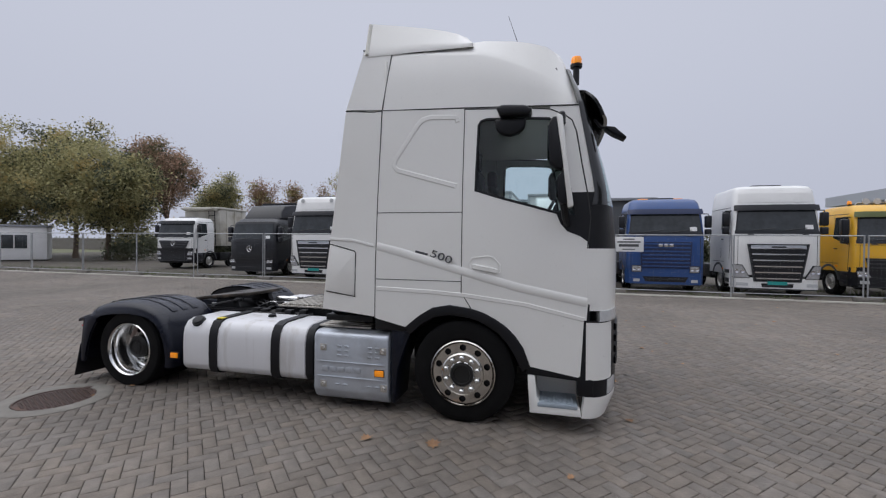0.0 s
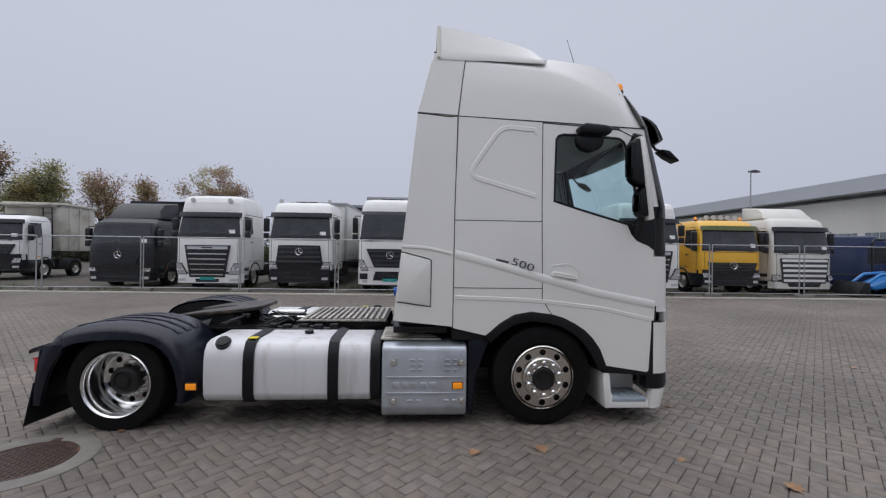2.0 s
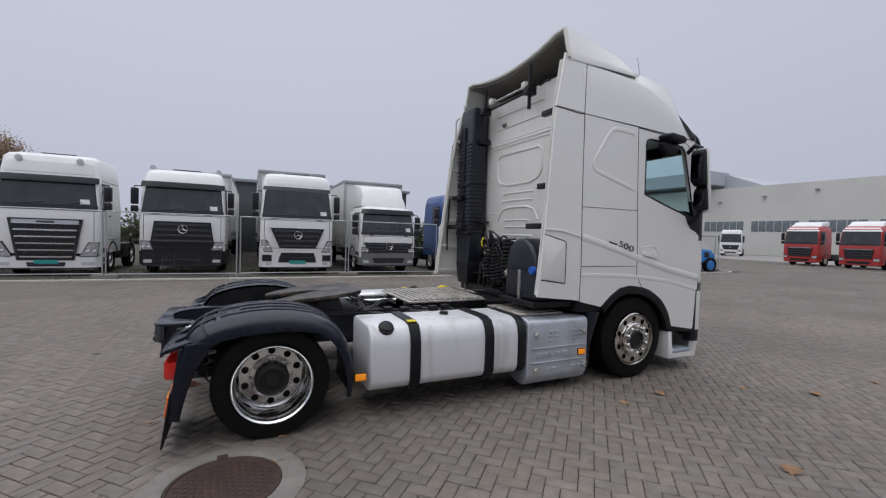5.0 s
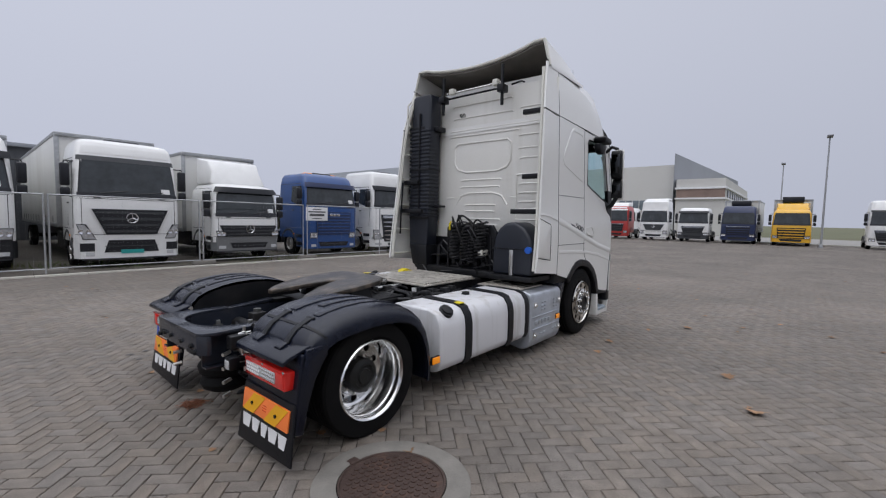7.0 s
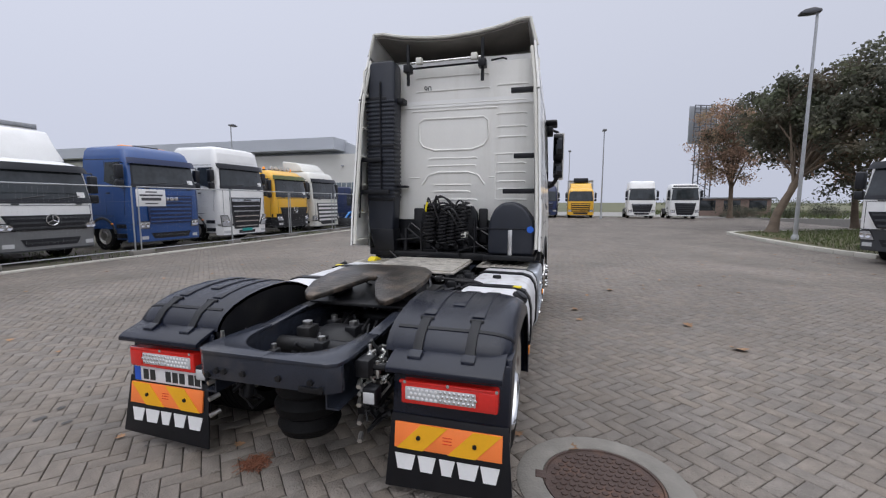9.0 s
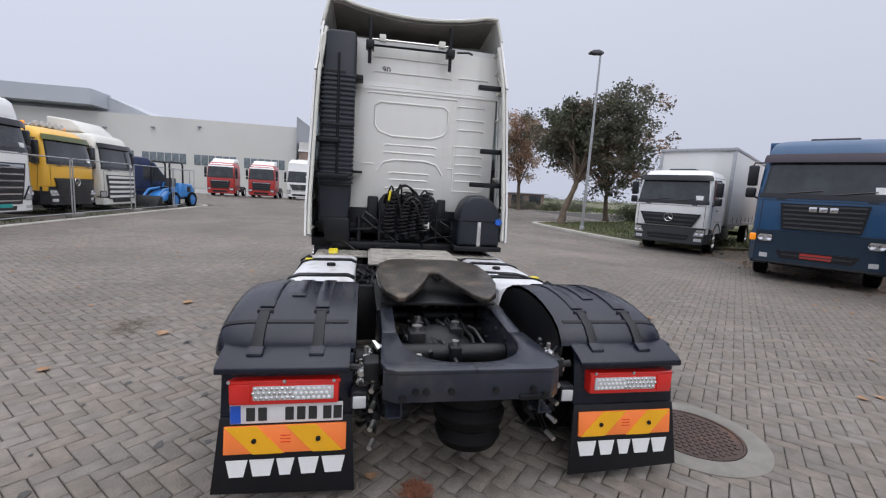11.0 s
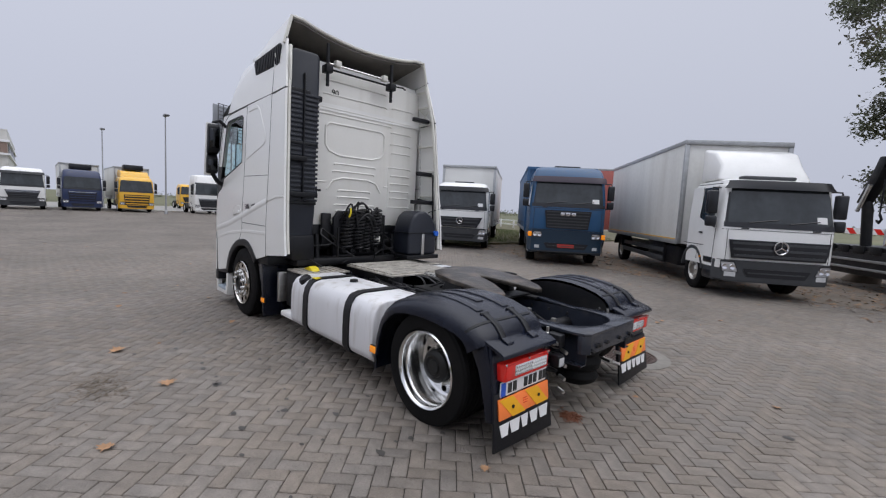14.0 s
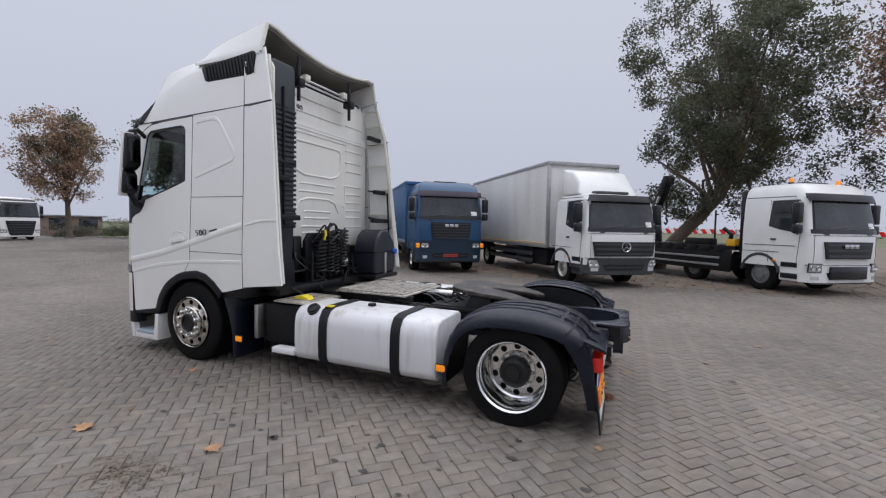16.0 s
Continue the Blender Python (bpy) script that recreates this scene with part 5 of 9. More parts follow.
for k in range(26):
    x0, y0 = rnd.uniform(-4.55, -3.0), rnd.uniform(-0.26, 0.26)
    pts = [(x0 + 0.13 * i * rnd.uniform(0.2, 1.2), y0 + 0.05 * math.sin(i + k), 0.60 + 0.06 * math.sin(i * 1.3 + k)) for i in range(6)]
    part("chassis_hose", tube(pts, 0.013, 5), HOSE, truck)
for x, y, s in ((-4.05, 0.15, 0.13), (-3.9, -0.12, 0.11), (-4.2, -0.05, 0.09), (-3.75, 0.12, 0.10), (-4.35, 0.2, 0.07)):
    vb = part("valve_block", box(x, x + s, y, y + s * 0.8, 0.58, 0.58 + s, 0.012), CHASSIS, truck)
    part("valve_cap", lathe([(0.0, 0), (s * 0.25, 0), (s * 0.25, 0.03), (0, 0.03)], 12, "z", (x + s / 2, y + s * 0.4, 0.58 + s)), ALLOY_DULL, vb)

# fifth wheel: a sloping plate with an open throat
FW = [(-2.90, -0.20), (-2.94, -0.33), (-3.06, -0.42), (-3.30, -0.45), (-3.54, -0.44), (-3.74, -0.385), (-3.82, -0.32), (-3.82, -0.265), (-3.75, -0.205), (-3.55, -0.11), (-3.40, -0.055), (-3.33, -0.045), (-3.28, 0.0)]
FW = FW + [(x, -y) for x, y in FW[-2::-1]]
bm = prism(FW, 0.008, 0.05, "z", 0.010)
for v in bm.verts:
    v.co.z += 0.905 + (v.co.x + 3.28) * 0.09 - 0.022 * max(0, (-3.50 - v.co.x) / 0.3) ** 1.5
fifth = part("fifth_wheel_plate", bm, GREASE, truck, "greasy sloping fifth wheel coupling plate")
for sd in (-1, 1):
    part("fifth_wheel_bracket", prism([(-3.46, 0.74), (-3.10, 0.74), (-3.18, 0.93), (-3.38, 0.91)], *sorted((sd * 0.30, sd * 0.40)), "y", 0.01), CHASSIS, fifth)
    part("mounting_angle", box(-3.75, -2.75, *sorted((sd * 0.345, sd * 0.45)), 0.742, 0.775, 0.008), CHASSIS, fifth)
part("release_handle", tube([(-3.0, -0.42, 0.905), (-3.02, -0.60, 0.905), (-3.03, -0.78, 0.90), (-3.06, -0.86, 0.885), (-3.10, -0.87, 0.88), (-3.06, -0.80, 0.895), (-3.04, -0.62, 0.90)], 0.011, 6), CHASSIS, fifth)
part("handle_lug", box(-3.05, -2.97, -0.50, -0.44, 0.885, 0.925, 0.008), CHASSIS, fifth)
part("mounting_plate", box(-3.62, -2.72, -0.42, 0.42, 0.765, 0.79, 0.006), CHASSIS, fifth)
part("guide_ramp", prism([(-3.75, 0.76), (-3.75, 0.785), (-4.22, 0.745), (-4.22, 0.735)], 0.345, 0.425, "y", 0.003), FRAME_M, truck)
part("guide_ramp", prism([(-3.75, 0.76), (-3.75, 0.785), (-4.22, 0.745), (-4.22, 0.735)], -0.425, -0.345, "y", 0.003), FRAME_M, truck)
# lines and a silver cylinder ahead of the coupling
part("silver_cylinder", lathe([(0.0, 0), (0.035, 0), (0.04, 0.02), (0.04, 0.30), (0.03, 0.32), (0.0, 0.32)], 16, "x", (-2.85, 0.08, 0.86)), STEEL, truck)
part("silver_cylinder", lathe([(0.0, 0), (0.022, 0), (0.022, 0.42), (0.0, 0.42)], 12, "x", (-2.9, -0.10, 0.83)), STEEL, truck)
part("white_cap", lathe([(0.0, 0), (0.045, 0), (0.045, 0.045), (0.02, 0.05), (0, 0.05)], 16, "z", (-2.42, -0.30, 0.77)), SIGN_WHITE, truck)
for k in range(9):
    y0 = -0.3 + 0.07 * k
    pts = [(-2.55 - 0.07 * i, y0 + 0.04 * math.sin(i * 1.1 + k * 2), 0.82 + 0.045 * math.sin(i * 0.9 + k)) for i in range(7)]
    part("brake_line", tube(pts, 0.011, 5), HOSE, truck)
for k in range(14):
    x0, y0, z0 = rnd.uniform(-3.0, -2.5), rnd.uniform(-0.60, -0.42), rnd.uniform(0.72, 0.79)
    pts = [(x0 + 0.11 * i, y0 + 0.05 * math.sin(i * 1.3 + k), z0 + 0.015 * math.sin(i * 0.8 + 2 * k)) for i in range(7)]
    part("brake_line", tube(pts, rnd.choice((0.008, 0.011, 0.014)), 5), HOSE, truck)
for k in range(5):
    x0, y0 = -2.75 + 0.16 * k, -0.55 - 0.05 * (k % 2)
    part("valve_block", box(x0, x0 + 0.09, y0, y0 + 0.08, 0.74, 0.83, 0.012), CHASSIS, truck)
for k in range(12):
    x0, y0, z0 = rnd.uniform(-2.9, -2.4), rnd.uniform(0.42, 0.58), rnd.uniform(0.72, 0.78)
    pts = [(x0 + 0.10 * i, y0 + 0.04 * math.sin(i * 1.3 + k), z0 + 0.025 * math.sin(i * 0.8 + 2 * k)) for i in range(6)]
    part("brake_line", tube(pts, 0.010, 5), HOSE, truck)
# walkway plates
walk_pl = part("walkway_plate", box(-2.46, -1.52, -0.46, 0.50, 0.842, 0.862, 0.005), WALK_M, truck, "worn ribbed aluminium walkway plate")
for i in range(14):
    x = -2.42 + i * 0.065
    part("walkway_rib", box(x, x + 0.036, -0.44, 0.48, 0.860, 0.880, 0.005), WALK_M, walk_pl)
    # flat black strip on the plate makes the gap between ribs darker
    part("walkway_groove", box(x + 0.038, x + 0.063, -0.43, 0.47, 0.8625, 0.8635, 0.0), CHASSIS, walk_pl)
for y in (-0.40, 0.40):
    part("walkway_rail", box(-2.5, -1.5, y - 0.02, y + 0.02, 0.745, 0.842, 0.006), CHASSIS, walk_pl)
for sd, x0, x1 in ((-1, -1.52, -0.95), (1, -1.60, -1.15)):
    top = part("deck_plate", box(x0, x1, *sorted((sd * 0.50, sd * 1.10)), 0.775, 0.795, 0.006), WALK_M, truck, "grey deck plate")
    for i in range(7):
        y = sd * (0.55 + i * 0.08)
        part("deck_rib", box(x0 + 0.03, x1 - 0.03, y - 0.012, y + 0.012, 0.793, 0.803, 0.003), WALK_M, top)
part("wheel_chock", prism([(-1.50, 0.795), (-1.28, 0.795), (-1.29, 0.815), (-1.40, 0.85), (-1.48, 0.83)], 0.85, 0.95, "y", 0.008), YELLOW, truck, "yellow wheel chock")


# fuel tanks with straps
def fuel_tank(sd, x0, x1, straps, cap_x):
    sec = [(0.62, 0.25), (0.66, 0.235), (1.14, 0.235), (1.20, 0.255), (1.232, 0.31), (1.236, 0.45), (1.232, 0.62), (1.215, 0.70), (1.17, 0.765), (1.09, 0.79), (0.68, 0.795), (0.62, 0.77)]
    t = part("fuel_tank", prism([(sd * y, z) for y, z in sec], x0, x1, "x", 0.02, 3), TANK_M, truck, "dirty white fuel tank with black straps")
    for s in straps:
        line = [(s, sd * (y + (0.006 if y > 1.0 else 0)), z + (0.006 if z > 0.7 else -0.006 if z < 0.3 else 0)) for y, z in sec[1:]]
        rings = []
        for i, p in enumerate(line):
            d = Vector(line[min(i + 1, len(line) - 1)]) - Vector(line[max(i - 1, 0)])
            nrm = Vector((0, d.z, -d.y)).normalized() * 0.009
            q = Vector(p)
            rings.append([tuple(q + Vector((dx, 0, 0)) + k * nrm) for dx, k in ((-0.047, -1), (0.047, -1), (0.047, 1), (-0.047, 1))])
        part("tank_strap", loft(rings), PLASTIC, t, "black steel strap")
        if s == straps[0]:
            part("strap_tag", box(s - 0.04, s + 0.04, *sorted((sd * 1.075, sd * 1.15)), 0.797, 0.806, 0.002), YELLOW, t)
    if sd < 0:
        part("end_cap", prism([(sd * y, z) for y, z in sec], x1 + 0.002, x1 + 0.09, "x", 0.015), PLASTIC, t)
    cap = part("filler_cap", lathe([(0.068, -0.02), (0.068, 0.008), (0.060, 0.012), (0.058, 0.028), (0.046, 0.034), (0, 0.034)], 22, "z"), PLASTIC, t)
    cap.matrix_local = Matrix.Translation((cap_x, sd * 1.165, 0.766)) @ Matrix.Rotation(radians(-34 * sd), 4, "X")
    part("gauge_sender", lathe([(0.0, 0.0), (0.045, 0.0), (0.04, 0.025), (0, 0.03)], 16, "z", ((x0 + x1) / 2 + 0.1, sd * 0.86, 0.796)), CHASSIS, t)
    for x in (x0 + 0.3, x1 - 0.3):
        part("tank_bracket", box(x - 0.04, x + 0.04, *sorted((sd * 0.42, sd * 0.66)), 0.25, 0.74, 0.01), CHASSIS, t)
    return t


fuel_tank(-1, -3.085, -1.60, (-2.685, -1.935), -2.935)
fuel_tank(1, -3.16, -1.56, (-1.93, -2.75), -1.76)
# grey aluminium cover on the right
sec = [(0.66, 0.18), (1.10, 0.085), (1.16, 0.09), (1.205, 0.115), (1.243, 0.19), (1.243, 0.70), (1.225, 0.745), (1.16, 0.765), (0.66, 0.765)]
cover = part("aluminium_cover", prism([(-y, z) for y, z in sec], -1.495, -0.715, "x", 0.018, 3), ALU, truck, "grey pressed aluminium side cover")
for z0, z1 in ((0.462, 0.476), (0.316, 0.330)):
    part("cover_groove", box(-1.45, -0.76, -1.255, -1.243, z0, z1, 0.005), ALU, cover)
for x, zz in ((-1.39, 0.605), (-0.765, 0.602), (-1.385, 0.248), (-0.755, 0.25)):
    pocket = part("cover_pocket", box(x - 0.034, x + 0.034, -1.2475, -1.2425, zz - 0.034, zz + 0.034, 0.002), ALLOY_DULL, cover)
    part("cover_bolt", lathe([(0.0, 0), (0.024, 0), (0.02, -0.016), (0, -0.016)], 6, "y", (x, -1.2475, zz)), STEEL, pocket)
for gx in (-1.24, -0.92):
    for i in range(2):
        for z in (0.615, 0.570, 0.525):
            part("cover_stud", box(gx + i * 0.075, gx + i * 0.075 + 0.045, -1.254, -1.242, z, z + 0.02, 0.006), ALU, cover)
for i in range(2):
    for gx in (-1.26, -0.93):
        part("cover_stud", box(gx + i * 0.08, gx + 0.05 + i * 0.08, -1.252, -1.24, 0.245, 0.262, 0.006), ALU, cover)
for i in range(5):
    part("raised_mark", box(-1.40 + i * 0.085, -1.335 + i * 0.085, -1.254, -1.243, 0.372, 0.422, 0.008), ALU, cover)


def marker(x, y, z, sd):
    m = part("side_marker", box(x - 0.045, x + 0.045, *sorted((y, y - sd * 0.02)), z - 0.028, z + 0.028, 0.006), AMBER, truck, "amber side marker light")
    part("marker_frame", box(x - 0.052, x + 0.052, *sorted((y - sd * 0.012, y - sd * 0.03)), z - 0.035, z + 0.035, 0.004), PLASTIC, m)


marker(-0.80, -1.262, 0.39, -1)
marker(-3.17, -1.268, 0.395, -1)
marker(-0.80, 1.262, 0.36, 1)
marker(-3.22, 1.268, 0.40, 1)
# left side between wheel and tank
part("black_box", box(-1.52, -0.95, 0.55, 1.02, 0.30, 0.74, 0.02), CHASSIS, truck)
part("exhaust_box", box(-1.45, -0.92, 0.50, 0.95, 0.18, 0.34, 0.04), CHASSIS, truck)
part("side_step", box(-1.53, -1.22, 1.08, 1.20, 0.255, 0.315, 0.012), SIGN_WHITE, truck, "small white step bar")
part("step_bracket", box(-1.56, -1.18, 0.90, 1.10, 0.265, 0.30, 0.008), CHASSIS, truck)
part("wire_grid", box(-0.92, -0.86, 0.80, 1.10, 0.34, 0.72, 0.01), ALLOY_DULL, truck)
for sd in (-1, 1):
    fl = part("front_mud_guard", prism([(-0.50, 0.80), (-0.56, 0.845), (-0.70, 0.84), (-0.70, 0.12), (-0.66, 0.10), (-0.63, 0.45), (-0.55, 0.68)], *sorted((sd * 0.80, sd * 1.205)), "y", 0.012), FENDER, truck)
    part("under_sill", box(-0.86, -0.50, *sorted((sd * 0.60, sd * 1.22)), 0.80, 0.915, 0.015), CHASSIS, truck)
part("engine_block", box(-0.75, 0.75, -0.36, 0.36, 0.30, 1.0, 0.04), CHASSIS, truck)
part("gearbox", box(-1.5, -0.75, -0.26, 0.26, 0.40, 0.80, 0.05), CHASSIS, truck)
part("front_axle", tube([(0, -0.95, 0.42), (0, -0.6, 0.32), (0, 0.6, 0.32), (0, 0.95, 0.42)], 0.06, 10), CHASSIS, truck)
part("radiator_shroud", box(0.72, 1.2, -0.7, 0.7, 0.25, 1.1, 0.03), CHASSIS, truck)


# ---- wheels ----
def holed_disc(bm, r0, r1, rh, n, y, depth, sd, off=0.0):
    """A flat ring with n round holes through it, facing outwards along sd."""
    rm, k = (r0 + r1) / 2, 16
    for i in range(n):
        a0, a1 = 2 * math.pi * (i + off) / n, 2 * math.pi * (i + 1 + off) / n
        am = (a0 + a1) / 2
        outline = [(r0, a) for a in np.linspace(a0, a1, 5)[:-1]] + [(r, a1) for r in np.linspace(r0, r1, 5)[:-1]] + [(r1, a) for a in np.linspace(a1, a0, 5)[:-1]] + [(r, a0) for r in np.linspace(r1, r0, 5)[:-1]]
        op = [Vector((r * math.cos(a), y, r * math.sin(a))) for r, a in outline]
        c = Vector((rm * math.cos(am), y, rm * math.sin(am)))
        hp = [c + rh * (p - c).normalized() for p in op]
        ov, hv = [bm.verts.new(p) for p in op], [bm.verts.new(p) for p in hp]
        dv = [bm.verts.new(p - Vector((0, sd * depth, 0))) for p in hp]
        for j in range(k):
            m = (j + 1) % k
            bm.faces.new((ov[j], ov[m], hv[m], hv[j]))
            bm.faces.new((hv[j], hv[m], dv[m], dv[j]))
    bmesh.ops.remove_doubles(bm, verts=bm.verts, dist=1e-4)


def tyre(name, x, y, z, r, width, parent):
    h = width / 2
    prof = [(0.285, -h * 0.82), (0.31, -h * 0.98), (0.36, -h), (0.41, -h * 0.97), (r - 0.025, -h * 0.92), (r - 0.006, -h * 0.84)]
    for k, c in enumerate((-0.6, -0.3, 0.0, 0.3, 0.6)):
        prof += [(r, h * (c - 0.11)), (r, h * (c - 0.03)), (r - 0.012, h * (c - 0.025)), (r - 0.012, h * (c + 0.025)), (r, h * (c + 0.03)), (r, h * (c + 0.11))]
    prof += [(r - 0.006, h * 0.84), (r - 0.025, h * 0.92), (0.41, h * 0.97), (0.36, h), (0.31, h * 0.98), (0.285, h * 0.82)]
    t = part(name, lathe(prof, 56, "y", (x, y, z)), TYRE, parent)
    return t


def front_wheel(sd):
    y = sd * 1.235
    w = part("front_wheel", lathe([(0.297, -0.02), (0.299, 0.0), (0.290, 0.008), (0.282, -0.01), (0.276, -0.035), (0.268, -0.03)], 56, "y"), WHEEL_CHROME, truck, "polished alloy front wheel")
    w.matrix_local = Matrix.Translation((0, y, 0.455)) @ (Matrix.Identity(4) if sd > 0 else Matrix.Rotation(math.pi, 4, "Z"))
    bm = bmesh.new()
    holed_disc(bm, 0.195, 0.272, 0.030, 10, -0.012, 0.05, 1)
    lathe([(0.195, -0.012), (0.190, 0.016), (0.178, 0.026), (0.118, 0.022), (0.110, 0.012)], 56, "y", bm=bm)
    part("wheel_disc", bm, WHEEL_CHROME, w)
    part("hub_cap", lathe([(0.112, 0.0), (0.110, 0.03), (0.098, 0.048), (0.082, 0.05), (0.075, 0.03), (0.0, 0.028)], 40, "y"), HUB_DARK, w)
    part("hub_ring", lathe([(0.113, 0.014), (0.115, 0.024), (0.107, 0.03), (0.105, 0.014)], 40, "y"), ALLOY, w)
    nut = None
    for i in range(10):
        a = 2 * math.pi * (i + 0.5) / 10
        m = Matrix.Translation((0.149 * math.cos(a), 0.018, 0.149 * math.sin(a)))
        if nut is None:
            nut = part("wheel_nut", lathe([(0.0, 0.048), (0.014, 0.046), (0.023, 0.036), (0.024, 0.006), (0.028, 0.0)], 10, "y"), STEEL, w)
            nut.matrix_local = m
        else:
            share(nut, m, w)
    part("brake_drum", lathe([(0.0, -0.07), (0.28, -0.07), (0.28, -0.30), (0, -0.30)], 32, "y"), CHASSIS, w)
    tyre("front_tyre", 0, sd * (1.235 - 0.165), 0.465, 0.468, 0.31, truck)


def rear_wheel(sd):
    y = sd * 1.225
    w = part("rear_wheel", lathe([(0.293, -0.02), (0.300, 0.0), (0.292, 0.010), (0.280, 0.0), (0.272, -0.02), (0.275, -0.05), (0.264, -0.065), (0.258, -0.19), (0.250, -0.215), (0.235, -0.225)], 60, "y"), ALLOY, truck, "deep-dished polished alloy rear wheel")
    w.matrix_local = Matrix.Translation((-WB, y, 0.408)) @ (Matrix.Identity(4) if sd > 0 else Matrix.Rotation(math.pi, 4, "Z"))
    bm = bmesh.new()
    holed_disc(bm, 0.168, 0.236, 0.028, 10, -0.225, 0.04, 1)
    lathe([(0.168, -0.225), (0.162, -0.207), (0.125, -0.20), (0.11, -0.20)], 56, "y", bm=bm)
    part("wheel_disc", bm, ALLOY, w)
    part("hub", lathe([(0.128, -0.225), (0.126, -0.115), (0.112, -0.098), (0.088, -0.092), (0.080, -0.104), (0.060, -0.104), (0.052, -0.090), (0.0, -0.086)], 40, "y"), HUB_DARK, w)
    nut = None
    for i in range(10):
        a = 2 * math.pi * i / 10
        m = Matrix.Translation((0.143 * math.cos(a), -0.201, 0.143 * math.sin(a)))
        if nut is None:
            nut = part("wheel_nut", lathe([(0.0, 0.042), (0.012, 0.040), (0.017, 0.024), (0.020, 0.0)], 8, "y"), ALLOY_DULL, w)
            nut.matrix_local = m
        else:
            share(nut, m, w)
    part("brake_disc", lathe([(0.0, -0.28), (0.27, -0.28), (0.27, -0.52), (0, -0.52)], 32, "y"), CHASSIS, w)
    tyre("outer_tyre", -WB, sd * (1.235 - 0.155), 0.412, 0.426, 0.30, truck)
    tyre("inner_tyre", -WB, sd * (1.235 - 0.49), 0.412, 0.426, 0.30, truck)


for sd in (-1, 1):
    front_wheel(sd)
    rear_wheel(sd)

# ---- rear mudguards, lights, flaps ----
OUT = [(-4.41, 0.757), (-4.395, 0.795), (-4.35, 0.845), (-4.26, 0.892), (-4.13, 0.928), (-4.0, 0.948), (-3.85, 0.956), (-3.70, 0.948), (-3.55, 0.918), (-3.42, 0.865), (-3.33, 0.79), (-3.265, 0.685), (-3.222, 0.54), (-3.205, 0.36), (-3.225, 0.24)]


def offset_in(pts, d):
    c = Vector((-3.92, 0.42))
    return [tuple(Vector(p) + (c - Vector(p)).normalized() * d) for p in pts]


OUT_D = []
for a, b in zip(OUT, OUT[1:]):
    OUT_D += [(a[0] + (b[0] - a[0]) * f, a[1] + (b[1] - a[1]) * f) for f in (0, 0.5)]
OUT_D.append(OUT[-1])
# across the guard: place from the middle, drop towards the axle
ACROSS = ((0.60, 0.03), (0.60, 0.004), (0.615, 0.0), (1.11, 0.0), (1.165, 0.008), (1.21, 0.020), (1.245, 0.045), (1.264, 0.08), (1.270, 0.145), (1.258, 0.147), (1.247, 0.095), (1.215, 0.056), (1.165, 0.036), (0.615, 0.028))
SHIFT = -0.03


def hang(bm):
    """Lets what hangs from the lamp carrier lean back towards its foot."""
    for v in bm.verts:
        v.co.x += (v.co.z - 0.35) * 0.13
    return bm


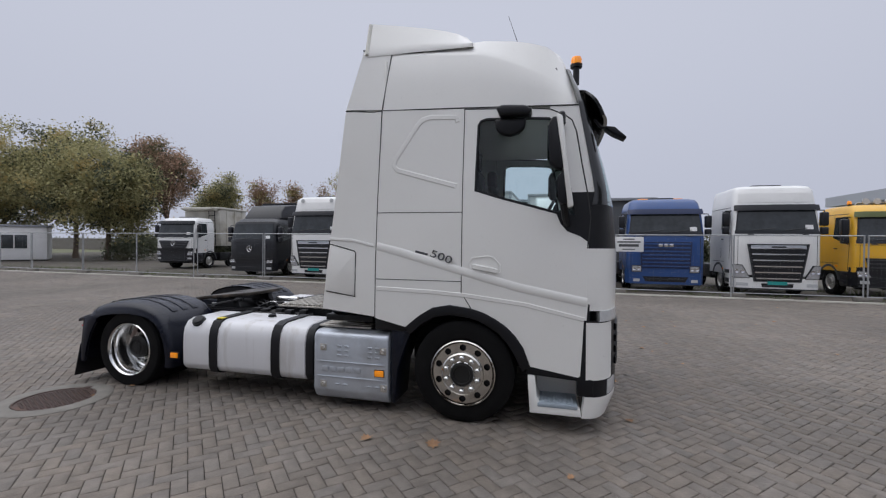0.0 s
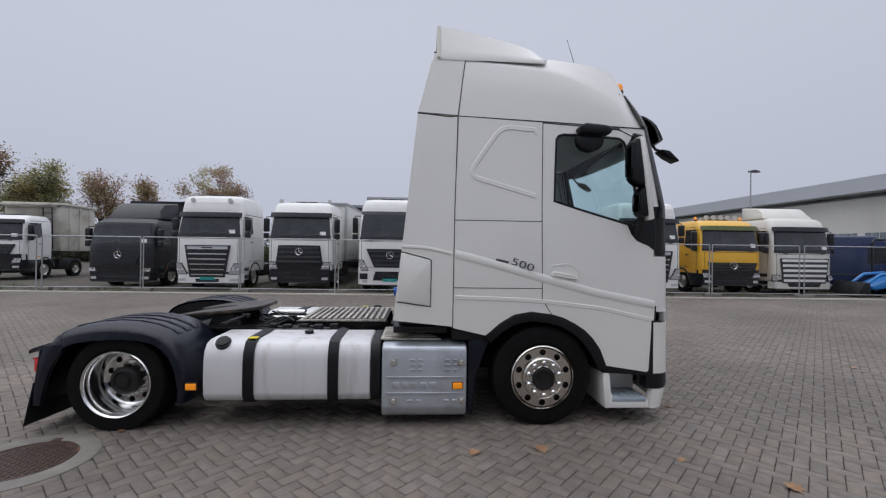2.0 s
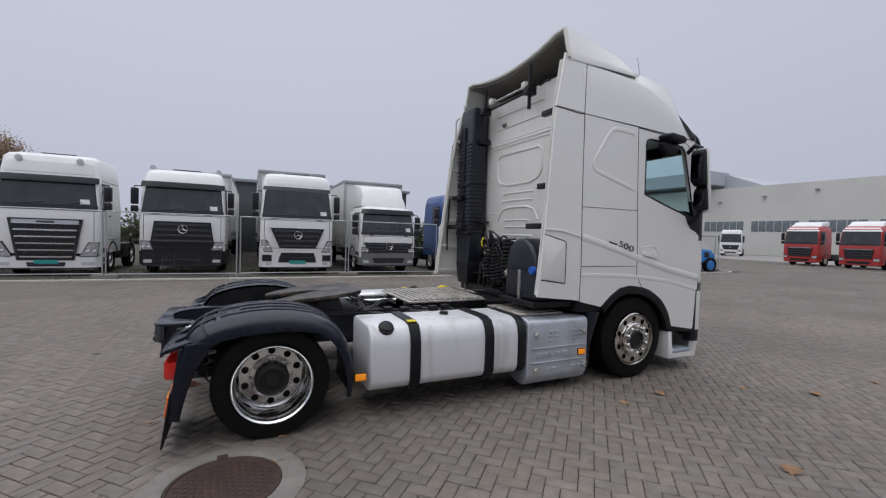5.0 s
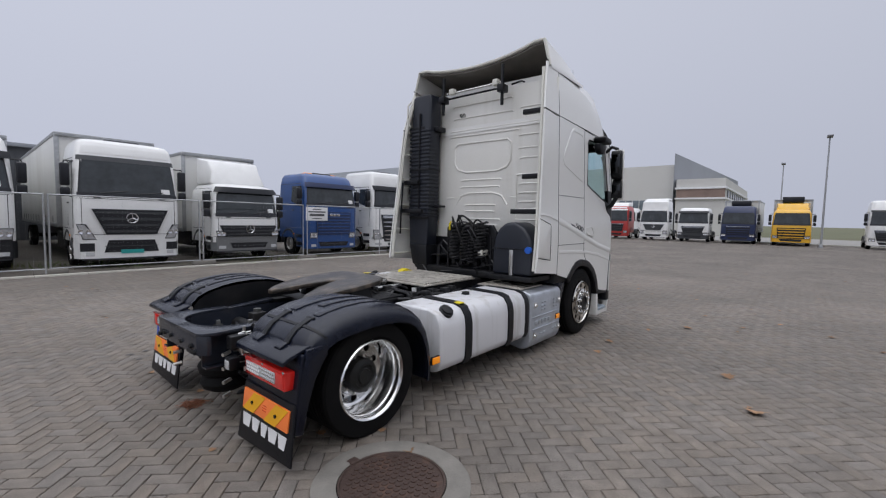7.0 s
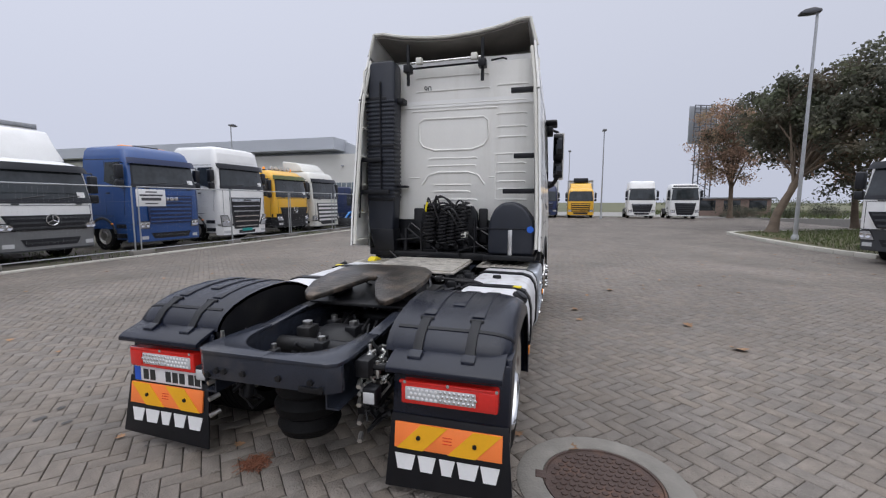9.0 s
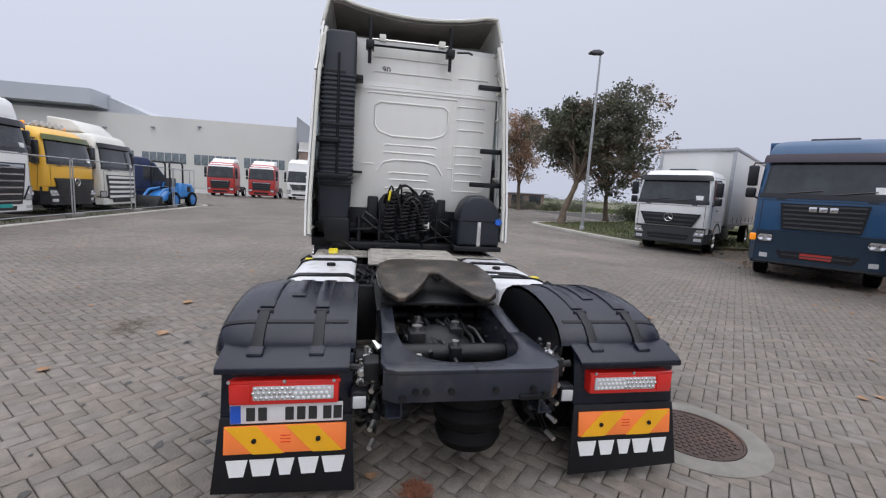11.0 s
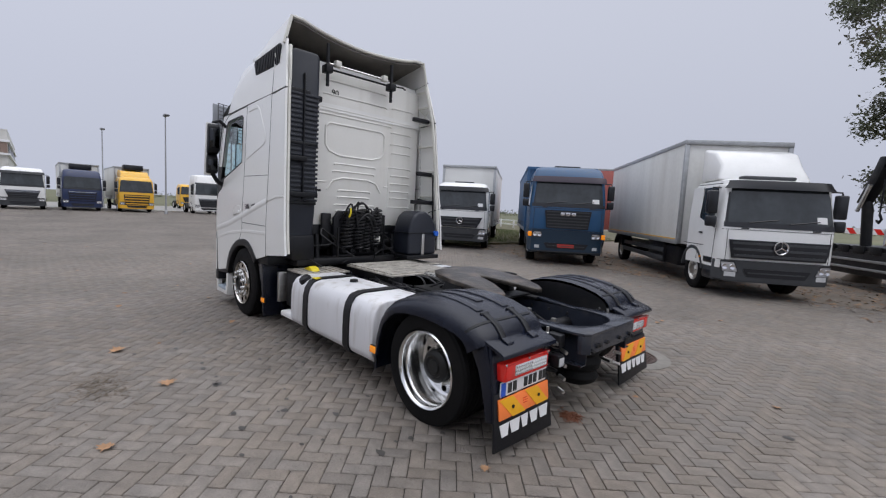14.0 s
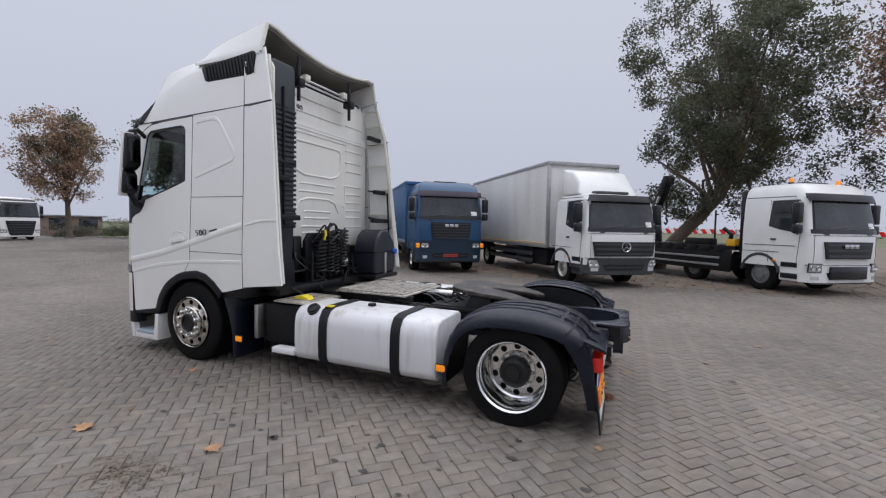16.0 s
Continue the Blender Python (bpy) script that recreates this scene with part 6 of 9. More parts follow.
for sd in (-1, 1):
    def ym(a, b):
        return sorted((sd * a + SHIFT, sd * b + SHIFT))

    rings = []
    for i, p in enumerate(OUT_D):
        f = i / (len(OUT_D) - 1)
        k = 1.0 if f < 0.55 else 1.0 - 0.6 * (f - 0.55) / 0.45
        ring = []
        for y, d in ACROSS:
            q = offset_in([p], d * k)[0]
            ring.append((q[0], sd * y, q[1]))
        rings.append(ring)
    fen = part("rear_mudguard", loft(rings, caps=True), FENDER, truck, "black ribbed plastic rear mudguard", True, 50)
    inside = offset_in(OUT_D[:23], 0.006)
    part("mudguard_inner_wall", prism(inside + [(-3.30, 0.60), (-4.38, 0.60)], *sorted((sd * 0.572, sd * 0.584)), "y", 0.0), CHASSIS, fen)
    part("mudguard_inner_lip", prism(offset_in(OUT_D[:23], 0.004) + offset_in(OUT_D[:23], 0.028)[::-1], *sorted((sd * 0.572, sd * 0.602)), "y", 0.0), FENDER, fen)
    for yy in (0.76, 0.905, 1.05):
        rib = [p for p in OUT_D if (-4.20 if yy != 0.905 else -4.12) < p[0] < -3.36]
        c = offset_in(rib, -0.009)
        part("mudguard_rib", prism(c + offset_in(rib, 0.01)[::-1], *sorted((sd * (yy - 0.038), sd * (yy + 0.038))), "y", 0.006), FENDER, fen)
    seam = []
    for p in ((-4.318, 0.862), (-4.300, 0.872)):
        ring = [(offset_in([p], d - 0.005)[0], y) for y, d in ACROSS[2:8]] + [(offset_in([p], d + 0.01)[0], y) for y, d in ACROSS[7:1:-1]]
        seam.append([(q[0], sd * y, q[1]) for q, y in ring])
    part("mudguard_joint", loft(seam, caps=True), PLASTIC, fen)
    for yy in (0.76, 1.05):
        st = [(-4.235, 0.912), (-4.275, 0.897), (-4.36, 0.852), (-4.405, 0.802), (-4.43, 0.768), (-4.47, 0.750)]
        strap = part("mudguard_strap", prism(st + [(x + 0.014, z - 0.018) for x, z in st[::-1]], *sorted((sd * (yy - 0.027), sd * (yy + 0.027))), "y", 0.005), PLASTIC, fen)
        part("strap_foot", prism([(-4.42, 0.763), (-4.43, 0.782), (-4.478, 0.760), (-4.483, 0.743)], *sorted((sd * (yy - 0.036), sd * (yy + 0.036))), "y", 0.004), FENDER, strap)
        part("strap_head", prism([(-4.225, 0.902), (-4.228, 0.915), (-4.245, 0.911), (-4.25, 0.895)], *sorted((sd * (yy - 0.040), sd * (yy + 0.040))), "y", 0.003), PLASTIC, strap)
    tailp = part("tail_plate", prism([(-4.26, 0.765), (-4.26, 0.785), (-4.38, 0.778), (-4.52, 0.732), (-4.548, 0.715), (-4.552, 0.688), (-4.54, 0.684), (-4.528, 0.70), (-4.38, 0.755)], *sorted((sd * 0.61 + SHIFT / 2, sd * 1.225 + SHIFT / 2)), "y", 0.008), FENDER, truck, "black lamp carrier plate")
    part("side_closing", prism([(-4.25, 0.775), (-4.40, 0.765), (-4.440, 0.62), (-4.470, 0.40), (-4.490, 0.25), (-4.430, 0.235), (-4.415, 0.32), (-4.385, 0.44), (-4.345, 0.56), (-4.285, 0.665), (-4.255, 0.70)], *ym(1.205, 1.240), "y", 0.006), FENDER, tailp)
    part("back_wall", hang(box(-4.49, -4.465, *ym(0.61, 1.235), 0.24, 0.74, 0.006)), FENDER, tailp)
    flap = part("mud_flap", hang(prism([(sd * 0.61 + SHIFT, 0.44), (sd * 1.235 + SHIFT, 0.44), (sd * 1.268 + SHIFT, 0.075), (sd * 0.585 + SHIFT, 0.05)], -4.502, -4.488, "x", 0.005)), PLASTIC, truck, "black rubber mud flap with white marking")
    for yc, bw in ((0.695, 0.115), (0.815, 0.10), (0.925, 0.085), (1.035, 0.115), (1.15, 0.10)):
        part("white_mark", hang(prism([(sd * (yc - bw / 2) + SHIFT, 0.235), (sd * (yc + bw / 2) + SHIFT, 0.235), (sd * (yc + bw / 2 - 0.018) + SHIFT, 0.155), (sd * (yc - bw / 2 + 0.018) + SHIFT, 0.155)], -4.506, -4.5025, "x", 0.0)), SIGN_WHITE, flap)
    brd = part("reflector_board", hang(box(-4.516, -4.503, *ym(0.635, 1.21), 0.27, 0.403, 0.003)), ORANGE_B, truck, "orange and yellow striped warning board")
    for y0 in (0.65, 0.93):
        pts = [(y0, 0.27), (y0 + 0.145, 0.27), (y0 + 0.275, 0.403), (y0 + 0.13, 0.403)]
        part("yellow_stripe", hang(prism([(sd * y + SHIFT, z) for y, z in pts], -4.520, -4.5165, "x", 0.0)), YELLOW_B, brd)
    for k in range(3):
        part("board_print", hang(box(-4.5185, -4.516, *ym(0.900, 0.950), 0.322 + k * 0.016, 0.3245 + k * 0.016, 0.0)), RED_LENS, brd)
    for yy in (0.77, 1.07):
        part("board_bolt", lathe([(0.0, -0.012), (0.012, -0.010), (0.012, 0.0)], 8, "x", (-4.519, sd * yy + SHIFT, 0.335)), CHASSIS, brd)
    lamp = part("tail_lamp", box(-4.525, -4.445, *ym(0.675, 1.185), 0.518, 0.636, 0.012), RED_LENS, truck, "red and clear tail lamp")
    part("lamp_rim", box(-4.529, -4.500, *ym(0.668, 1.19), 0.630, 0.644, 0.004), RED_LENS, lamp)
    part("clear_window", box(-4.531, -4.518, *ym(0.70, 1.075), 0.543, 0.615, 0.006), CLEAR_LENS, lamp, "clear lens with white lamps")
    for i in range(15):
        for z in (0.556, 0.579, 0.602):
            part("lamp_cell", lathe([(0.0, -0.004), (0.006, -0.003), (0.0095, 0.0)], 6, "x", (-4.531, sd * (0.722 + i * 0.0242 + (0.012 if z == 0.579 else 0)) + SHIFT, z)), SIGN_WHITE if i < 7 else STEEL, lamp)
    part("lamp_end", box(-4.531, -4.520, *ym(1.085, 1.175), 0.53, 0.628, 0.006), RED_LENS, lamp)
    for yy in (0.70, 0.93, 1.18):
        part("lamp_bolt", lathe([(0.0, -0.006), (0.009, -0.004), (0.009, 0)], 8, "x", (-4.529, sd * yy + SHIFT, 0.64)), STEEL, lamp)
    part("lamp_stay", tube([(-4.470, sd * 0.42, 0.66), (-4.470, sd * 0.60, 0.68)], 0.02, 8), CHASSIS, truck)
    # small lamp and couplings on a bracket between rail and mudguard
    wl_ = part("work_lamp", box(-4.575, -4.500, *sorted((sd * 0.505, sd * 0.585)), 0.505, 0.595, 0.010), PLASTIC, truck, "small square work lamp")
    part("work_lamp_lens", box(-4.580, -4.570, *sorted((sd * 0.513, sd * 0.577)), 0.513, 0.575, 0.006), CLEAR_LENS, wl_)
    part("coupling_block", box(-4.540, -4.420, *sorted((sd * 0.45, sd * 0.53)), 0.63, 0.73, 0.012), CHASSIS, truck)
    for k in range(4):
        part("coupling_bolt", tube([(-4.580, sd * 0.49, 0.30 + 0.1 * k), (-4.520, sd * 0.47, 0.31 + 0.1 * k)], 0.014, 6), ALLOY_DULL, truck)
rnd = random.Random(21)
for sd in (-1, 1):
    for k in range(14):
        x0 = rnd.uniform(-4.5, -4.25)
        y0 = sd * rnd.uniform(0.44, 0.57)
        z0 = rnd.uniform(0.30, 0.74)
        pts = [(x0 + 0.05 * i * rnd.uniform(-0.3, 1.2), y0 + 0.03 * math.sin(i * 1.7 + k), z0 + 0.05 * math.sin(i * 1.1 + 2 * k) - 0.02 * i) for i in range(6)]
        part("air_line", tube(pts, rnd.choice((0.008, 0.011, 0.014)), 5), HOSE if k % 4 else ALLOY_DULL, truck)
    for k in range(9):
        y0, z0 = sd * rnd.uniform(0.46, 0.56), rnd.uniform(0.52, 0.74)
        part("air_fitting", lathe([(0.0, -0.045), (0.013, -0.045), (0.013, -0.02), (0.021, -0.018), (0.021, 0.004), (0.012, 0.01), (0.012, 0.05), (0, 0.05)], 8, "x" if k % 3 else "z", (rnd.uniform(-4.50, -4.32), y0, z0)), STEEL if k % 2 else ALLOY_DULL, truck)
    for k in range(5):
        part("air_fitting", lathe([(0.0, -0.03), (0.018, -0.03), (0.022, 0.0), (0.014, 0.03), (0, 0.03)], 8, "x", (-4.50 + 0.03 * k, sd * (0.455 + 0.022 * k), 0.70 - 0.075 * k)), ALLOY_DULL if k % 2 else CHASSIS, truck)
plate = part("number_plate", box(-4.500, -4.490, 0.625, 1.155, 0.412, 0.512, 0.004), SIGN_WHITE, truck, "white number plate with blue end")
part("plate_end", box(-4.5035, -4.4995, 1.105, 1.152, 0.417, 0.507, 0.0), PLATE_BLUE, plate)
for y in (1.06, 1.005, 0.88, 0.825, 0.77, 0.70, 0.65):
    part("plate_bar", box(-4.5035, -4.4995, y - 0.02, y + 0.02, 0.428, 0.495, 0.0), SEAM, plate)
# model figures on the sides
for sd in (-1, 1):
    rot = Matrix(((1, 0, 0, 0), (0, 0, -1, 0), (0, 1, 0, 0), (0, 0, 0, 1))) if sd < 0 else Matrix(((-1, 0, 0, 0), (0, 0, 1, 0), (0, 1, 0, 0), (0, 0, 0, 1)))
    lettering("500", 0.15, Matrix.Translation((-0.205, sd * 1.248, 1.507)) @ rot @ Matrix.Rotation(radians(-11 * (1 if sd < 0 else -1)), 4, "Z") @ Matrix(((1.0, 0.16, 0, 0), (0, 0.62, 0, 0), (0, 0, 1, 0), (0, 0, 0, 1))), BADGE_GREY, truck, "model_number")
    side_line("badge_bar", [(-0.455, 1.555), (-0.335, 1.528)], sd, 0.026, BADGE_GREY, truck, 0.004)

# ---- parked vehicles ----
def paint(name, col, dirt=0.3, coat=0.4):
    return surface(name, col, 0.3, 0, 0.06, 1.2, 40, 0.02, coat=coat, stain=tuple(c * 0.7 + 0.012 for c in col), stain_amount=dirt, stain_scale=1.3)


V_WHITE = paint("van_white", (0.80, 0.80, 0.79))
V_CREAM = paint("cab_cream", (0.66, 0.65, 0.60))
V_BLUE = paint("cab_blue", (0.020, 0.072, 0.24))
V_NAVY = paint("cab_navy", (0.016, 0.028, 0.085), 0.2, 0.2)
V_MANBLUE = paint("cab_mid_blue", (0.011, 0.068, 0.165), 0.25, 0.2)
V_SILVER = paint("bumper_silver", (0.17, 0.175, 0.18), 0.3, 0.2)
V_YELLOW = paint("cab_yellow", (0.78, 0.43, 0.03))
V_RED = paint("cab_red", (0.42, 0.035, 0.03))
V_BLACK = paint("cab_black", (0.007, 0.008, 0.012), 0.3, 0.1)
V_TEAL_DARK = paint("bumper_dark_teal", (0.012, 0.032, 0.060), 0.35, 0.1)
V_PLUM = paint("dark_plum", (0.030, 0.016, 0.032))
V_TRACTOR = paint("loader_blue", (0.02, 0.20, 0.55))
V_GREY = surface("grey_trim", (0.042, 0.045, 0.05), 0.5, 0, 0.15, 4, 100, 0.2)
CURTAIN = surface("white_curtain", (0.66, 0.66, 0.64), 0.55, 0, 0.12, 1.0, 8, 0.45, stain=(0.42, 0.40, 0.37), stain_amount=0.42, stain_scale=1.1, streak=True)
BOXWALL = surface("box_wall", (0.68, 0.68, 0.66), 0.45, 0, 0.05, 0.8, 40, 0.05, stain=(0.48, 0.46, 0.42), stain_amount=0.35, stain_scale=0.7, streak=True)
BLUE_BOX = surface("blue_tarp", (0.03, 0.10, 0.22), 0.5, 0, 0.1, 0.8, 10, 0.3)
RED_BOX = surface("red_tarp", (0.42, 0.12, 0.10), 0.5, 0, 0.1, 0.8, 10, 0.3)
BLACK_BOX = surface("black_tarp", (0.012, 0.013, 0.016), 0.5, 0, 0.15, 0.8, 10, 0.3)
LAMP_GLASS = surface("headlight_glass", (0.50, 0.51, 0.53), 0.10, 0.4, 0.25, 14, 60, 0.0, coat=0.5)
CHROME = surface("chrome_trim", (0.7, 0.7, 0.72), 0.15, 1.0, 0.05, 6, 60, 0.0)
TEAL = surface("teal_plate", (0.02, 0.32, 0.30), 0.5, 0, 0.05, 6, 60, 0.0)
GREY_TIP = surface("tipper_body", (0.58, 0.56, 0.50), 0.6, 0, 0.15, 1.5, 40, 0.2, stain=(0.28, 0.24, 0.18), stain_amount=0.6, stain_scale=1.2)


def road_wheel(v, x, y, r=0.47, rim=ALLOY_DULL, name="wheel"):
    sd = 1 if y > 0 else -1
    w = part(name, lathe([(0.27, -0.26), (r - 0.05, -0.28), (r, -0.25), (r, -0.03), (r - 0.05, 0.0), (0.30, -0.01), (0.27, -0.03)], 28, "y"), TYRE, v)
    w.matrix_local = Matrix.Translation((x, y, r - 0.004)) @ (Matrix.Identity(4) if sd > 0 else Matrix.Rotation(math.pi, 4, "Z"))
    part("rim", lathe([(0.275, -0.03), (0.265, -0.07), (0.2, -0.055), (0.13, -0.03), (0.12, 0.0), (0.0, 0.005)], 24, "y"), rim, w)
    bolt = None
    for i in range(8):
        a = 2 * math.pi * i / 8
        m = Matrix.Translation((0.165 * math.cos(a), -0.045, 0.165 * math.sin(a)))
        if bolt is None:
            bolt = part("wheel_nut", lathe([(0.0, 0.03), (0.018, 0.025), (0.02, 0.0)], 6, "y"), STEEL, w)
            bolt.matrix_local = m
        else:
            share(bolt, m, w)
    return w


def lorry(pos, heading, label, col, low=None, W=1.23, top=3.4, wz=(1.75, 2.72), lean=0.16, nose_r=0.30, cab_len=2.1, floor=0.62, bump=(0.30, 0.85), grille=(0.85, 1.45, 0.62, 0.78, 4),
          gcol=None, slat=None, mark="disc", visor=None, upper=None, deflector=0.0, dcol=None, box_=None, mirrors=True, lamps=(0.62, 0.80), lampw=(0.68, 0.92), trail=None, beacons=(), plate_=TEAL, name="lorry",
          far=False, lampq=None, intake=None, side_in=None, gline=None, brow=None, skirt=None, gap=0.35, rim=None, group="", hi_lamps=False, boxy=4.2, wide=0.90):
    """A parked lorry seen mainly from the front. Its own axes: x forward with the bumper at 0, y to its left."""
    v = thing(name, pose(pos[0], pos[1], 0, 0, 0, heading), label, "lorry", group)
    low = low or col
    gcol, slat = gcol or V_BLACK, slat or V_GREY
    z0, z1 = wz
    FX = ((floor, -0.03), (floor + 0.3, 0.0), (z0 - 0.12, -0.01), (z0, -0.035), (z1, -0.035 - lean), (z1 + 0.12, -0.08 - lean), (top - 0.16, -0.14 - lean * 1.2), (top - 0.05, -0.24 - lean * 1.3), (top, -0.42 - lean * 1.3))
    WX = ((floor, W), (z0, W), (z1, W - 0.045), (top - 0.2, W - 0.10), (top - 0.06, W - 0.15), (top, W - 0.30))

    def face(z, s, off=0.0):
        a = min(1.0, abs(s))
        k = max(0.0, 1 - a ** boxy) ** (1 / boxy)
        w = lerp(WX, z)
        return (lerp(FX, z) - nose_r * (1 - k) + off * max(0.25, k), s * (w + off * a * 0.6), z)

    ss = [math.sin(t) for t in np.linspace(-math.pi / 2, math.pi / 2, 19)]
    zs = sorted({floor, floor + 0.3, z0 - 0.12, z0, (z0 + z1) / 2, z1, z1 + 0.12, top - 0.16, top - 0.05, top})
    rings = []
    for z in zs:
        w = lerp(WX, z)
        back = -cab_len + (0.0 if z < top - 0.1 else 0.05)
        rings.append([(back, -w, z)] + [face(z, s) for s in ss] + [(back, w, z)])
    cabp = part("cab", loft(rings), col, v)

    def patch(nm, za, zb, sa, sb, off, thick, mat, parent=v, st=None, nz=2, ns=10, label_="", qt=None):
        """A curved plate on the face; sa..sb at the bottom, st gives the half width at the top."""
        u = list(np.linspace(0, 1, ns + 1))

        def fn(z, q, d):
            f = (z - za) / (zb - za)
            ta, tb = qt or ((sa, sb) if st is None else (-st, st))
            lo, hi = sa + (ta - sa) * f, sb + (tb - sb) * f
            lo, hi = max(-1.0, lo), min(1.0, hi)
            return face(z, lo + (hi - lo) * q, off - d)
        return part(nm, sheet(fn, list(np.linspace(za, zb, nz + 1)), u, thick), mat, parent, label_)

    glass = patch("windscreen", z0 + 0.02, z1, -wide, wide, 0.014, 0.03, DARK_GLASS, nz=4, ns=16, label_="dark reflecting windscreen", st=wide - 0.035)
    patch("wiper_panel", z0 - 0.09, z0 + 0.02, -0.95, 0.95, 0.016, 0.03, V_BLACK, ns=16)
    for wy in (-0.55, 0.15):
        p = [Vector(face(z0 + 0.02, wy + 0.1 * 0, 0.03)), Vector(face(z0 + 0.06, wy + 0.25, 0.035)), Vector(face(z0 + 0.10, wy + 0.5, 0.035))]
        part("wiper", tube(p, 0.012, 5), V_BLACK, glass)
    patch("windscreen_frame", z0 - 0.02, z1 + 0.03, -wide - 0.04, wide + 0.04, 0.006, 0.03, V_BLACK, glass, nz=4, ns=20, st=wide)
    if not far:
        patch("permit_card", z0 + 0.06, z0 + 0.20, 0.62, 0.80, 0.018, 0.003, SIGN_WHITE, glass, ns=2)
    for sd in (-1, 1):
        wx = [(-0.42, z1 - 0.03), (-1.05, z1 - 0.03), (-1.10, z0 + 0.10), (-0.85, z0 + 0.02), (-0.36, z0 - 0.08)]
        bm = bmesh.new()
        ov = [bm.verts.new((x - lean * 0.5, sd * (lerp(WX, z) + 0.008), z)) for x, z in wx]
        iv = [bm.verts.new((x - lean * 0.5, sd * (lerp(WX, z) - 0.03), z)) for x, z in wx]
        bm.faces.new(ov)
        for i in range(5):
            bm.faces.new((ov[i], ov[(i + 1) % 5], iv[(i + 1) % 5], iv[i]))
        part("side_window", bm, DARK_GLASS, v)
        part("door_gap", tube([(-1.16, sd * (W + 0.002), z0 - 0.9), (-1.18, sd * (lerp(WX, z1) + 0.002), z1)], 0.008, 4), V_BLACK, v)
        part("door_handle", box(-1.10, -0.95, *sorted((sd * W, sd * (W + 0.03))), z0 - 0.28, z0 - 0.24, 0.008), V_BLACK, v)
    # bumper, lamps, grille
    bz0, bz1 = bump
    bumper = patch("bumper", bz0, bz1, -1, 1, 0.035, 0.25, low, nz=4, ns=22)
    ia, ib, isb, ist = intake or (bz0 + 0.08, bz0 + 0.26, 0.50, 0.58)
    patch("air_intake", ia, ib, -isb, isb, 0.046, 0.03, V_BLACK, bumper, st=ist)
    patch("intake_bar", (ia + ib) / 2 - 0.012, (ia + ib) / 2 + 0.012, -isb * 0.97, isb * 0.97, 0.056, 0.02, V_GREY, bumper, nz=1)
    if side_in:
        for sd in (-1, 1):
            q = (side_in[2], side_in[3]) if sd > 0 else (-side_in[3], -side_in[2])
            patch("side_intake", side_in[0], side_in[1], q[0], q[1], 0.046, 0.03, V_BLACK, bumper, ns=4)
    patch("panel_gap", bz1 + 0.004, bz1 + 0.014, -0.99, 0.99, 0.02, 0.03, SEAM, bumper, nz=1, ns=20)
    patch("bumper_edge", bz0 - 0.04, bz0 + 0.01, -0.9, 0.9, 0.02, 0.12, V_GREY, bumper, ns=16)
    if plate_:
        patch("number_plate", bz0 + 0.12, bz0 + 0.23, -0.22, 0.22, 0.055, 0.012, plate_, bumper, ns=3)
    for sd in (-1, 1):
        q = lampq or (lampw[0], lampw[1], lampw[0], lampw[1])
        q = q if sd > 0 else (-q[1], -q[0], -q[3], -q[2])
        la, lb = q[0], q[1]
        hl = patch("headlight", lamps[0], lamps[1], q[0], q[1], 0.050, 0.06, LAMP_GLASS, ns=6, label_="clear headlight", qt=q[2:])
        dz_, cs = (lamps[1] - lamps[0]), (q[0] + q[1] + q[2] + q[3]) / 4
        for o in (-0.065, 0.055):
            c_ = Vector(face((lamps[0] + lamps[1]) / 2, cs + o, 0.055))
            part("reflector", lathe([(0.0, -0.01), (0.02, 0.0), (min(0.06, dz_ * 0.40), 0.012), (min(0.065, dz_ * 0.44), 0.004)], 12, "x", c_), CHROME, hl)
        patch("lamp_surround", lamps[0] - 0.02, lamps[1] + 0.02, q[0] - 0.015, q[1] + 0.015, 0.042, 0.05, V_BLACK, hl, ns=6, qt=(q[2] - 0.015, q[3] + 0.015))
        if not far:
            patch("fog_light", bz0 + 0.07, bz0 + 0.17, la + 0.03, lb - 0.03, 0.043, 0.04, CLEAR_LENS, bumper, ns=4)
    if not far:
        patch("panel_seam", z0 - 0.145, z0 - 0.135, -0.97, 0.97, 0.006, 0.02, SEAM, v, nz=1, ns=22)
        for sd in (-1, 1):
            q = sorted((sd * 0.885, sd * 0.893))
            patch("corner_seam", bz1 + 0.02, z0 - 0.14, q[0], q[1], 0.006, 0.02, SEAM, v, nz=3, ns=1)
            q = sorted((sd * 0.55, sd * 0.68))
            patch("grab_recess", z0 - 0.12, z0 - 0.095, q[0], q[1], 0.02, 0.02, V_BLACK, v, nz=1, ns=2)
            for k in range(2):
                z = 0.42 + k * 0.30
                part("step_slot", box(-0.80, -0.36, *sorted((sd * (W - 0.12), sd * (W + 0.004))), z, z + 0.14, 0.015), V_BLACK, v)
            part("side_lamp", box(-1.02, -0.92, *sorted((sd * W, sd * (W + 0.012))), floor + 0.14, floor + 0.18, 0.003), AMBER, v)
            part("door_line", tube([(-0.40, sd * (W + 0.002), z0 - 0.95), (-0.33, sd * (W + 0.002), z0 - 0.1), (-0.42 - lean * 0.5, sd * (lerp(WX, z1) + 0.002), z1)], 0.007, 4), V_BLACK, v)
            part("roof_gutter", tube([(-0.35 - lean, sd * (lerp(WX, z1 + 0.06) + 0.004), z1 + 0.06), (-cab_len + 0.05, sd * (lerp(WX, z1 + 0.08) + 0.004), z1 + 0.08)], 0.009, 4), V_GREY, v)
            part("arch_top", box(-1.95, -0.86, *sorted((sd * W, sd * (W + 0.006))), 1.10, 1.115, 0.0), SEAM, v)
    ga, gb, gs, gt, gn = grille
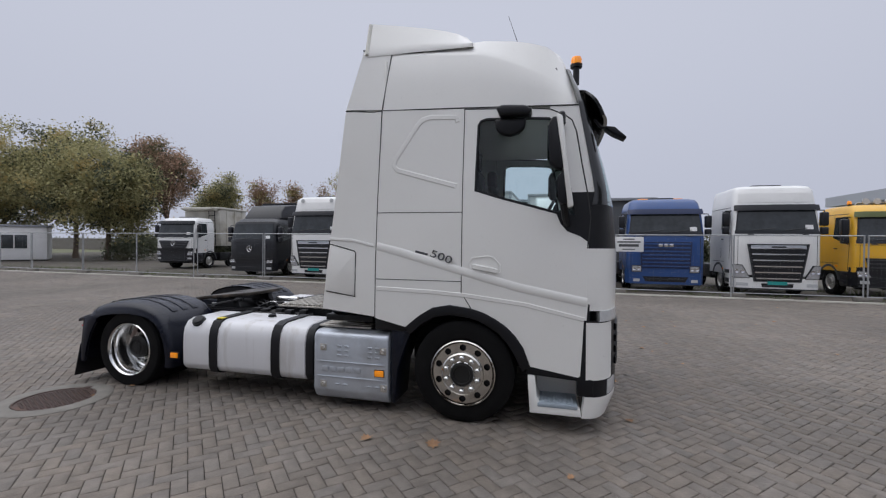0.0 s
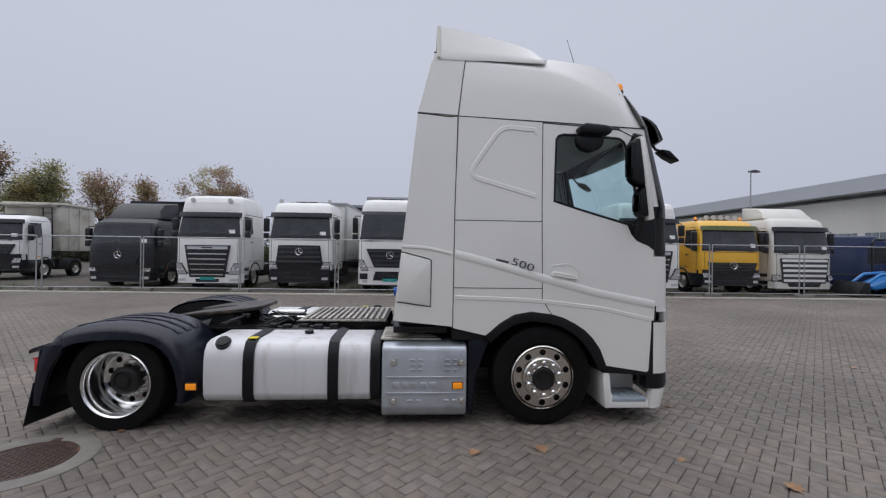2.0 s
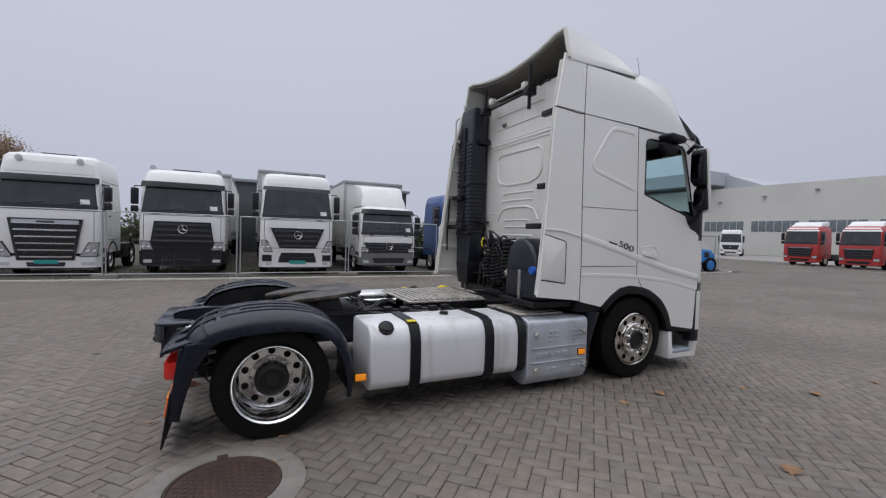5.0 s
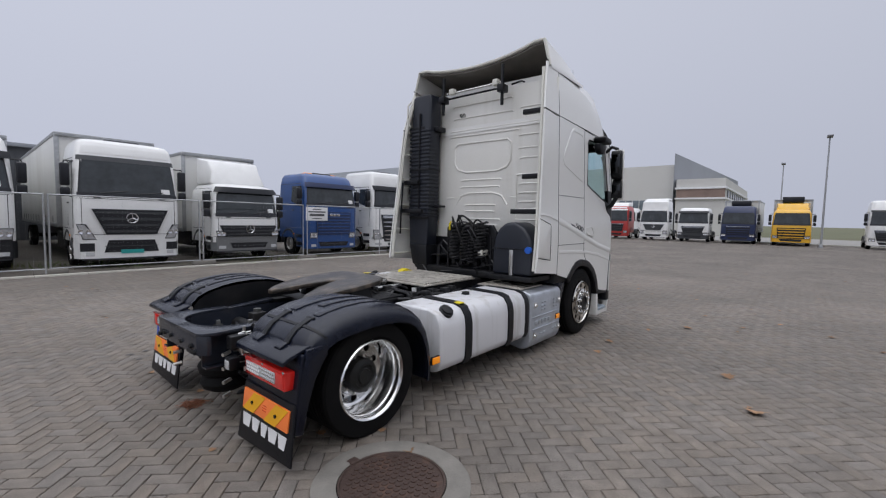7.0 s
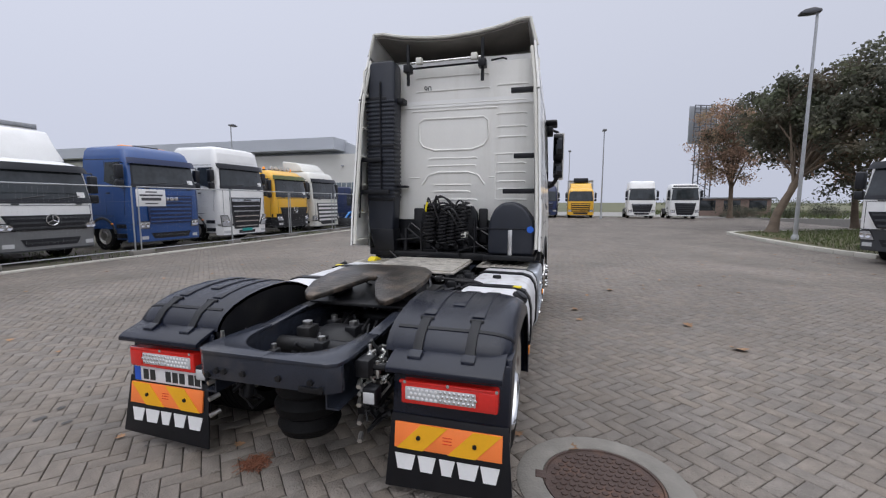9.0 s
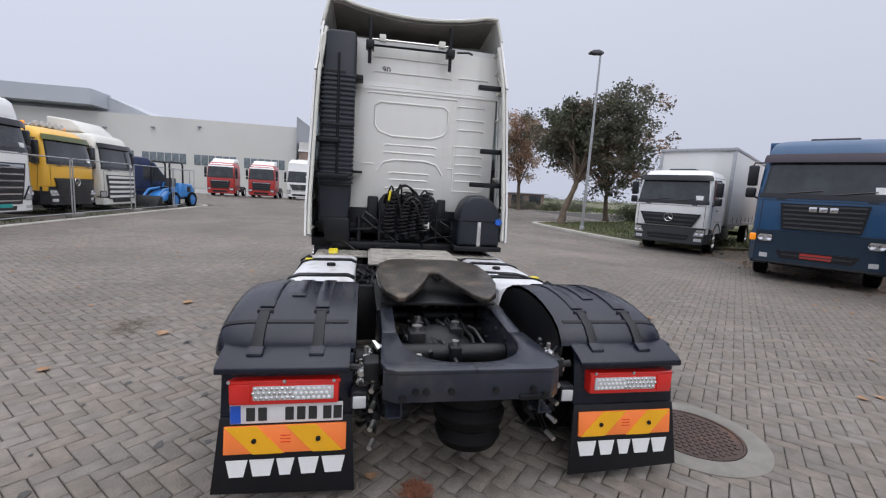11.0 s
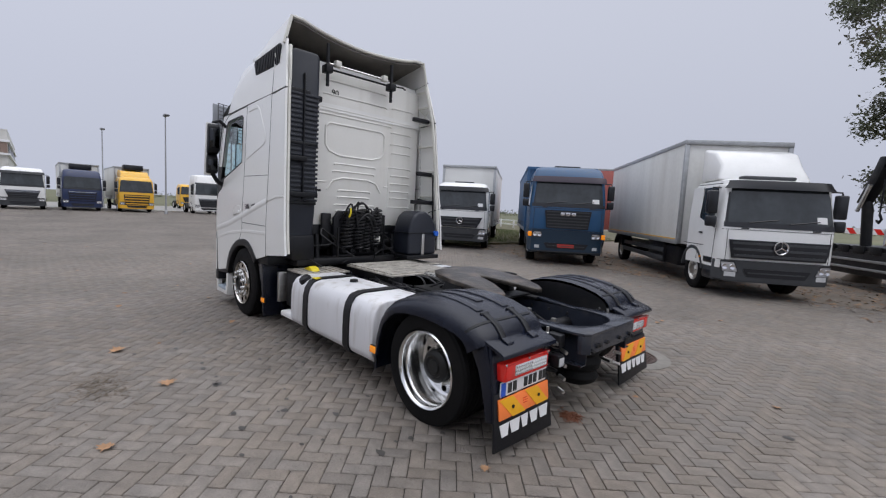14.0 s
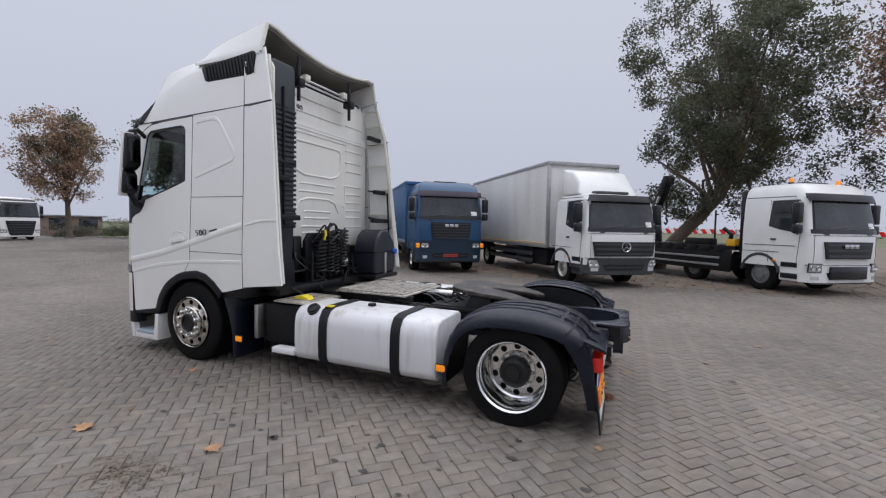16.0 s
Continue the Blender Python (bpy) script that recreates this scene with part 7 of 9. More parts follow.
    gr = patch("grille", ga, gb, -gs, gs, 0.052, 0.09, gcol, st=gt, nz=3, ns=16)
    if gline:
        patch("grille_frame", ga - 0.025, gb + 0.02, -gs - 0.03, gs + 0.03, 0.046, 0.09, gline, gr, st=gt + 0.03, nz=3, ns=16)
    for i in range(gn):
        za = ga + (gb - ga) * (i + 0.30) / gn
        zb = za + (gb - ga) / gn * (0.38 if slat not in (CHROME, V_WHITE) else 0.22 if slat is CHROME else 0.5)
        f = (za - ga) / (gb - ga)
        wd = (gs + (gt - gs) * f) * 0.94
        patch("grille_slat", za, zb, -wd, wd, 0.066, 0.04, slat, gr, nz=1, ns=12)
    cx = face((ga + gb) / 2, 0, 0.062)
    mz = ga + (gb - ga) * 0.66
    if mark == "disc":
        part("badge", lathe([(0.115, 0.0), (0.13, 0.014), (0.145, 0.014), (0.15, 0.0)], 24, "x", (cx[0] + 0.02, 0, mz)), CHROME, gr, "round chrome badge")
        for a in (90, 210, 330):
            part("badge_spoke", tube([(cx[0] + 0.03, 0, mz), (cx[0] + 0.03, 0.125 * math.cos(radians(a)), mz + 0.125 * math.sin(radians(a)))], 0.014, 5), CHROME, gr)
    elif mark == "bars":
        for i in range(3):
            part("badge_bar", box(cx[0], cx[0] + 0.035, -0.24 + i * 0.17, -0.10 + i * 0.17, gb - 0.17, gb - 0.06, 0.012), CHROME, gr)
    elif mark == "strip":
        patch("badge_strip", gb - 0.13, gb - 0.02, -gt * 0.92, gt * 0.92, 0.062, 0.03, ALU, gr, ns=12)
        part("badge_mark", box(cx[0] + 0.005, cx[0] + 0.03, -0.20, 0.20, gb - 0.105, gb - 0.05, 0.008), V_GREY, gr)
    if visor:
        patch("sun_visor", z1 - 0.07, z1 + 0.11, -0.95, 0.95, 0.13, 0.04, visor, ns=16)
    if brow:
        patch("roof_brow", z1, z1 + 0.13, -0.96, 0.96, 0.02, 0.05, brow, ns=16)
    if upper:
        patch("upper_panel", z1 + 0.20, top - 0.12, -0.90, 0.90, 0.012, 0.03, upper, ns=16)
    if skirt:
        patch("lower_panel", bz1, ga, -1, 1, 0.012, 0.03, skirt, ns=20)
    if hi_lamps:
        for sd in (-1, 1):
            p = face(top - 0.20, sd * 0.62, 0.02) if top > 3.6 else (-0.62 - lean, sd * (W - 0.26), top + 0.06)
            lm = part("roof_lamp", lathe([(0.0, -0.06), (0.06, -0.05), (0.085, 0.0), (0.09, 0.03), (0.0, 0.04)], 18, "x", p), CLEAR_LENS, v, "round roof lamp")
    for y in beacons:
        b = part("beacon_base", lathe([(0.0, 0), (0.07, 0), (0.07, 0.04), (0, 0.04)], 14, "z", (-0.9, y, top - 0.005)), V_BLACK, v)
        part("beacon_dome", lathe([(0.06, 0.035), (0.06, 0.12), (0.04, 0.15), (0, 0.155)], 14, "z", (-0.9, y, top)), AMBER, b, "amber beacon")
    if not far and not deflector:
        part("roof_hatch", box(-1.35, -0.85, -0.42, 0.42, top - 0.01, top + 0.07, 0.025), V_GREY, v, "dark roof hatch")
    if mirrors:
        for sd in (-1, 1):
            y0, y1 = sorted((sd * (W + 0.05), sd * (W + 0.25)))
            mh = part("mirror", box(-0.40, -0.22, y0, y1, z0 + 0.18, z1 - 0.12, 0.04, 3), V_BLACK, v, "black door mirror")
            part("mirror_lower", box(-0.38, -0.22, y0, y1, z0 - 0.10, z0 + 0.14, 0.04, 3), V_BLACK, mh)
            part("mirror_arm", tube([(-0.42, sd * (W - 0.06), z1 - 0.05), (-0.32, sd * (W + 0.15), z1 - 0.06), (-0.32, sd * (W + 0.2), z1 - 0.2)], 0.02, 6), V_BLACK, mh)
            part("mirror_arm", tube([(-0.42, sd * (W - 0.02), z0 - 0.12), (-0.32, sd * (W + 0.18), z0 - 0.03)], 0.02, 6), V_BLACK, mh)
    # wheels, arches and frame
    length = (box_[0] + cab_len + gap) if box_ else cab_len + 3.4
    for sd in (-1, 1):
        y = sd * (W - 0.03)
        road_wheel(v, -1.40, y, 0.47, rim or ALLOY_DULL)
        arc = [(-1.40 + 0.60 * math.cos(a), 0.47 + 0.60 * math.sin(a)) for a in np.linspace(radians(8), radians(172), 12)]
        arc2 = [(-1.40 + 0.52 * math.cos(a), 0.47 + 0.52 * math.sin(a)) for a in np.linspace(radians(172), radians(8), 12)]
        part("wheel_arch", prism(arc + arc2, *sorted((sd * 0.8, sd * (W + 0.012))), "y", 0.01), V_GREY, v)
        road_wheel(v, -length + 1.6, y, 0.47, rim or ALLOY_DULL)
        part("step_box", box(-0.85, -0.28, *sorted((sd * 0.85, sd * (W - 0.02))), 0.36, floor + 0.05, 0.03), low, v)
        part("chassis_rail", box(-length + 0.3, -0.3, *sorted((sd * 0.35, sd * 0.43)), 0.60, 0.86, 0.01), CHASSIS, v)
        part("side_tank", box(-3.9, -2.4, *sorted((sd * 0.6, sd * (W - 0.06))), 0.42, 0.95, 0.05), CHASSIS, v)
    part("under_cab", box(-2.0, -0.2, -0.8, 0.8, 0.35, floor + 0.1, 0.05), CHASSIS, v)
    part("rear_axle", tube([(-length + 1.6, -1.0, 0.47), (-length + 1.6, 1.0, 0.47)], 0.1, 10), CHASSIS, v)
    if deflector:
        dz = top + deflector
        dc = dcol or col
        prof = [(-0.62 - lean, top - 0.02), (-0.80 - lean, top + deflector * 0.45), (-1.25, top + deflector * 0.85), (-cab_len + 0.05, dz), (-cab_len + 0.05, top - 0.02)]
        bm = prism(prof, -(W - 0.16), W - 0.16, "y", 0.07, 3)
        for q in bm.verts:
            if q.co.z > top + 0.1 or q.co.x < -cab_len + 0.3:
                f = min(1.0, max(0.0, (-0.8 - q.co.x) / max(0.3, cab_len - 0.9)))
                q.co.y *= 0.86 + 0.14 * f * (1.06 if box_ else 1.0)
        part("roof_deflector", bm, dc, v)
    if box_:
        bl, bz0_, bh, bmat, bw = box_
        x1 = -cab_len - gap
        edge_m = bmat if bmat in (BLUE_BOX, BLACK_BOX) else GALV
        bx = part("cargo_body", box(x1 - bl, x1, -bw, bw, bz0_, bh, 0.02), bmat, v)
        for sd in (-1, 1):
            part("roof_rail", box(x1 - bl, x1 + 0.02, *sorted((sd * (bw - 0.03), sd * (bw + 0.02))), bh - 0.09, bh + 0.02, 0.01), edge_m, bx)
            part("corner_post", box(x1 - 0.05, x1 + 0.03, *sorted((sd * (bw - 0.10), sd * (bw + 0.015))), bz0_, bh, 0.015), edge_m, bx)
            part("floor_rail", box(x1 - bl, x1, *sorted((sd * (bw - 0.03), sd * (bw + 0.015))), bz0_ - 0.02, bz0_ + 0.10, 0.008), GALV, bx)
            for k in range(1, int(bl / 0.9) if bmat is not CURTAIN else 1):
                xx = x1 - k * 0.9
                part("strap_buckle", box(xx - 0.02, xx + 0.02, *sorted((sd * bw, sd * (bw + 0.012))), bz0_ + 0.02, bz0_ + 0.32, 0.004), V_GREY, bx)
        part("front_cap", box(x1 - 0.02, x1 + 0.06, -bw, bw, bh - 0.10, bh + 0.02, 0.01), edge_m, bx)
    return v


# the row behind the fence, noses towards the yard
ROW = -91.4
daf_g = dict(grille=(0.52, 1.70, 0.50, 0.66, 6), slat=CHROME, mark="strip", lamps=(0.62, 1.02), lampq=(0.62, 0.93, 0.80, 0.965), bump=(0.28, 0.62), intake=(0.32, 0.44, 0.34, 0.36), gline=V_GREY)
mb_g = dict(grille=(0.98, 1.48, 0.52, 0.70, 3), mark="disc", lampq=(0.66, 0.90, 0.74, 0.93))
w1 = lorry((-21.0, 20.0), -85, "white tipper lorry with black bumper behind the fence", V_WHITE, V_BLACK, top=3.02, wz=(1.95, 2.70), **{**mb_g, "grille": (1.22, 1.66, 0.60, 0.78, 3)}, skirt=V_BLACK, floor=0.95, bump=(0.52, 1.20), lamps=(0.82, 1.04), name="tipper_truck", plate_=None, visor=V_BLACK, cab_len=1.75)
tip = part("tipper_body", prism([(-2.40, 1.35), (-2.25, 3.5), (-2.5, 3.72), (-4.9, 3.72), (-5.1, 1.35)], -1.22, 1.22, "y", 0.03), GREY_TIP, w1)
for k in range(3):
    part("tipper_rib", box(-3.0 - k * 0.75, -2.9 - k * 0.75, -1.28, 1.28, 1.4, 3.65, 0.02), GREY_TIP, tip)
part("tipper_brim", box(-5.0, -2.2, -1.30, 1.30, 3.66, 3.78, 0.02), GREY_TIP, tip)
part("tipper_canopy", prism([(-2.25, 3.5), (-1.75, 3.62), (-1.75, 3.70), (-2.4, 3.74)], -1.1, 1.1, "y", 0.01), GREY_TIP, tip)
for y in (0.55, 0.95):
    part("ladder_rail", tube([(-2.25, y, 1.4), (-2.15, y, 3.6)], 0.025, 6), V_BLACK, tip)
for k in range(6):
    part("ladder_rung", tube([(-2.24 + 0.015 * k, 0.55, 1.6 + k * 0.33), (-2.24 + 0.015 * k, 0.95, 1.6 + k * 0.33)], 0.02, 6), V_BLACK, tip)
lorry((-13.4, 16.9), ROW, "black lorry cab with wind deflector and black box body", V_BLACK, V_BLACK, top=2.75, wz=(1.72, 2.45), **mb_g, deflector=0.75, box_=(6.5, 0.95, 3.62, BLACK_BOX, 1.25), lamps=(0.66, 0.80), slat=V_BLACK, plate_=None)
lorry((-9.9, 16.5), ROW, "white high-roof lorry cab with black slatted grille", V_WHITE, top=3.66, wz=(2.12, 2.87), visor=V_BLACK, brow=V_BLACK, upper=V_WHITE, hi_lamps=True, **daf_g, lean=0.12, cab_len=2.3, floor=0.7)
lorry((-6.5, 16.6), ROW, "white lorry with black bumper and white trailer", V_WHITE, V_BLACK, top=3.48, wz=(2.10, 2.93), **{**mb_g, "grille": (1.05, 1.76, 0.72, 0.64, 4)}, skirt=V_BLACK, visor=V_BLACK, hi_lamps=True, floor=0.8, bump=(0.35, 1.02), box_=(11.5, 1.1, 3.72, BOXWALL, 1.27), gap=0.7, plate_=None, lamps=(0.84, 1.10))
lorry((-2.97, 16.1), ROW, "white lorry with star-shaped chrome badge and white box trailer", V_WHITE, top=3.60, wz=(2.08, 2.98), grille=(0.96, 1.66, 0.48, 0.72, 4), lamps=(0.84, 1.22), bump=(0.30, 0.95), lampq=(0.66, 0.86, 0.84, 0.955), intake=(0.46, 0.80, 0.52, 0.44), side_in=(0.50, 0.72, 0.68, 0.92), upper=V_WHITE, brow=V_GREY, box_=(11.0, 1.1, 3.95, BOXWALL, 1.28), gap=0.6, floor=0.75)
lorry((0.33, 15.9), ROW, "white light lorry with box body and grey bumper", V_WHITE, V_SILVER, W=1.10, top=2.62, wz=(1.60, 2.38), **{**mb_g, "grille": (0.86, 1.22, 0.72, 0.86, 3)}, box_=(6.2, 0.95, 3.75, BOXWALL, 1.27), bump=(0.38, 0.84), lamps=(0.86, 1.02), lampw=(0.74, 0.95), floor=0.66, deflector=0.95, dcol=V_WHITE, visor=V_BLACK, plate_=None)
m7 = lorry((3.92, 16.1), ROW, "blue lorry cab with orange beacon bar on its roof", V_BLUE, top=3.30, wz=(2.08, 2.80), grille=(0.86, 1.76, 0.62, 0.66, 7), slat=V_BLUE, gcol=V_NAVY, mark="bars", visor=V_NAVY, lamps=(0.72, 0.92), lampw=(0.62, 0.84), floor=0.7, plate_=None)
part("beacon_bar", box(-1.2, -0.95, -0.75, 0.75, 3.28, 3.36, 0.03), AMBER, m7, "orange beacon bar")
lorry((7.15, 15.85), ROW, "white high-roof lorry cab with black grille and sun visor", V_WHITE, top=3.66, wz=(2.14, 2.88), visor=V_BLACK, brow=V_BLACK, upper=V_WHITE, **daf_g, lean=0.12, cab_len=2.3, floor=0.7)
y9 = lorry((10.58, 16.0), ROW, "yellow construction lorry with black bumper and roof beacons", V_YELLOW, V_BLACK, top=3.02, wz=(1.85, 2.66), **{**mb_g, "grille": (0.95, 1.30, 0.72, 0.80, 3)}, visor=surface("green_tint", (0.10, 0.12, 0.04), 0.3), skirt=V_BLACK, beacons=(-0.95, 0.95), floor=0.85, bump=(0.42, 1.0), lamps=(0.70, 0.88), plate_=None)
for k in range(5):
    part("roof_spot_lamp", lathe([(0.0, -0.05), (0.07, -0.04), (0.10, 0.0), (0.10, 0.03), (0, 0.035)], 16, "x", (-0.75, -0.6 + 0.3 * k, 3.14)), CLEAR_LENS, y9)
part("lamp_bar", tube([(-0.8, -0.85, 3.03), (-0.8, -0.8, 3.10), (-0.8, 0.8, 3.10), (-0.8, 0.85, 3.03)], 0.02, 6), GALV, y9)
lorry((13.6, 16.0), ROW, "cream-white lorry cab with wide white slatted grille", V_CREAM, top=3.15, wz=(1.80, 2.66), grille=(0.50, 1.50, 0.72, 0.80, 5), gcol=V_GREY, slat=V_WHITE, mark="none", visor=V_BLACK, deflector=0.55, bump=(0.28, 0.55), lamps=(0.60, 0.82), lampw=(0.82, 0.97), plate_=None)

# lorries along the far side of the yard, noses towards the yard
FAR = 180
for (x, y, text, kw) in (
        (36.8, 19.2, "red lorry cab with white roof", dict(col=V_RED, top=3.22, wz=(1.85, 2.80), upper=V_WHITE, brow=V_WHITE, deflector=0.42, dcol=V_WHITE, grille=(0.75, 1.5, 0.6, 0.7, 4), mark="strip")),
        (36.8, 15.5, "red lorry cab with white roof", dict(col=V_RED, top=3.22, wz=(1.85, 2.80), upper=V_WHITE, brow=V_WHITE, deflector=0.42, dcol=V_WHITE, grille=(0.75, 1.5, 0.6, 0.7, 4), mark="strip")),
        (37.0, 12.0, "white high-roof lorry with silver grille", dict(col=V_WHITE, top=3.75, wz=(1.8, 2.75), grille=(0.95, 1.5, 0.5, 0.74, 3), gcol=V_GREY, lamps=(0.6, 0.92), deflector=0.25)),
        (37.0, 8.75, "white lorry cab with grey bumper", dict(col=V_WHITE, low=V_GREY, top=3.05, wz=(1.75, 2.65), grille=(0.85, 1.4, 0.6, 0.75, 4), mark="strip", visor=V_GREY)),
        (37.0, 5.4, "dark blue lorry with cooling unit", dict(col=V_NAVY, top=3.2, wz=(1.75, 2.6), grille=(0.75, 1.5, 0.62, 0.7, 4), mark="strip", box_=(7.0, 1.0, 3.75, BOXWALL, 1.25), slat=V_NAVY)),
        (37.0, 1.9, "yellow lorry with black cooling unit", dict(col=V_YELLOW, top=2.95, wz=(1.75, 2.6), deflector=0.55, grille=(0.6, 1.45, 0.66, 0.72, 4), gcol=V_BLACK, slat=V_YELLOW, mark="none", box_=(7.0, 1.0, 3.8, BOXWALL, 1.25))),
        (37.2, -3.7, "white high-roof lorry cab with black grille", dict(col=V_WHITE, top=3.6, wz=(1.85, 2.75), brow=V_BLACK, grille=(0.62, 1.42, 0.60, 0.74, 5), mark="strip")),
        (37.2, -7.4, "white lorry cab with dark grille and roof", dict(col=V_WHITE, top=3.3, wz=(1.85, 2.8), brow=V_BLACK, upper=V_BLACK, grille=(0.55, 1.5, 0.58, 0.72, 5), mark="none")),
):
    kw = dict(kw)
    c = kw.pop("col")
    lv = lorry((x, y), FAR, text + ", parked across the yard", c, far=True, group="lorries on the far side", plate_=None, **kw)
    if "cooling" in text:
        part("cooling_unit", box(-2.5, -1.6, -0.7, 0.7, kw["top"] + kw.get("deflector", 0) + 0.05, kw["top"] + kw.get("deflector", 0) + 0.50, 0.06), V_BLACK, lv, "black cooling unit")
lv = lorry((53.0, -6.0), FAR, "yellow construction lorry standing behind the white one", V_YELLOW, far=True, top=3.0, wz=(1.85, 2.66), group="lorries on the far side", plate_=None)

lorry((54.5, 35.0), 205, "white lorry cab standing in front of the industrial hall", V_WHITE, far=True, top=3.5, wz=(1.9, 2.8), brow=V_BLACK, upper=V_WHITE, plate_=None)
lorry((45.5, 17.2), 180, "white lorry cab parked behind the red ones", V_WHITE, far=True, top=3.3, wz=(1.9, 2.8), plate_=None)

# the slanting row of lorries beside the trees
lorry((5.5, -4.6), 126, "white lorry with box body and dark bumper, by the kerb", V_WHITE, V_GREY, W=1.16, top=2.80, wz=(1.74, 2.50), **{**mb_g, "grille": (0.92, 1.34, 0.62, 0.80, 3)}, visor=V_BLACK, box_=(7.0, 0.95, 3.72, BOXWALL, 1.25), bump=(0.38, 0.88), lamps=(0.62, 0.84), floor=0.7, plate_=None)
s2 = lorry((0.25, -4.15), 128, "blue lorry with sun visor and blue tarpaulin body", V_MANBLUE, V_TEAL_DARK, W=1.2, top=3.22, wz=(1.98, 2.76), grille=(1.20, 1.78, 0.54, 0.60, 6), slat=V_GREY, gcol=V_BLACK, mark="bars", visor=V_PLUM, brow=V_PLUM, wide=0.88, box_=(7.5, 1.0, 3.36, BLUE_BOX, 1.25), bump=(0.46, 1.14), lamps=(0.90, 1.06), lampw=(0.66, 0.84), floor=0.8, plate_=V_RED, gap=0.1)
for sd in (-1, 1):
    part("corner_indicator", box(-0.16, 0.0, *sorted((sd * 1.10, sd * 1.22)), 0.90, 1.06, 0.02), AMBER, s2, "amber indicator")
s3 = lorry((-5.35, -3.2), 128, "white light lorry with grey bumper and white curtain-sided body", V_WHITE, V_GREY, W=1.14, top=2.66, wz=(1.66, 2.48), **{**mb_g, "grille": (0.90, 1.30, 0.80, 0.86, 3)}, visor=V_BLACK, deflector=0.80, dcol=V_WHITE, box_=(7.4, 1.04, 3.74, CURTAIN, 1.27), bump=(0.42, 0.84), lamps=(0.60, 0.80), lampw=(0.66, 0.94), floor=0.66, cab_len=1.75, plate_=None)
part("yellow_line", box(-9.4, -2.2, -1.275, -1.262, 1.12, 1.17, 0.0), V_YELLOW, s3)
part("roof_hatch", box(-0.95, -0.6, -0.55, 0.55, 2.66, 2.74, 0.03), V_GREY, s3)
for sd in (-1, 1):
    part("side_guard", box(-7.2, -3.2, *sorted((sd * 1.16, sd * 1.20)), 0.46, 0.60, 0.012), V_GREY, s3)
    part("side_guard", box(-7.2, -3.2, *sorted((sd * 1.16, sd * 1.20)), 0.70, 0.84, 0.012), V_GREY, s3)
    part("tool_locker", box(-4.6, -3.3, *sorted((sd * 0.7, sd * 1.15)), 0.42, 1.0, 0.02), CHASSIS, s3)
    part("rear_guard", prism([(-8.25 + 0.62 * math.cos(a), 0.47 + 0.58 * math.sin(a)) for a in np.linspace(0.2, 2.9, 10)] + [(-8.25 + 0.58 * math.cos(a), 0.47 + 0.54 * math.sin(a)) for a in np.linspace(2.9, 0.2, 10)], *sorted((sd * 0.75, sd * 1.16)), "y", 0.0), V_BLACK, s3)
s4 = lorry((-10.7, -4.75), 127, "white hook-loader cab with amber beacons, carrying a flat bed", V_WHITE, V_WHITE, W=1.2, top=2.98, wz=(1.72, 2.55), grille=(0.98, 1.42, 0.62, 0.68, 3), mark="bars", visor=V_BLACK, brow=V_BLACK, beacons=(-0.85, 0.85), wide=0.87, bump=(0.36, 0.80), lamps=(0.64, 0.84), lampw=(0.72, 0.95), floor=0.72, cab_len=1.95, rim=V_SILVER, plate_=None)
part("flat_bed", box(-7.6, -2.2, -1.2, 1.2, 1.08, 1.20, 0.02), CHASSIS, s4, "dark steel flat bed")
for k in range(9):
    part("bed_edge", box(-2.9 - k * 0.55, -2.5 - k * 0.55, -1.24, -1.2, 1.0, 1.22, 0.01), CHASSIS, s4)
part("bed_side", box(-7.6, -2.3, -1.225, -1.17, 0.40, 1.08, 0.02), CHASSIS, s4)
for z in (0.55, 0.78):
    part("side_guard", box(-6.6, -2.7, -1.25, -1.222, z, z + 0.07, 0.01), GALV, s4)
part("crane_post", tube([(-6.1, -0.6, 1.2), (-6.15, -0.65, 2.3), (-6.2, -0.7, 2.55)], 0.13, 10), CHASSIS, s4)
part("crane_boom", prism([(-6.35, 2.45), (-6.12, 2.42), (-5.72, 3.02), (-5.52, 3.5), (-5.55, 3.72), (-5.72, 3.74), (-5.82, 3.5), (-6.0, 3.12)], -0.85, -0.55, "y", 0.04), CHASSIS, s4, "folded dark crane boom")
part("crane_head", box(-5.66, -5.38, -0.80, -0.60, 3.38, 3.66, 0.05), CHASSIS, s4)
part("crane_ram", tube([(-6.1, -0.95, 2.2), (-5.75, -0.95, 2.95)], 0.05, 8), STEEL, s4)
part("crane_cable", tube([(-5.62, -0.7, 3.1), (-5.64, -0.7, 2.1)], 0.022, 6), CHASSIS, s4)
part("crane_hook", tube([(-5.64, -0.7, 2.12), (-5.56, -0.7, 1.98), (-5.64, -0.7, 1.88), (-5.72, -0.7, 1.95)], 0.035, 6), CHASSIS, s4)
part("hook_arm", tube([(-3.2, -0.3, 1.2), (-3.15, -0.3, 1.55), (-3.4, -0.35, 1.75)], 0.07, 8), CHASSIS, s4)
part("chain", tube([(-3.41, -0.7, 2.35), (-3.41, -0.7, 1.4)], 0.03, 6), CHASSIS, s4)
part("tool_box", box(-4.2, -3.2, -1.15, -0.8, 1.2, 1.42, 0.03), CHASSIS, s4)
part("lower_grille", prism([(0.0, 0.45), (0.07, 0.45), (0.07, 0.78), (0.0, 0.78)], -0.62, 0.62, "y", 0.01), V_BLACK, s4)
part("side_band", box(-1.9, -0.45, -1.206, -1.196, 1.28, 1.30, 0.0), V_GREY, s4)
part("air_intake_stack", box(-2.12, -1.98, -1.15, -0.75, 1.0, 2.85, 0.04), V_BLACK, s4)
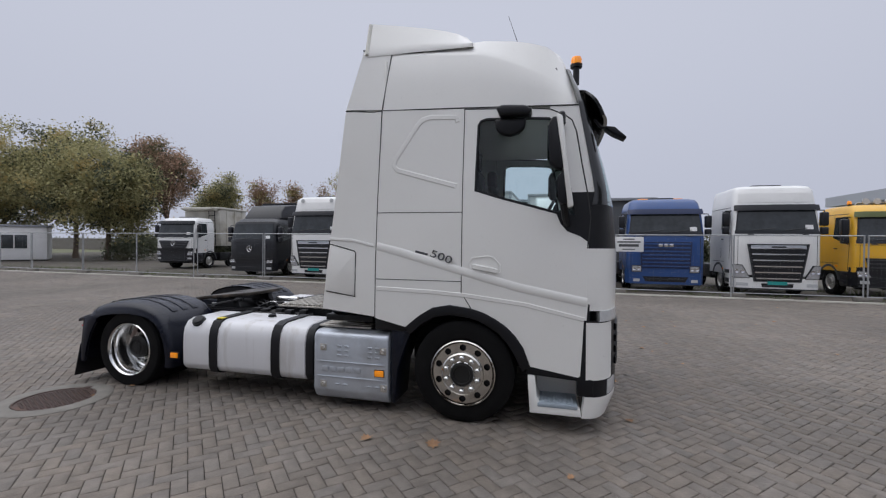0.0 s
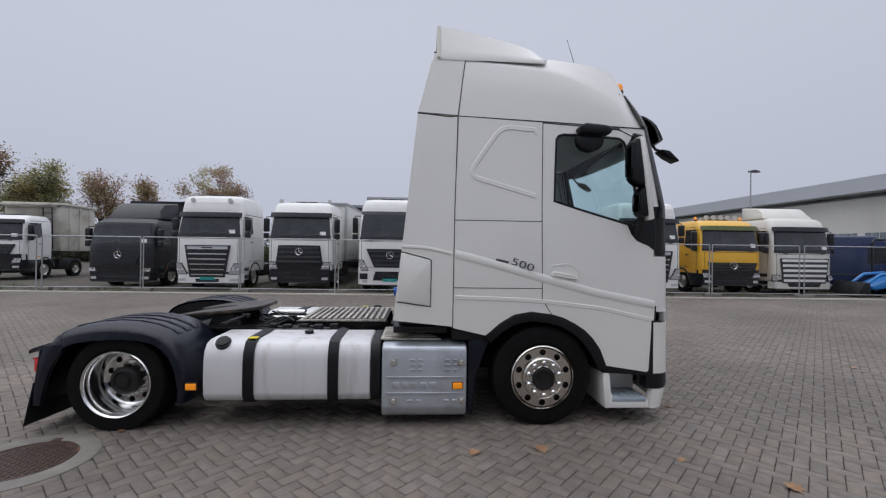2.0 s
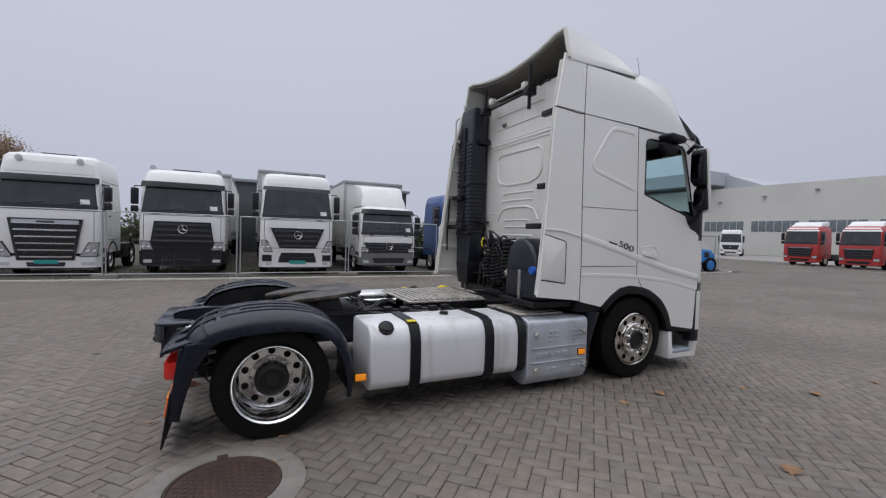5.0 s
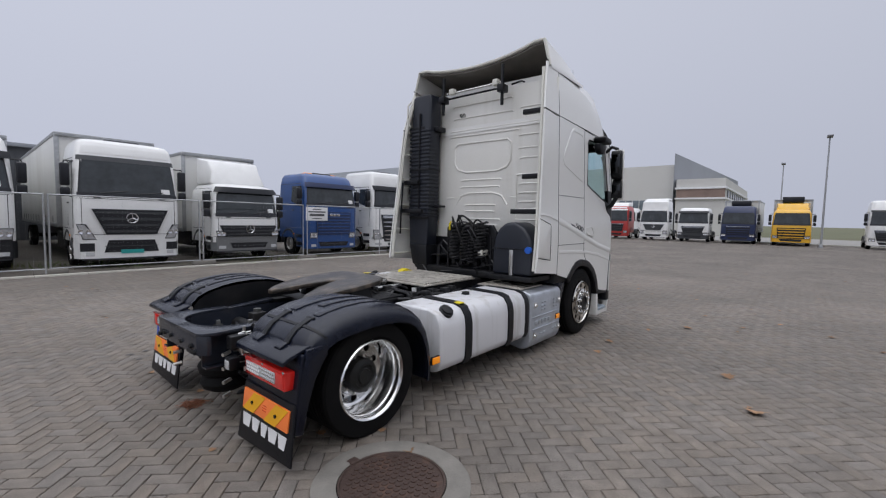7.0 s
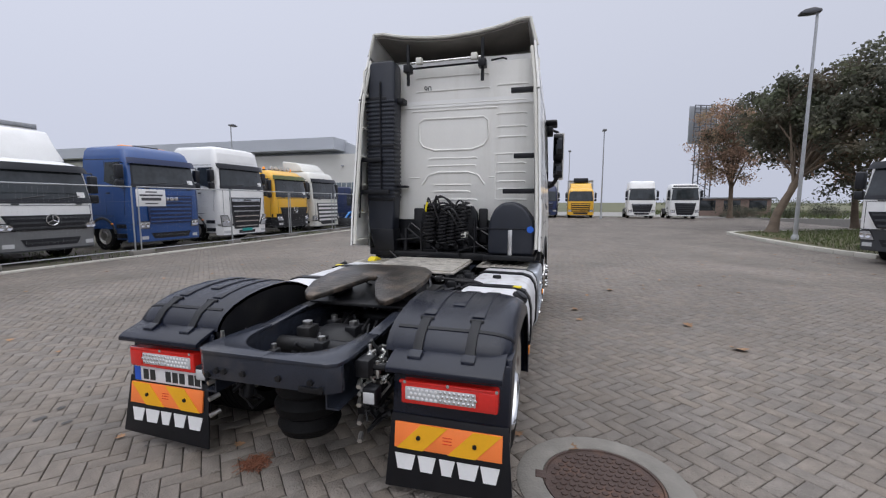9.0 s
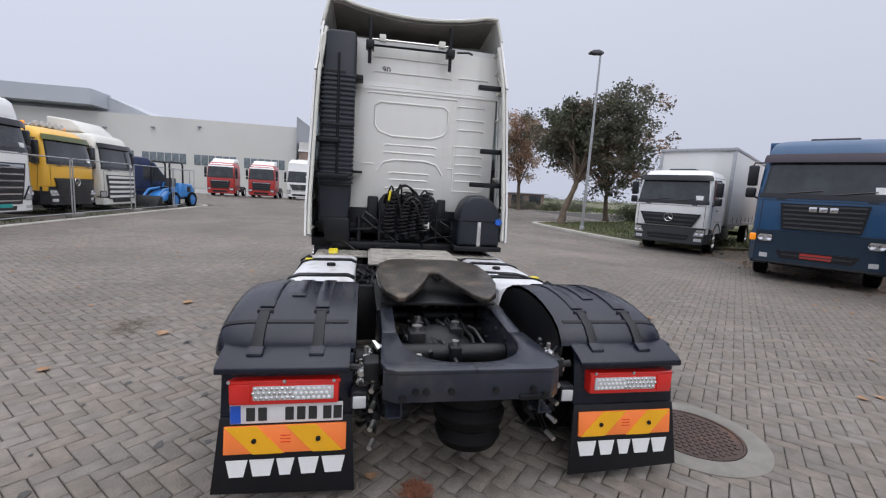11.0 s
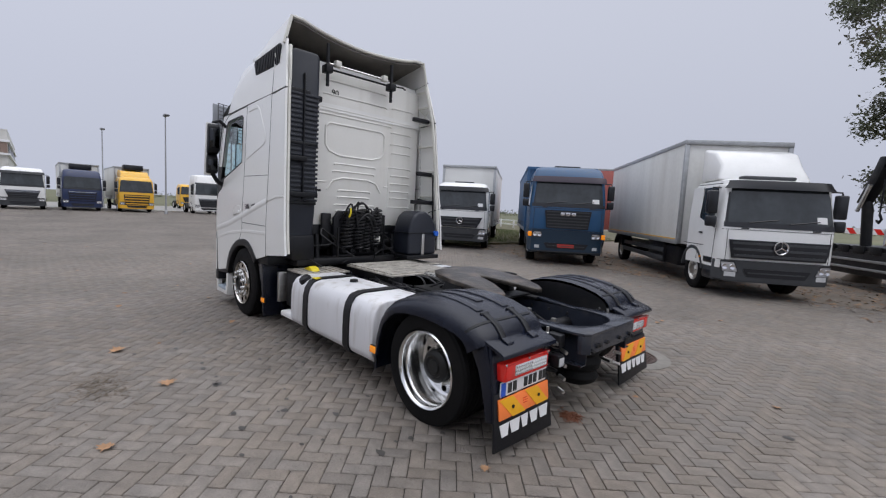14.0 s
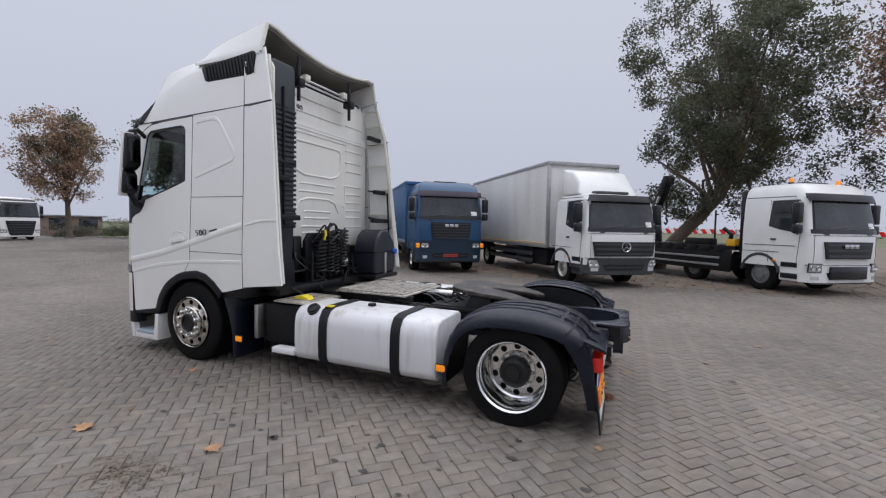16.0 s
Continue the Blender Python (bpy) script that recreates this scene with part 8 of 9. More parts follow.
part("yellow_flag", box(-2.5, -2.2, -1.22, -1.0, 1.2, 1.42, 0.02), V_YELLOW, s4)
part("exhaust_stack", tube([(-2.15, 0.7, 0.9), (-2.15, 0.7, 2.9)], 0.09, 12), V_BLACK, s4)
# a red curtain-sided lorry between the blue and the white one
red = thing("curtain_trailer", pose(3.4, -11.2, 0, 0, 0, 131), "red curtain-sided trailer standing behind the blue lorry", "trailer")
rb = part("cargo_body", box(-9.0, 0, -1.26, 1.26, 1.05, 3.92, 0.03), RED_BOX, red)
part("roof_frame", box(-9.0, 0.05, -1.28, 1.28, 3.88, 3.98, 0.01), GALV, rb)
part("trailer_frame", box(-8.8, -0.2, -0.5, 0.5, 0.75, 1.05, 0.02), CHASSIS, red)
for x in (-0.9, -6.0, -7.3):
    for sd in (-1, 1):
        road_wheel(red, x, sd * 1.2)
part("front_wall", box(0.0, 0.05, -1.26, 1.26, 1.05, 3.90, 0.01), RED_BOX, rb)

# blue panel van and small blue loader at the row's end
van = thing("panel_van", pose(19.9, 16.3, 0, 0, 0, -32), "dark blue long panel van behind the fence", "van")
part("van_body", prism([(-0.05, 0.35), (0.0, 0.80), (-0.25, 1.08), (-1.05, 1.22), (-1.85, 2.20), (-2.3, 2.50), (-6.8, 2.52), (-6.95, 2.3), (-6.95, 0.4)], -1.0, 1.0, "y", 0.10, 3), V_NAVY, van)
part("van_windscreen", prism([(-1.05, 1.26), (-1.80, 2.16), (-1.83, 2.14), (-1.08, 1.24)], -0.86, 0.86, "y", 0.0), DARK_GLASS, van)
for sd in (-1, 1):
    part("side_window", prism([(-1.25, 1.30), (-1.85, 2.05), (-2.55, 2.05), (-2.55, 1.32)], *sorted((sd * 0.985, sd * 1.006)), "y", 0.0), DARK_GLASS, van)
    part("side_moulding", box(-6.8, -0.5, *sorted((sd * 1.0, sd * 1.015)), 0.78, 0.86, 0.005), V_GREY, van)
    for x in (-1.0, -5.6):
        road_wheel(van, x, sd * 0.99, 0.36)
for x in (-2.7, -3.9):
    part("door_gap", box(x, x + 0.012, -1.006, -0.998, 0.55, 2.35, 0.0), SEAM, van)
ld = thing("compact_loader", pose(18.85, 15.45, 0, 0, 0, -8), "bright blue compact loader with black roll bar", "loader")
part("loader_body", prism([(0.0, 0.55), (0.0, 0.95), (-0.25, 1.22), (-1.25, 1.28), (-1.35, 0.9), (-1.5, 0.5)], -0.5, 0.5, "y", 0.07, 3), V_TRACTOR, ld)
part("loader_vent", box(-0.75, -0.4, -0.508, -0.495, 0.8, 1.1, 0.01), V_BLACK, ld)
part("front_frame", prism([(-1.4, 0.5), (-1.45, 0.95), (-2.2, 0.8), (-2.9, 0.45), (-2.9, 0.3)], -0.42, 0.42, "y", 0.05), V_TRACTOR, ld)
part("seat", prism([(-1.35, 0.95), (-1.3, 1.5), (-1.42, 1.5), (-1.55, 1.05), (-1.9, 1.05), (-1.9, 0.95)], -0.25, 0.25, "y", 0.03), V_BLACK, ld)
for sd in (-1, 1):
    part("roll_bar", tube([(-1.05, sd * 0.45, 1.1), (-1.05, sd * 0.45, 2.2), (-1.2, sd * 0.45, 2.32), (-2.1, sd * 0.45, 2.32), (-2.2, sd * 0.45, 2.2), (-2.2, sd * 0.45, 0.8)], 0.045, 8), V_BLACK, ld)
    part("lift_arm", tube([(-1.5, sd * 0.35, 1.0), (-2.6, sd * 0.35, 0.9), (-3.3, sd * 0.35, 0.35)], 0.06, 8), V_TRACTOR, ld)
    for x in (-0.35, -1.95):
        road_wheel(ld, x, sd * 0.62, 0.40, V_TRACTOR)
part("roll_bar_cross", tube([(-1.2, -0.45, 2.32), (-1.2, 0.45, 2.32)], 0.04, 8), V_BLACK, ld)
part("bucket", prism([(-3.2, 0.1), (-3.25, 0.6), (-3.4, 0.62), (-3.75, 0.12)], -0.7, 0.7, "y", 0.02), CHASSIS, ld)

# ---- trees ----
def leaf_cloud(name, centres, spread, per, size, material, parent, seed, flatten=0.8):
    """A crown of many small bent leaves round the branch ends, as one mesh."""
    r = np.random.default_rng(seed)
    c = np.repeat(np.asarray(centres), per, 0)
    n = len(c)
    p = c + r.normal(0, 1, (n, 3)) * np.array([spread, spread, spread * flatten])
    up = r.normal(0, 1, (n, 3)) * 0.8 + np.array([0, 0, 0.75])
    up /= np.linalg.norm(up, axis=1)[:, None]
    a = np.cross(up, r.normal(0, 1, (n, 3)))
    a /= np.linalg.norm(a, axis=1)[:, None]
    b = np.cross(up, a)
    s = r.uniform(0.6, 1.3, (n, 1)) * size
    droop = np.array([0, 0, -0.35]) * s
    v = np.stack([p - a * s, p + b * s * 0.55, p + a * s + droop, p - b * s * 0.55], 1).reshape(-1, 3)
    ob = new(name, quads_mesh(name, v, np.arange(4 * n).reshape(-1, 4), material))
    ob.parent = parent
    return tagged(ob, kind="stuff")


def tree(name, base, trunk_line, radius, crown, material, label, clusters=120, per=80, leaf=0.10, spread=0.45, seed=1, limbs=16, second=None):
    """A tapered trunk with limbs that reach into an uneven crown. crown: centre and three radii, from the foot."""
    r = random.Random(seed)
    t = thing(name, pose(*base), label, "tree")
    line = [Vector(p) for p in trunk_line]
    dense = []
    for a, b in zip(line, line[1:]):
        dense += [a.lerp(b, k / 4) + Vector((r.gauss(0, 0.03), r.gauss(0, 0.03), 0)) * radius * 2 for k in range(4)]
    dense.append(line[-1])
    bm = tube(dense, radius, 12, None, radius * 0.55)
    for v in bm.verts:
        v.co += Vector((r.gauss(0, 1), r.gauss(0, 1), 0)) * radius * 0.05
        if v.co.z < 0.35:
            d = Vector((v.co.x - line[0].x, v.co.y - line[0].y, 0))
            v.co += d * (0.35 - v.co.z) * 1.3
    part("trunk", bm, BARK, t)
    c, rad = Vector(crown[0]), Vector(crown[1])
    top = line[-1]
    tips = []
    lumps = []
    for i in range(9):
        d = Vector((r.gauss(0, 1), r.gauss(0, 1), r.gauss(0.1, 0.8))).normalized()
        lumps.append((c + Vector((d.x * rad.x, d.y * rad.y, d.z * rad.z)) * r.uniform(0.45, 0.75), r.uniform(0.45, 0.62)))
    for i in range(clusters):
        lc, lr = r.choice(lumps)
        d = Vector((r.gauss(0, 1), r.gauss(0, 1), r.gauss(0, 1))).normalized() * (r.uniform(0.35, 1.0) ** 0.5)
        q = lc + Vector((d.x * rad.x, d.y * rad.y, d.z * rad.z)) * lr
        if q.z > 0.8:
            tips.append(q)
    limb_ends = []
    for i in range(limbs):
        q = tips[i * len(tips) // limbs]
        f = r.uniform(0.72, 1.0)
        start = line[0].lerp(top, f) if len(line) == 2 else dense[int(f * (len(dense) - 1))]
        mid = start.lerp(q, 0.5) + Vector((r.gauss(0, 0.25), r.gauss(0, 0.25), r.uniform(0.1, 0.6)))
        pts = [start, start.lerp(mid, 0.5) + Vector((0, 0, 0.1)), mid, mid.lerp(q, 0.6), q]
        part("limb", tube(pts, radius * 0.34, 7, None, radius * 0.06), BARK, t)
        limb_ends.append((mid, q))
    tw = bmesh.new()
    for i, q in enumerate(tips[::max(1, len(tips) // 70)]):
        m, e = min(limb_ends, key=lambda k: (k[1] - q).length)
        s = m.lerp(e, r.uniform(0.1, 0.9))
        tube([s, s.lerp(q, 0.5) + Vector((0, 0, 0.08)), q], 0.022, 4, tw, 0.006, False)
    tagged(part("brushwood", tw, BARK, t), kind="stuff")
    k = len(tips) * 4 // 5 if second else len(tips)
    leaf_cloud("crown", tips[:k], spread, per, leaf, material, t, seed)
    if second:
        leaf_cloud("crown", tips[k:], spread, per, leaf, second, t, seed + 1)
    return t


tree("leaning_tree", (-6.4, -10.8, 0), [(0, 0, -0.1), (-0.5, 0, 0.8), (-1.5, 0.1, 2.0), (-2.4, 0.1, 3.1), (-2.9, 0, 4.4)], 0.30, ((-3.2, -0.3, 6.8), (4.45, 4.2, 4.6)), LEAF_GREEN, "large green leaning tree with browning leaves behind the lorries", 430, 180, 0.062, 0.22, 3, 22, LEAF_DARK)
tree("brown_tree", (-15.6, -10.0, 0), [(0, 0, -0.1), (0.1, 0, 2.0), (0.0, 0.2, 4.2)], 0.25, ((0.0, 0, 7.6), (2.9, 2.9, 3.6)), LEAF_BROWN, "tree with brown autumn leaves behind the hook loader", 200, 110, 0.072, 0.40, 4, 18, LEAF_DARK)
tree("island_tree", (17.0, -6.2, 0.08), [(0, 0, -0.1), (0.15, -0.35, 1.0), (0.4, -1.0, 2.3), (0.8, -1.7, 3.4)], 0.22, ((1.2, -2.4, 5.6), (3.1, 3.1, 2.8)), LEAF_DARK, "dark-leaved tree with a leaning trunk on the grass island", 250, 58, 0.120, 0.25, 5, 18, LEAF_GREEN)
tree("island_tree", (21.8, -12.2, 0.08), [(0, 0, -0.1), (0.1, 0.1, 1.5), (-0.1, 0.1, 3.0)], 0.20, ((-0.3, 0.4, 5.7), (4.0, 4.0, 3.5)), LEAF_DARK, "dark-leaved tree with a straight trunk on the grass island", 250, 60, 0.12, 0.27, 6, 18, LEAF_BROWN)
tree("field_tree", (41.8, -12.6, -0.05), [(0, 0, -0.1), (0.1, 0, 2.3), (0.0, 0.1, 4.5)], 0.26, ((0.0, 0.2, 7.2), (3.5, 3.5, 4.0)), LEAF_BROWN, "brown-leaved tree at the yard's far corner", 190, 80, 0.12, 0.36, 7, 18, LEAF_DARK)
for i, (x, y, h, w, a, b, text) in enumerate((
        (-42.0, 29.5, 12.3, 5.2, LEAF_OLIVE, LEAF_GREEN, "broad olive and yellow tree behind the fence"),
        (-35.0, 27.0, 9.0, 4.2, LEAF_OLIVE, LEAF_GREEN, "olive-leaved tree behind the fence"),
        (-52.0, 30.0, 11.0, 5.5, LEAF_OLIVE, LEAF_GREEN, "green tree near the site cabin"),
        (-41.5, 38.5, 13.0, 4.6, LEAF_BROWN, LEAF_GREEN, "tall reddish-brown tree behind the parked row"),
        (-43.3, 48.3, 10.6, 2.9, LEAF_OLIVE, LEAF_GREEN, "pale green tree behind the parked row"),
        (-36.2, 48.0, 9.9, 1.9, LEAF_BROWN, LEAF_OLIVE, "slender thin-leaved tree behind the parked row"),
        (-31.6, 48.0, 8.5, 0.95, LEAF_BROWN, LEAF_OLIVE, "small brown tree behind the parked row"),
        (-28.5, 57.0, 12.6, 3.8, LEAF_BROWN, LEAF_OLIVE, "thin reddish tree behind the parked row"))):
    thin = 0.12 if "slender" in text else 0.3 if "small" in text or "thin red" in text else 1.0
    tree("yard_tree", (x, y, -0.05), [(0, 0, -0.1), (0.1, 0, h * 0.2), (0.0, 0.1, h * 0.42)], 0.22, ((0, 0, h * 0.60), (w, w, h * 0.42)), a, text, int(300 * thin) + 30, 100, 0.12, 0.48, 20 + i, 12, b)


def shrub(base, rad, material, label, seed):
    s = thing("shrub", pose(*base), label, "shrub", "shrubs beyond the yard")
    r = random.Random(seed)
    tips = [(r.gauss(0, 0.45) * rad[0], r.gauss(0, 0.45) * rad[1], abs(r.gauss(0.45, 0.3)) * rad[2]) for _ in range(60)]
    st = bmesh.new()
    for q in tips[:20]:
        tube([(q[0] * 0.2, q[1] * 0.2, 0), tuple(Vector(q) * 0.6), q], 0.02, 4, st, 0.006, False)
    part("stems", st, BARK, s)
    leaf_cloud("foliage", tips, 0.28, 40, 0.08, material, s, seed)


for i, (x, y, rx, ry, rz) in enumerate(((44.5, -14.5, 1.2, 2.2, 1.1), (45.5, -18.5, 1.2, 2.4, 1.1), (47, -23, 1.3, 2.6, 1.2), (24.5, -16.0, 1.0, 1.4, 1.3), (25.5, -20, 1.2, 1.6, 1.4),
                                      (-33.5, 27.5, 1.6, 1.2, 1.5), (-50, 29.0, 2.4, 1.2, 2.0), (-29.5, 30, 1.8, 1.2, 1.6))):
    shrub((x, y, -0.05), (rx, ry, rz), LEAF_GREEN if i % 2 else LEAF_DARK, "low rounded green shrub in rough grass", 60 + i)
hedge = new("hedge")
rr = np.random.default_rng(17)
pts = [(x, 46 + rr.normal(0, 0.6), abs(rr.normal(0.9, 0.7))) for x in rr.uniform(-58, 24, 900)]
leaf_cloud("foliage", pts, 0.5, 60, 0.19, LEAF_GREEN, hedge, 18, 0.8)
tagged(hedge, "dark scrubby hedge behind the parked row", "hedge", kind="stuff")
hz = new("far_treeline")
rr = np.random.default_rng(9)
pts = []
for k in range(420):
    a = rr.uniform(-150, -8) if k % 3 else rr.uniform(95, 175)
    d = rr.uniform(230, 330)
    pts.append((d * math.cos(radians(a)), d * math.sin(radians(a)), rr.uniform(0.2, 1.8)))
leaf_cloud("foliage", pts, 2.6, 60, 0.45, LEAF_GREEN, hz, 12, 0.4)
tagged(hz, "faint hedge line far across the field", "hedge", kind="stuff")

# leaves strewn over the bare ground and the verge
rr = np.random.default_rng(31)
n = 9000
p = np.stack([rr.uniform(-17, 12, n), rr.uniform(-12, -1.8, n), np.full(n, 0.014)], 1)
edge = np.interp(p[:, 0], [-17, -12.5, -9, -5.5, -1.5, 2.0, 5.2, 9, 12], [-8.2, -5.6, -4.3, -4.1, -4.7, -5.0, -5.9, -7.0, -7.0])
p = p[p[:, 1] < edge + np.abs(rr.normal(0, 0.55, n)) ]
n = len(p)
ang = rr.uniform(0, 6.28, n)
sz = rr.uniform(0.03, 0.075, (n, 1))
a = np.stack([np.cos(ang), np.sin(ang), rr.normal(0, 0.25, n)], 1) * sz
b = np.stack([-np.sin(ang), np.cos(ang), rr.normal(0, 0.25, n)], 1) * sz * 0.7
q = np.stack([p - a, p + b, p + a, p - b], 1).reshape(-1, 3)
q[:, 2] = np.maximum(q[:, 2], 0.008)
LEAF_GROUND = surface("ground_leaves", (0.21, 0.135, 0.085), 0.85, 0, 0.3, 2, 40, 0.0, island=0.55, stain=(0.30, 0.22, 0.15), stain_amount=0.7, stain_scale=1.5)
tagged(new("leaf_litter", quads_mesh("leaf_litter", q, np.arange(4 * n).reshape(-1, 4), LEAF_GROUND)), "brown leaf litter on the bare ground under the lorries", "leaves", kind="stuff")

# ---- manhole ----
MH = (-4.88, 3.235)
mh = thing("manhole", pose(MH[0], MH[1], 0, 0, 0, -86), "rusty studded iron manhole cover in a pale concrete ring", "manhole")
part("concrete_ring", lathe([(0.330, -0.05), (0.330, 0.008), (0.342, 0.014), (0.460, 0.012), (0.475, 0.004), (0.475, -0.05)], 64, "z"), CONCRETE, mh)
cov = part("iron_cover", lathe([(0.0, 0.002), (0.308, 0.002), (0.312, 0.010), (0.324, 0.010), (0.324, -0.05), (0.0, -0.05)], 64, "z"), IRON, mh)
stud = None
for i in range(-6, 7):
    for j in range(-6, 7):
        x, y = i * 0.048 + (0.024 if j % 2 else 0), j * 0.043
        if math.hypot(x, y) < 0.285:
            m = Matrix.Translation((x, y, 0.002)) @ Matrix.Rotation(radians(45), 4, "Z")
            if stud is None:
                stud = part("stud", lathe([(0.0, 0.006), (0.017, 0.006), (0.0195, 0.0)], 6, "z"), IRON, cov)
                stud.matrix_local = m
            else:
                share(stud, m, cov)
part("lifting_lug", box(-0.37, -0.31, -0.035, 0.035, -0.02, 0.017, 0.004), IRON, mh)

# ---- fallen leaves, oil spots ----
LEAF_OUT = [(0.0, -1.0), (0.12, -0.5), (0.65, -0.55), (0.5, -0.2), (1.0, 0.05), (0.55, 0.2), (0.6, 0.6), (0.25, 0.5), (0.0, 1.0), (-0.25, 0.5), (-0.6, 0.6), (-0.55, 0.2), (-1.0, 0.05), (-0.5, -0.2), (-0.65, -0.55), (-0.12, -0.5)]


def dry_leaf(size):
    bm = bmesh.new()
    vs = [bm.verts.new((x * size, y * size, 0.012 + 0.25 * size * (abs(x) ** 1.5))) for x, y in LEAF_OUT]
    c = bm.verts.new((0, 0, 0.008))
    for i in range(len(vs)):
        bm.faces.new((c, vs[i], vs[(i + 1) % len(vs)]))
    return bm


first = None
rl = random.Random(11)
spots = [(-2.20, 1.64, 0.10), (-1.33, 1.93, 0.08), (-1.58, 7.71, 0.085), (-2.74, 7.50, 0.075), (-0.89, 3.29, 0.07), (-1.45, 3.25, 0.06), (0.71, 2.66, 0.075), (1.9, 2.6, 0.05), (-3.6, 8.0, 0.06), (1.6, 1.0, 0.06), (2.9, 0.2, 0.06)]
spots += [(rl.uniform(-9, 12), rl.uniform(-3.5, 14), rl.uniform(0.025, 0.055)) for _ in range(150)]
spots += [(rl.uniform(-12, 8), rl.uniform(-7.5, -2.2), rl.uniform(0.03, 0.06)) for _ in range(110)]
grp = thing("fallen_leaves", pose(0, 0, 0), "scattered dry brown leaves on the paving", "leaves", kind="stuff")
for x, y, s in spots:
    if math.hypot(x - MH[0], y - MH[1]) < 0.3:
        continue
    m = Matrix.Translation((x, y, 0.002)) @ Matrix.Rotation(rl.uniform(0, 6.28), 4, "Z") @ Matrix.Rotation(rl.gauss(0, 0.12), 4, "X") @ Matrix.Scale(s / 0.08, 4)
    if first is None:
        first = part("dry_leaf", dry_leaf(0.08), LEAF_DRY, grp)
        first.matrix_local = m
    else:
        share(first, m, grp)

OIL = surface("oil_stain", (0.05, 0.046, 0.042), 0.5, 0, 0.3, 6, 60, 0.2)
bm = bmesh.new()
for k in range(90):
    x, y = rl.uniform(-8, 8), rl.uniform(-2, 13)
    if k < 55:
        x, y = rl.gauss(-3.2, 1.0), rl.gauss(6.9, 0.45)
    s = abs(rl.gauss(0.012, 0.013)) + 0.007
    if k % 25 == 0:
        s *= 2.5
    n = 9
    bm.faces.new([bm.verts.new((x + s * rl.uniform(0.6, 1.3) * math.cos(2 * math.pi * i / n), y + 0.7 * s * rl.uniform(0.6, 1.3) * math.sin(2 * math.pi * i / n), 0.0045)) for i in range(n)])
tagged(part("oil_spots", bm, OIL), "small dark oil spots on the paving", "stain", kind="stuff")
bm = bmesh.new()
for k in range(260):
    a, d = rl.uniform(0, 6.28), abs(rl.gauss(0, 0.036))
    x, y = d * math.cos(a), d * math.sin(a)
    tube([(x, y, 0.004), (x + rl.gauss(0, 0.018), y + rl.gauss(0, 0.018), rl.uniform(0.01, 0.03)), (x + rl.gauss(0, 0.033), y + rl.gauss(0, 0.033), 0.008)], 0.0022, 3, bm, None, False)
SPILL = surface("soil_spill", (0.145, 0.115, 0.085), 0.9, 0, 0.3, 8, 60, 0.3)
tf = None
sp = bmesh.new()
for k in range(900):
    x, y, s = rl.gauss(-2.5, 0.17), rl.gauss(7.92, 0.10), abs(rl.gauss(0.003, 0.003)) + 0.002
    if rl.random() < 0.25:
        x, y = rl.gauss(-2.5, 0.45), rl.gauss(7.92, 0.3)
    sp.faces.new([sp.verts.new((x + s * rl.uniform(0.6, 1.4) * math.cos(1.26 * i), y + s * rl.uniform(0.6, 1.4) * math.sin(1.26 * i), 0.0042)) for i in range(5)])
tagged(part("soil_spill", sp, SPILL), "crumbs of brown soil spilt on the paving", "stain", kind="stuff")
tf = part("needle_tuft", bm, surface("red_needles", (0.20, 0.075, 0.04), 0.8, 0, 0.3, 20, 90, 0.2))
tf.matrix_world = Matrix.Translation((-5.27, 5.23, 0.0))
tagged(tf, "clump of dry reddish-brown needles on the paving", "leaves")

# ---- herringbone paving, brick by brick ----
U = 0.1


def herring(area, grow):
    """Centres and directions of all bricks whose middle lies in the area."""
    x0, x1, y0, y1 = area
    c, s = math.cos(radians(45)), math.sin(radians(45))
    R = max(abs(v) for v in area) * 1.5 / U
    k = np.arange(-int(R), int(R) + 1)
    m = np.arange(-int(R / 2), int(R / 2) + 1)
    K, M = np.meshgrid(k, m)
    K, M = K.ravel(), M.ravel()
    out = []
    for cx, cy, ang in ((1.0, 0.5, 0.0), (0.5, 2.0, 90.0)):
        px, py = (K + 2 * M + cx) * U, (K - 2 * M + cy) * U
        wx, wy = px * c - py * s, px * s + py * c
        keep = (wx > x0) & (wx < x1) & (wy > y0) & (wy < y1) & grow(wx, wy)
        out.append(np.stack([wx[keep], wy[keep], np.full(keep.sum(), radians(ang + 45))], 1))
    return np.concatenate(out)


def paved(x, y):
    isl = np.interp(x, [6.0, 7.3, 8.5, 10.1, 15.5, 16.7, 18.2, 23, 27], [-30, -5.0, -4.62, -4.42, -4.28, -4.4, -6.3, -14, -18])
    return np.where(x < 20.5, y < row_line(x) - 0.10, x > 20.7 + (y - 14.6) * 0.37) & (np.hypot(x - MH[0], y - MH[1]) > 0.40) & ~((x > 6.5) & (x < 27) & (y < isl - 0.05))


def near(x, y):
    return paved(x, y) & (np.abs(x + 2.0) < 10.0) & (y > -3.0) & (y < 12.0)


def single(x, y):
    return near(x, y) & (x > -6.55) & (x < -5.45) & (y > 1.6) & (y < 6.85)


LB, WBk, H, CH = 0.0971, 0.0471, 0.03, 0.0045


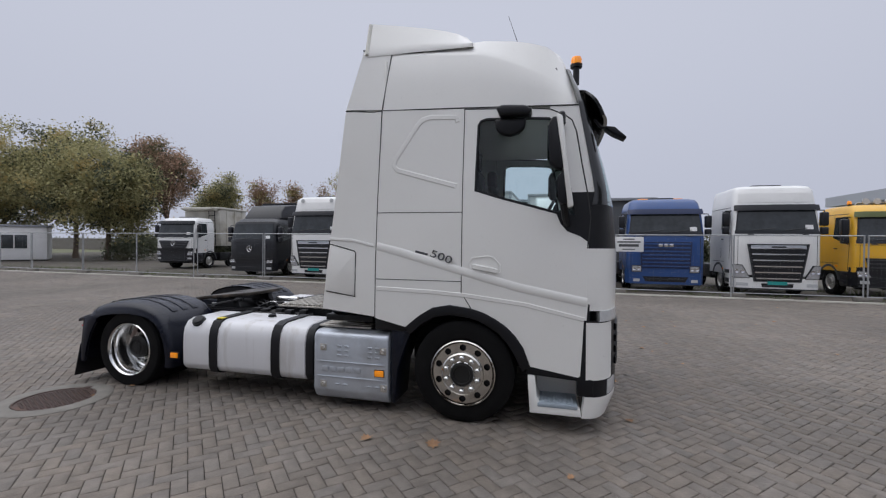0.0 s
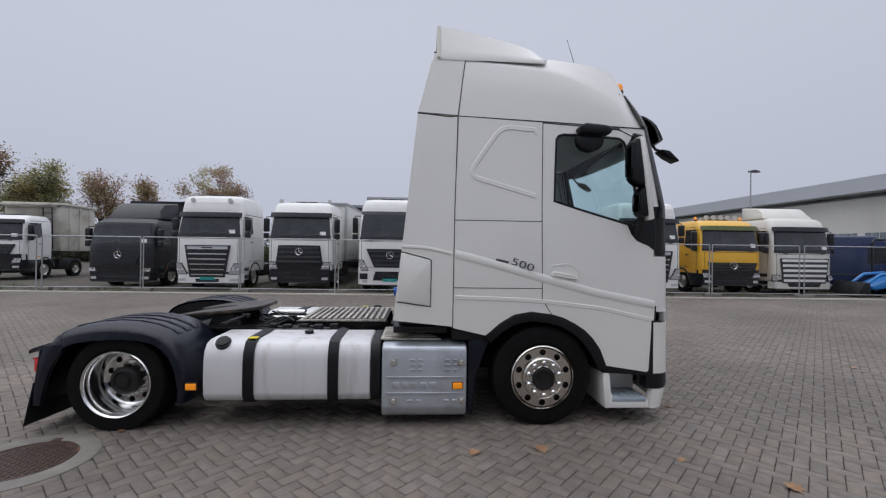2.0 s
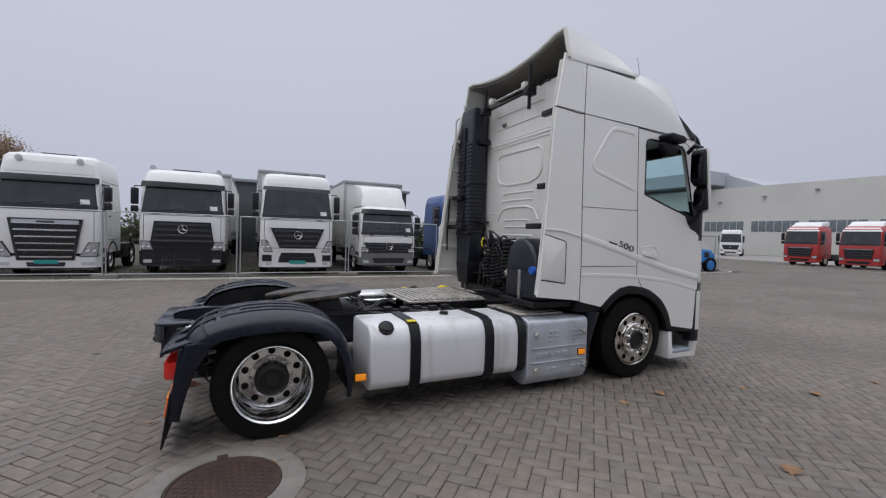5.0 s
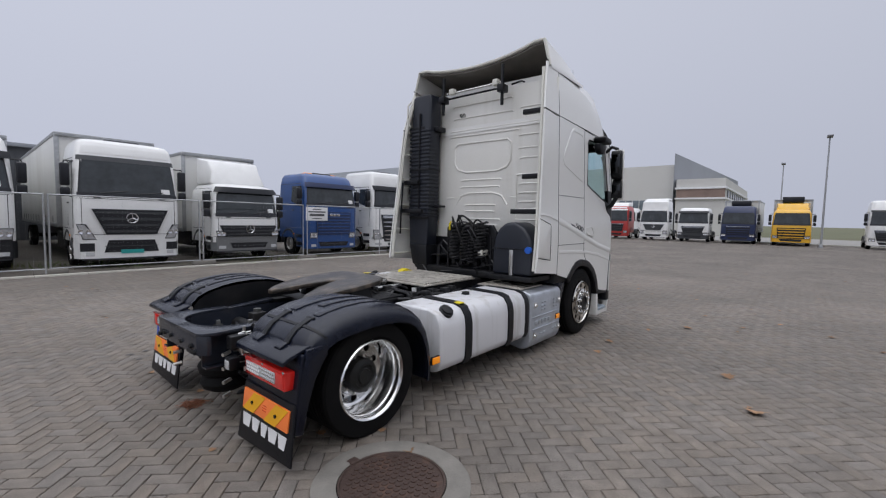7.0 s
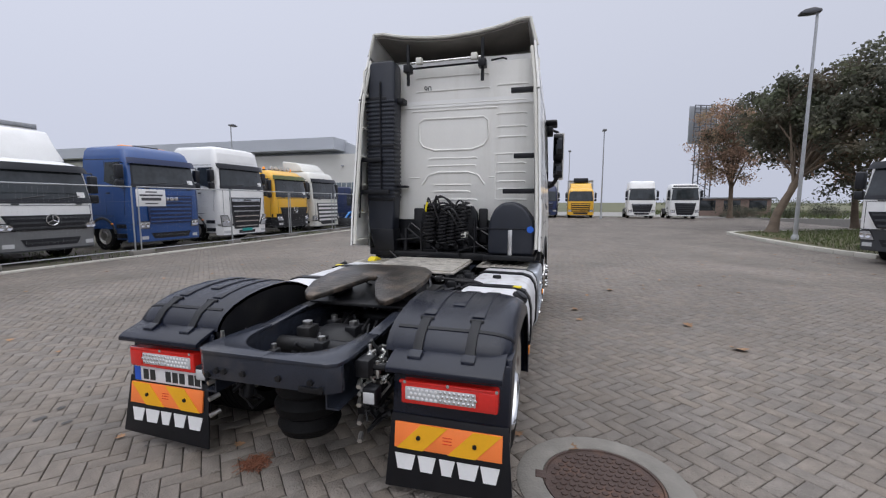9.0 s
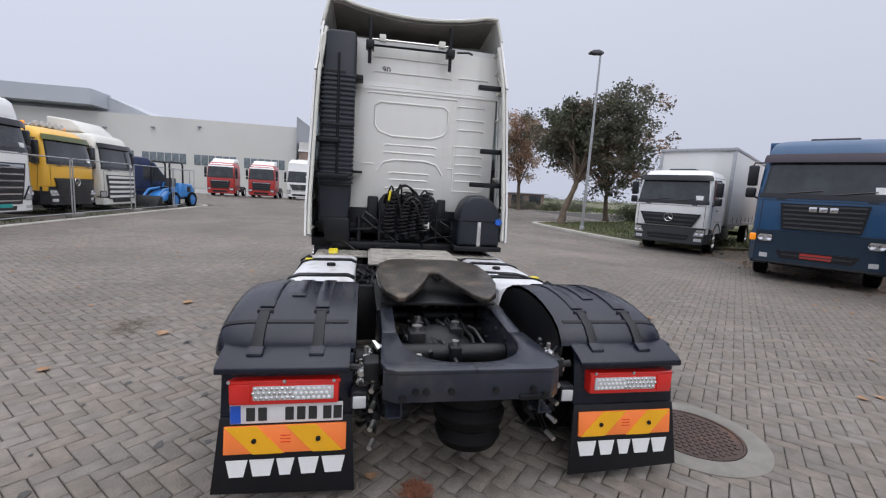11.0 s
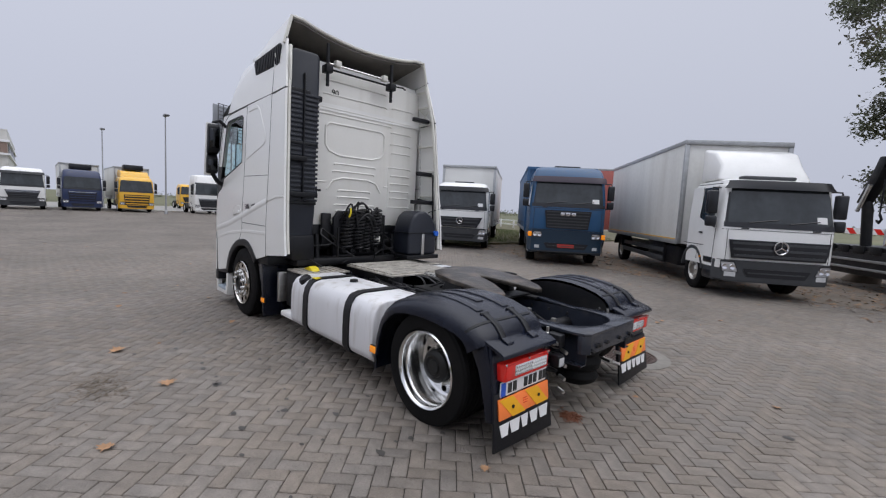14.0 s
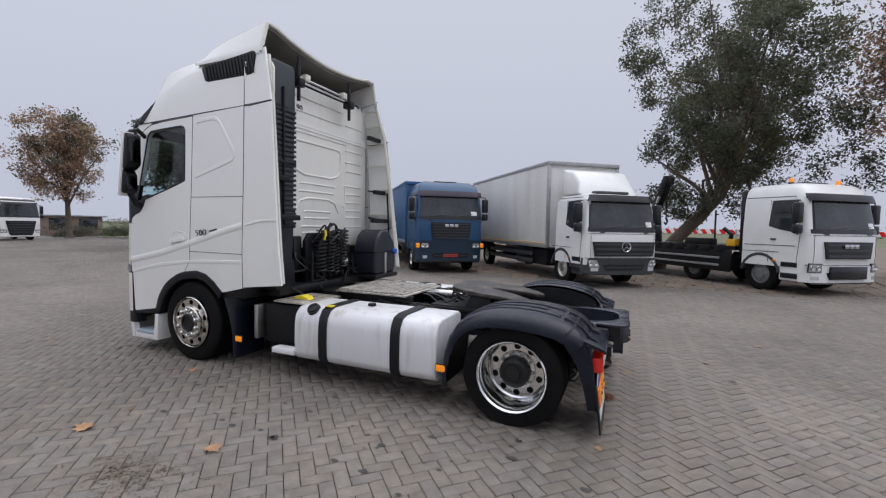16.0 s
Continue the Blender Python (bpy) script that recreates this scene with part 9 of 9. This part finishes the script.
def brick_rows(b, full, rs):
    n = len(b)
    ca, sa = np.cos(b[:, 2]), np.sin(b[:, 2])
    dz = rs.normal(0, 0.0011, n)
    tx, ty = rs.normal(0, 0.006, n), rs.normal(0, 0.010, n)
    shape = [(-1, -1), (1, -1), (1, 1), (-1, 1)]
    top = []
    for px, py in shape:
        lx, ly = px * (LB - (CH if full else 0)), py * (WBk - (CH if full else 0))
        top.append(np.stack([b[:, 0] + lx * ca - ly * sa, b[:, 1] + lx * sa + ly * ca, dz + lx * tx + ly * ty], 1))
    if not full:
        v = np.stack(top, 1).reshape(-1, 3)
        return v, np.arange(4 * n).reshape(-1, 4)
    low, bot = [], []
    for px, py in shape:
        lx, ly = px * LB, py * WBk
        p = np.stack([b[:, 0] + lx * ca - ly * sa, b[:, 1] + lx * sa + ly * ca, dz + lx * tx + ly * ty - CH], 1)
        low.append(p)
        q = p.copy()
        q[:, 2] = -0.02
        bot.append(q)
    v = np.stack(top + low + bot, 1).reshape(-1, 3)
    base = np.arange(n)[:, None] * 12
    faces = [base + np.array([0, 1, 2, 3])]
    for i in range(4):
        j = (i + 1) % 4
        faces.append(base + np.array([i, 4 + i, 4 + j, j]))
        faces.append(base + np.array([4 + i, 8 + i, 8 + j, 4 + j]))
    return v, np.concatenate(faces)


rs = np.random.default_rng(21)
bn = herring((-12, 8, -3, 12), lambda x, y: near(x, y) & ~single(x, y))
v, f = brick_rows(bn, True, rs)
o = new("bricks_near", quads_mesh("bricks_near", v, f, PAVER))
o.parent = yard
tagged(o, "weathered grey-brown paving bricks", kind="stuff")
bf = herring((-45, 42.3, -14, 40), lambda x, y: paved(x, y) & ~near(x, y))
v, f = brick_rows(bf, False, rs)
o = new("bricks_far", quads_mesh("bricks_far", v, f, PAVER))
o.parent = yard
tagged(o, "weathered grey-brown paving bricks", kind="stuff")
one = None
for x, y, a in herring((-7, -5, 1, 7.2), single)[:320]:
    m = Matrix.Translation((x, y, rs.normal(0, 0.001))) @ Matrix.Rotation(a, 4, "Z") @ Matrix.Rotation(rs.normal(0, 0.008), 4, "X")
    if one is None:
        one = part("brick", box(-LB, LB, -WBk, WBk, -0.04, 0.0, 0.004, 1), PAVER_ONE, yard)
        one.matrix_local = m
    else:
        share(one, m, yard)
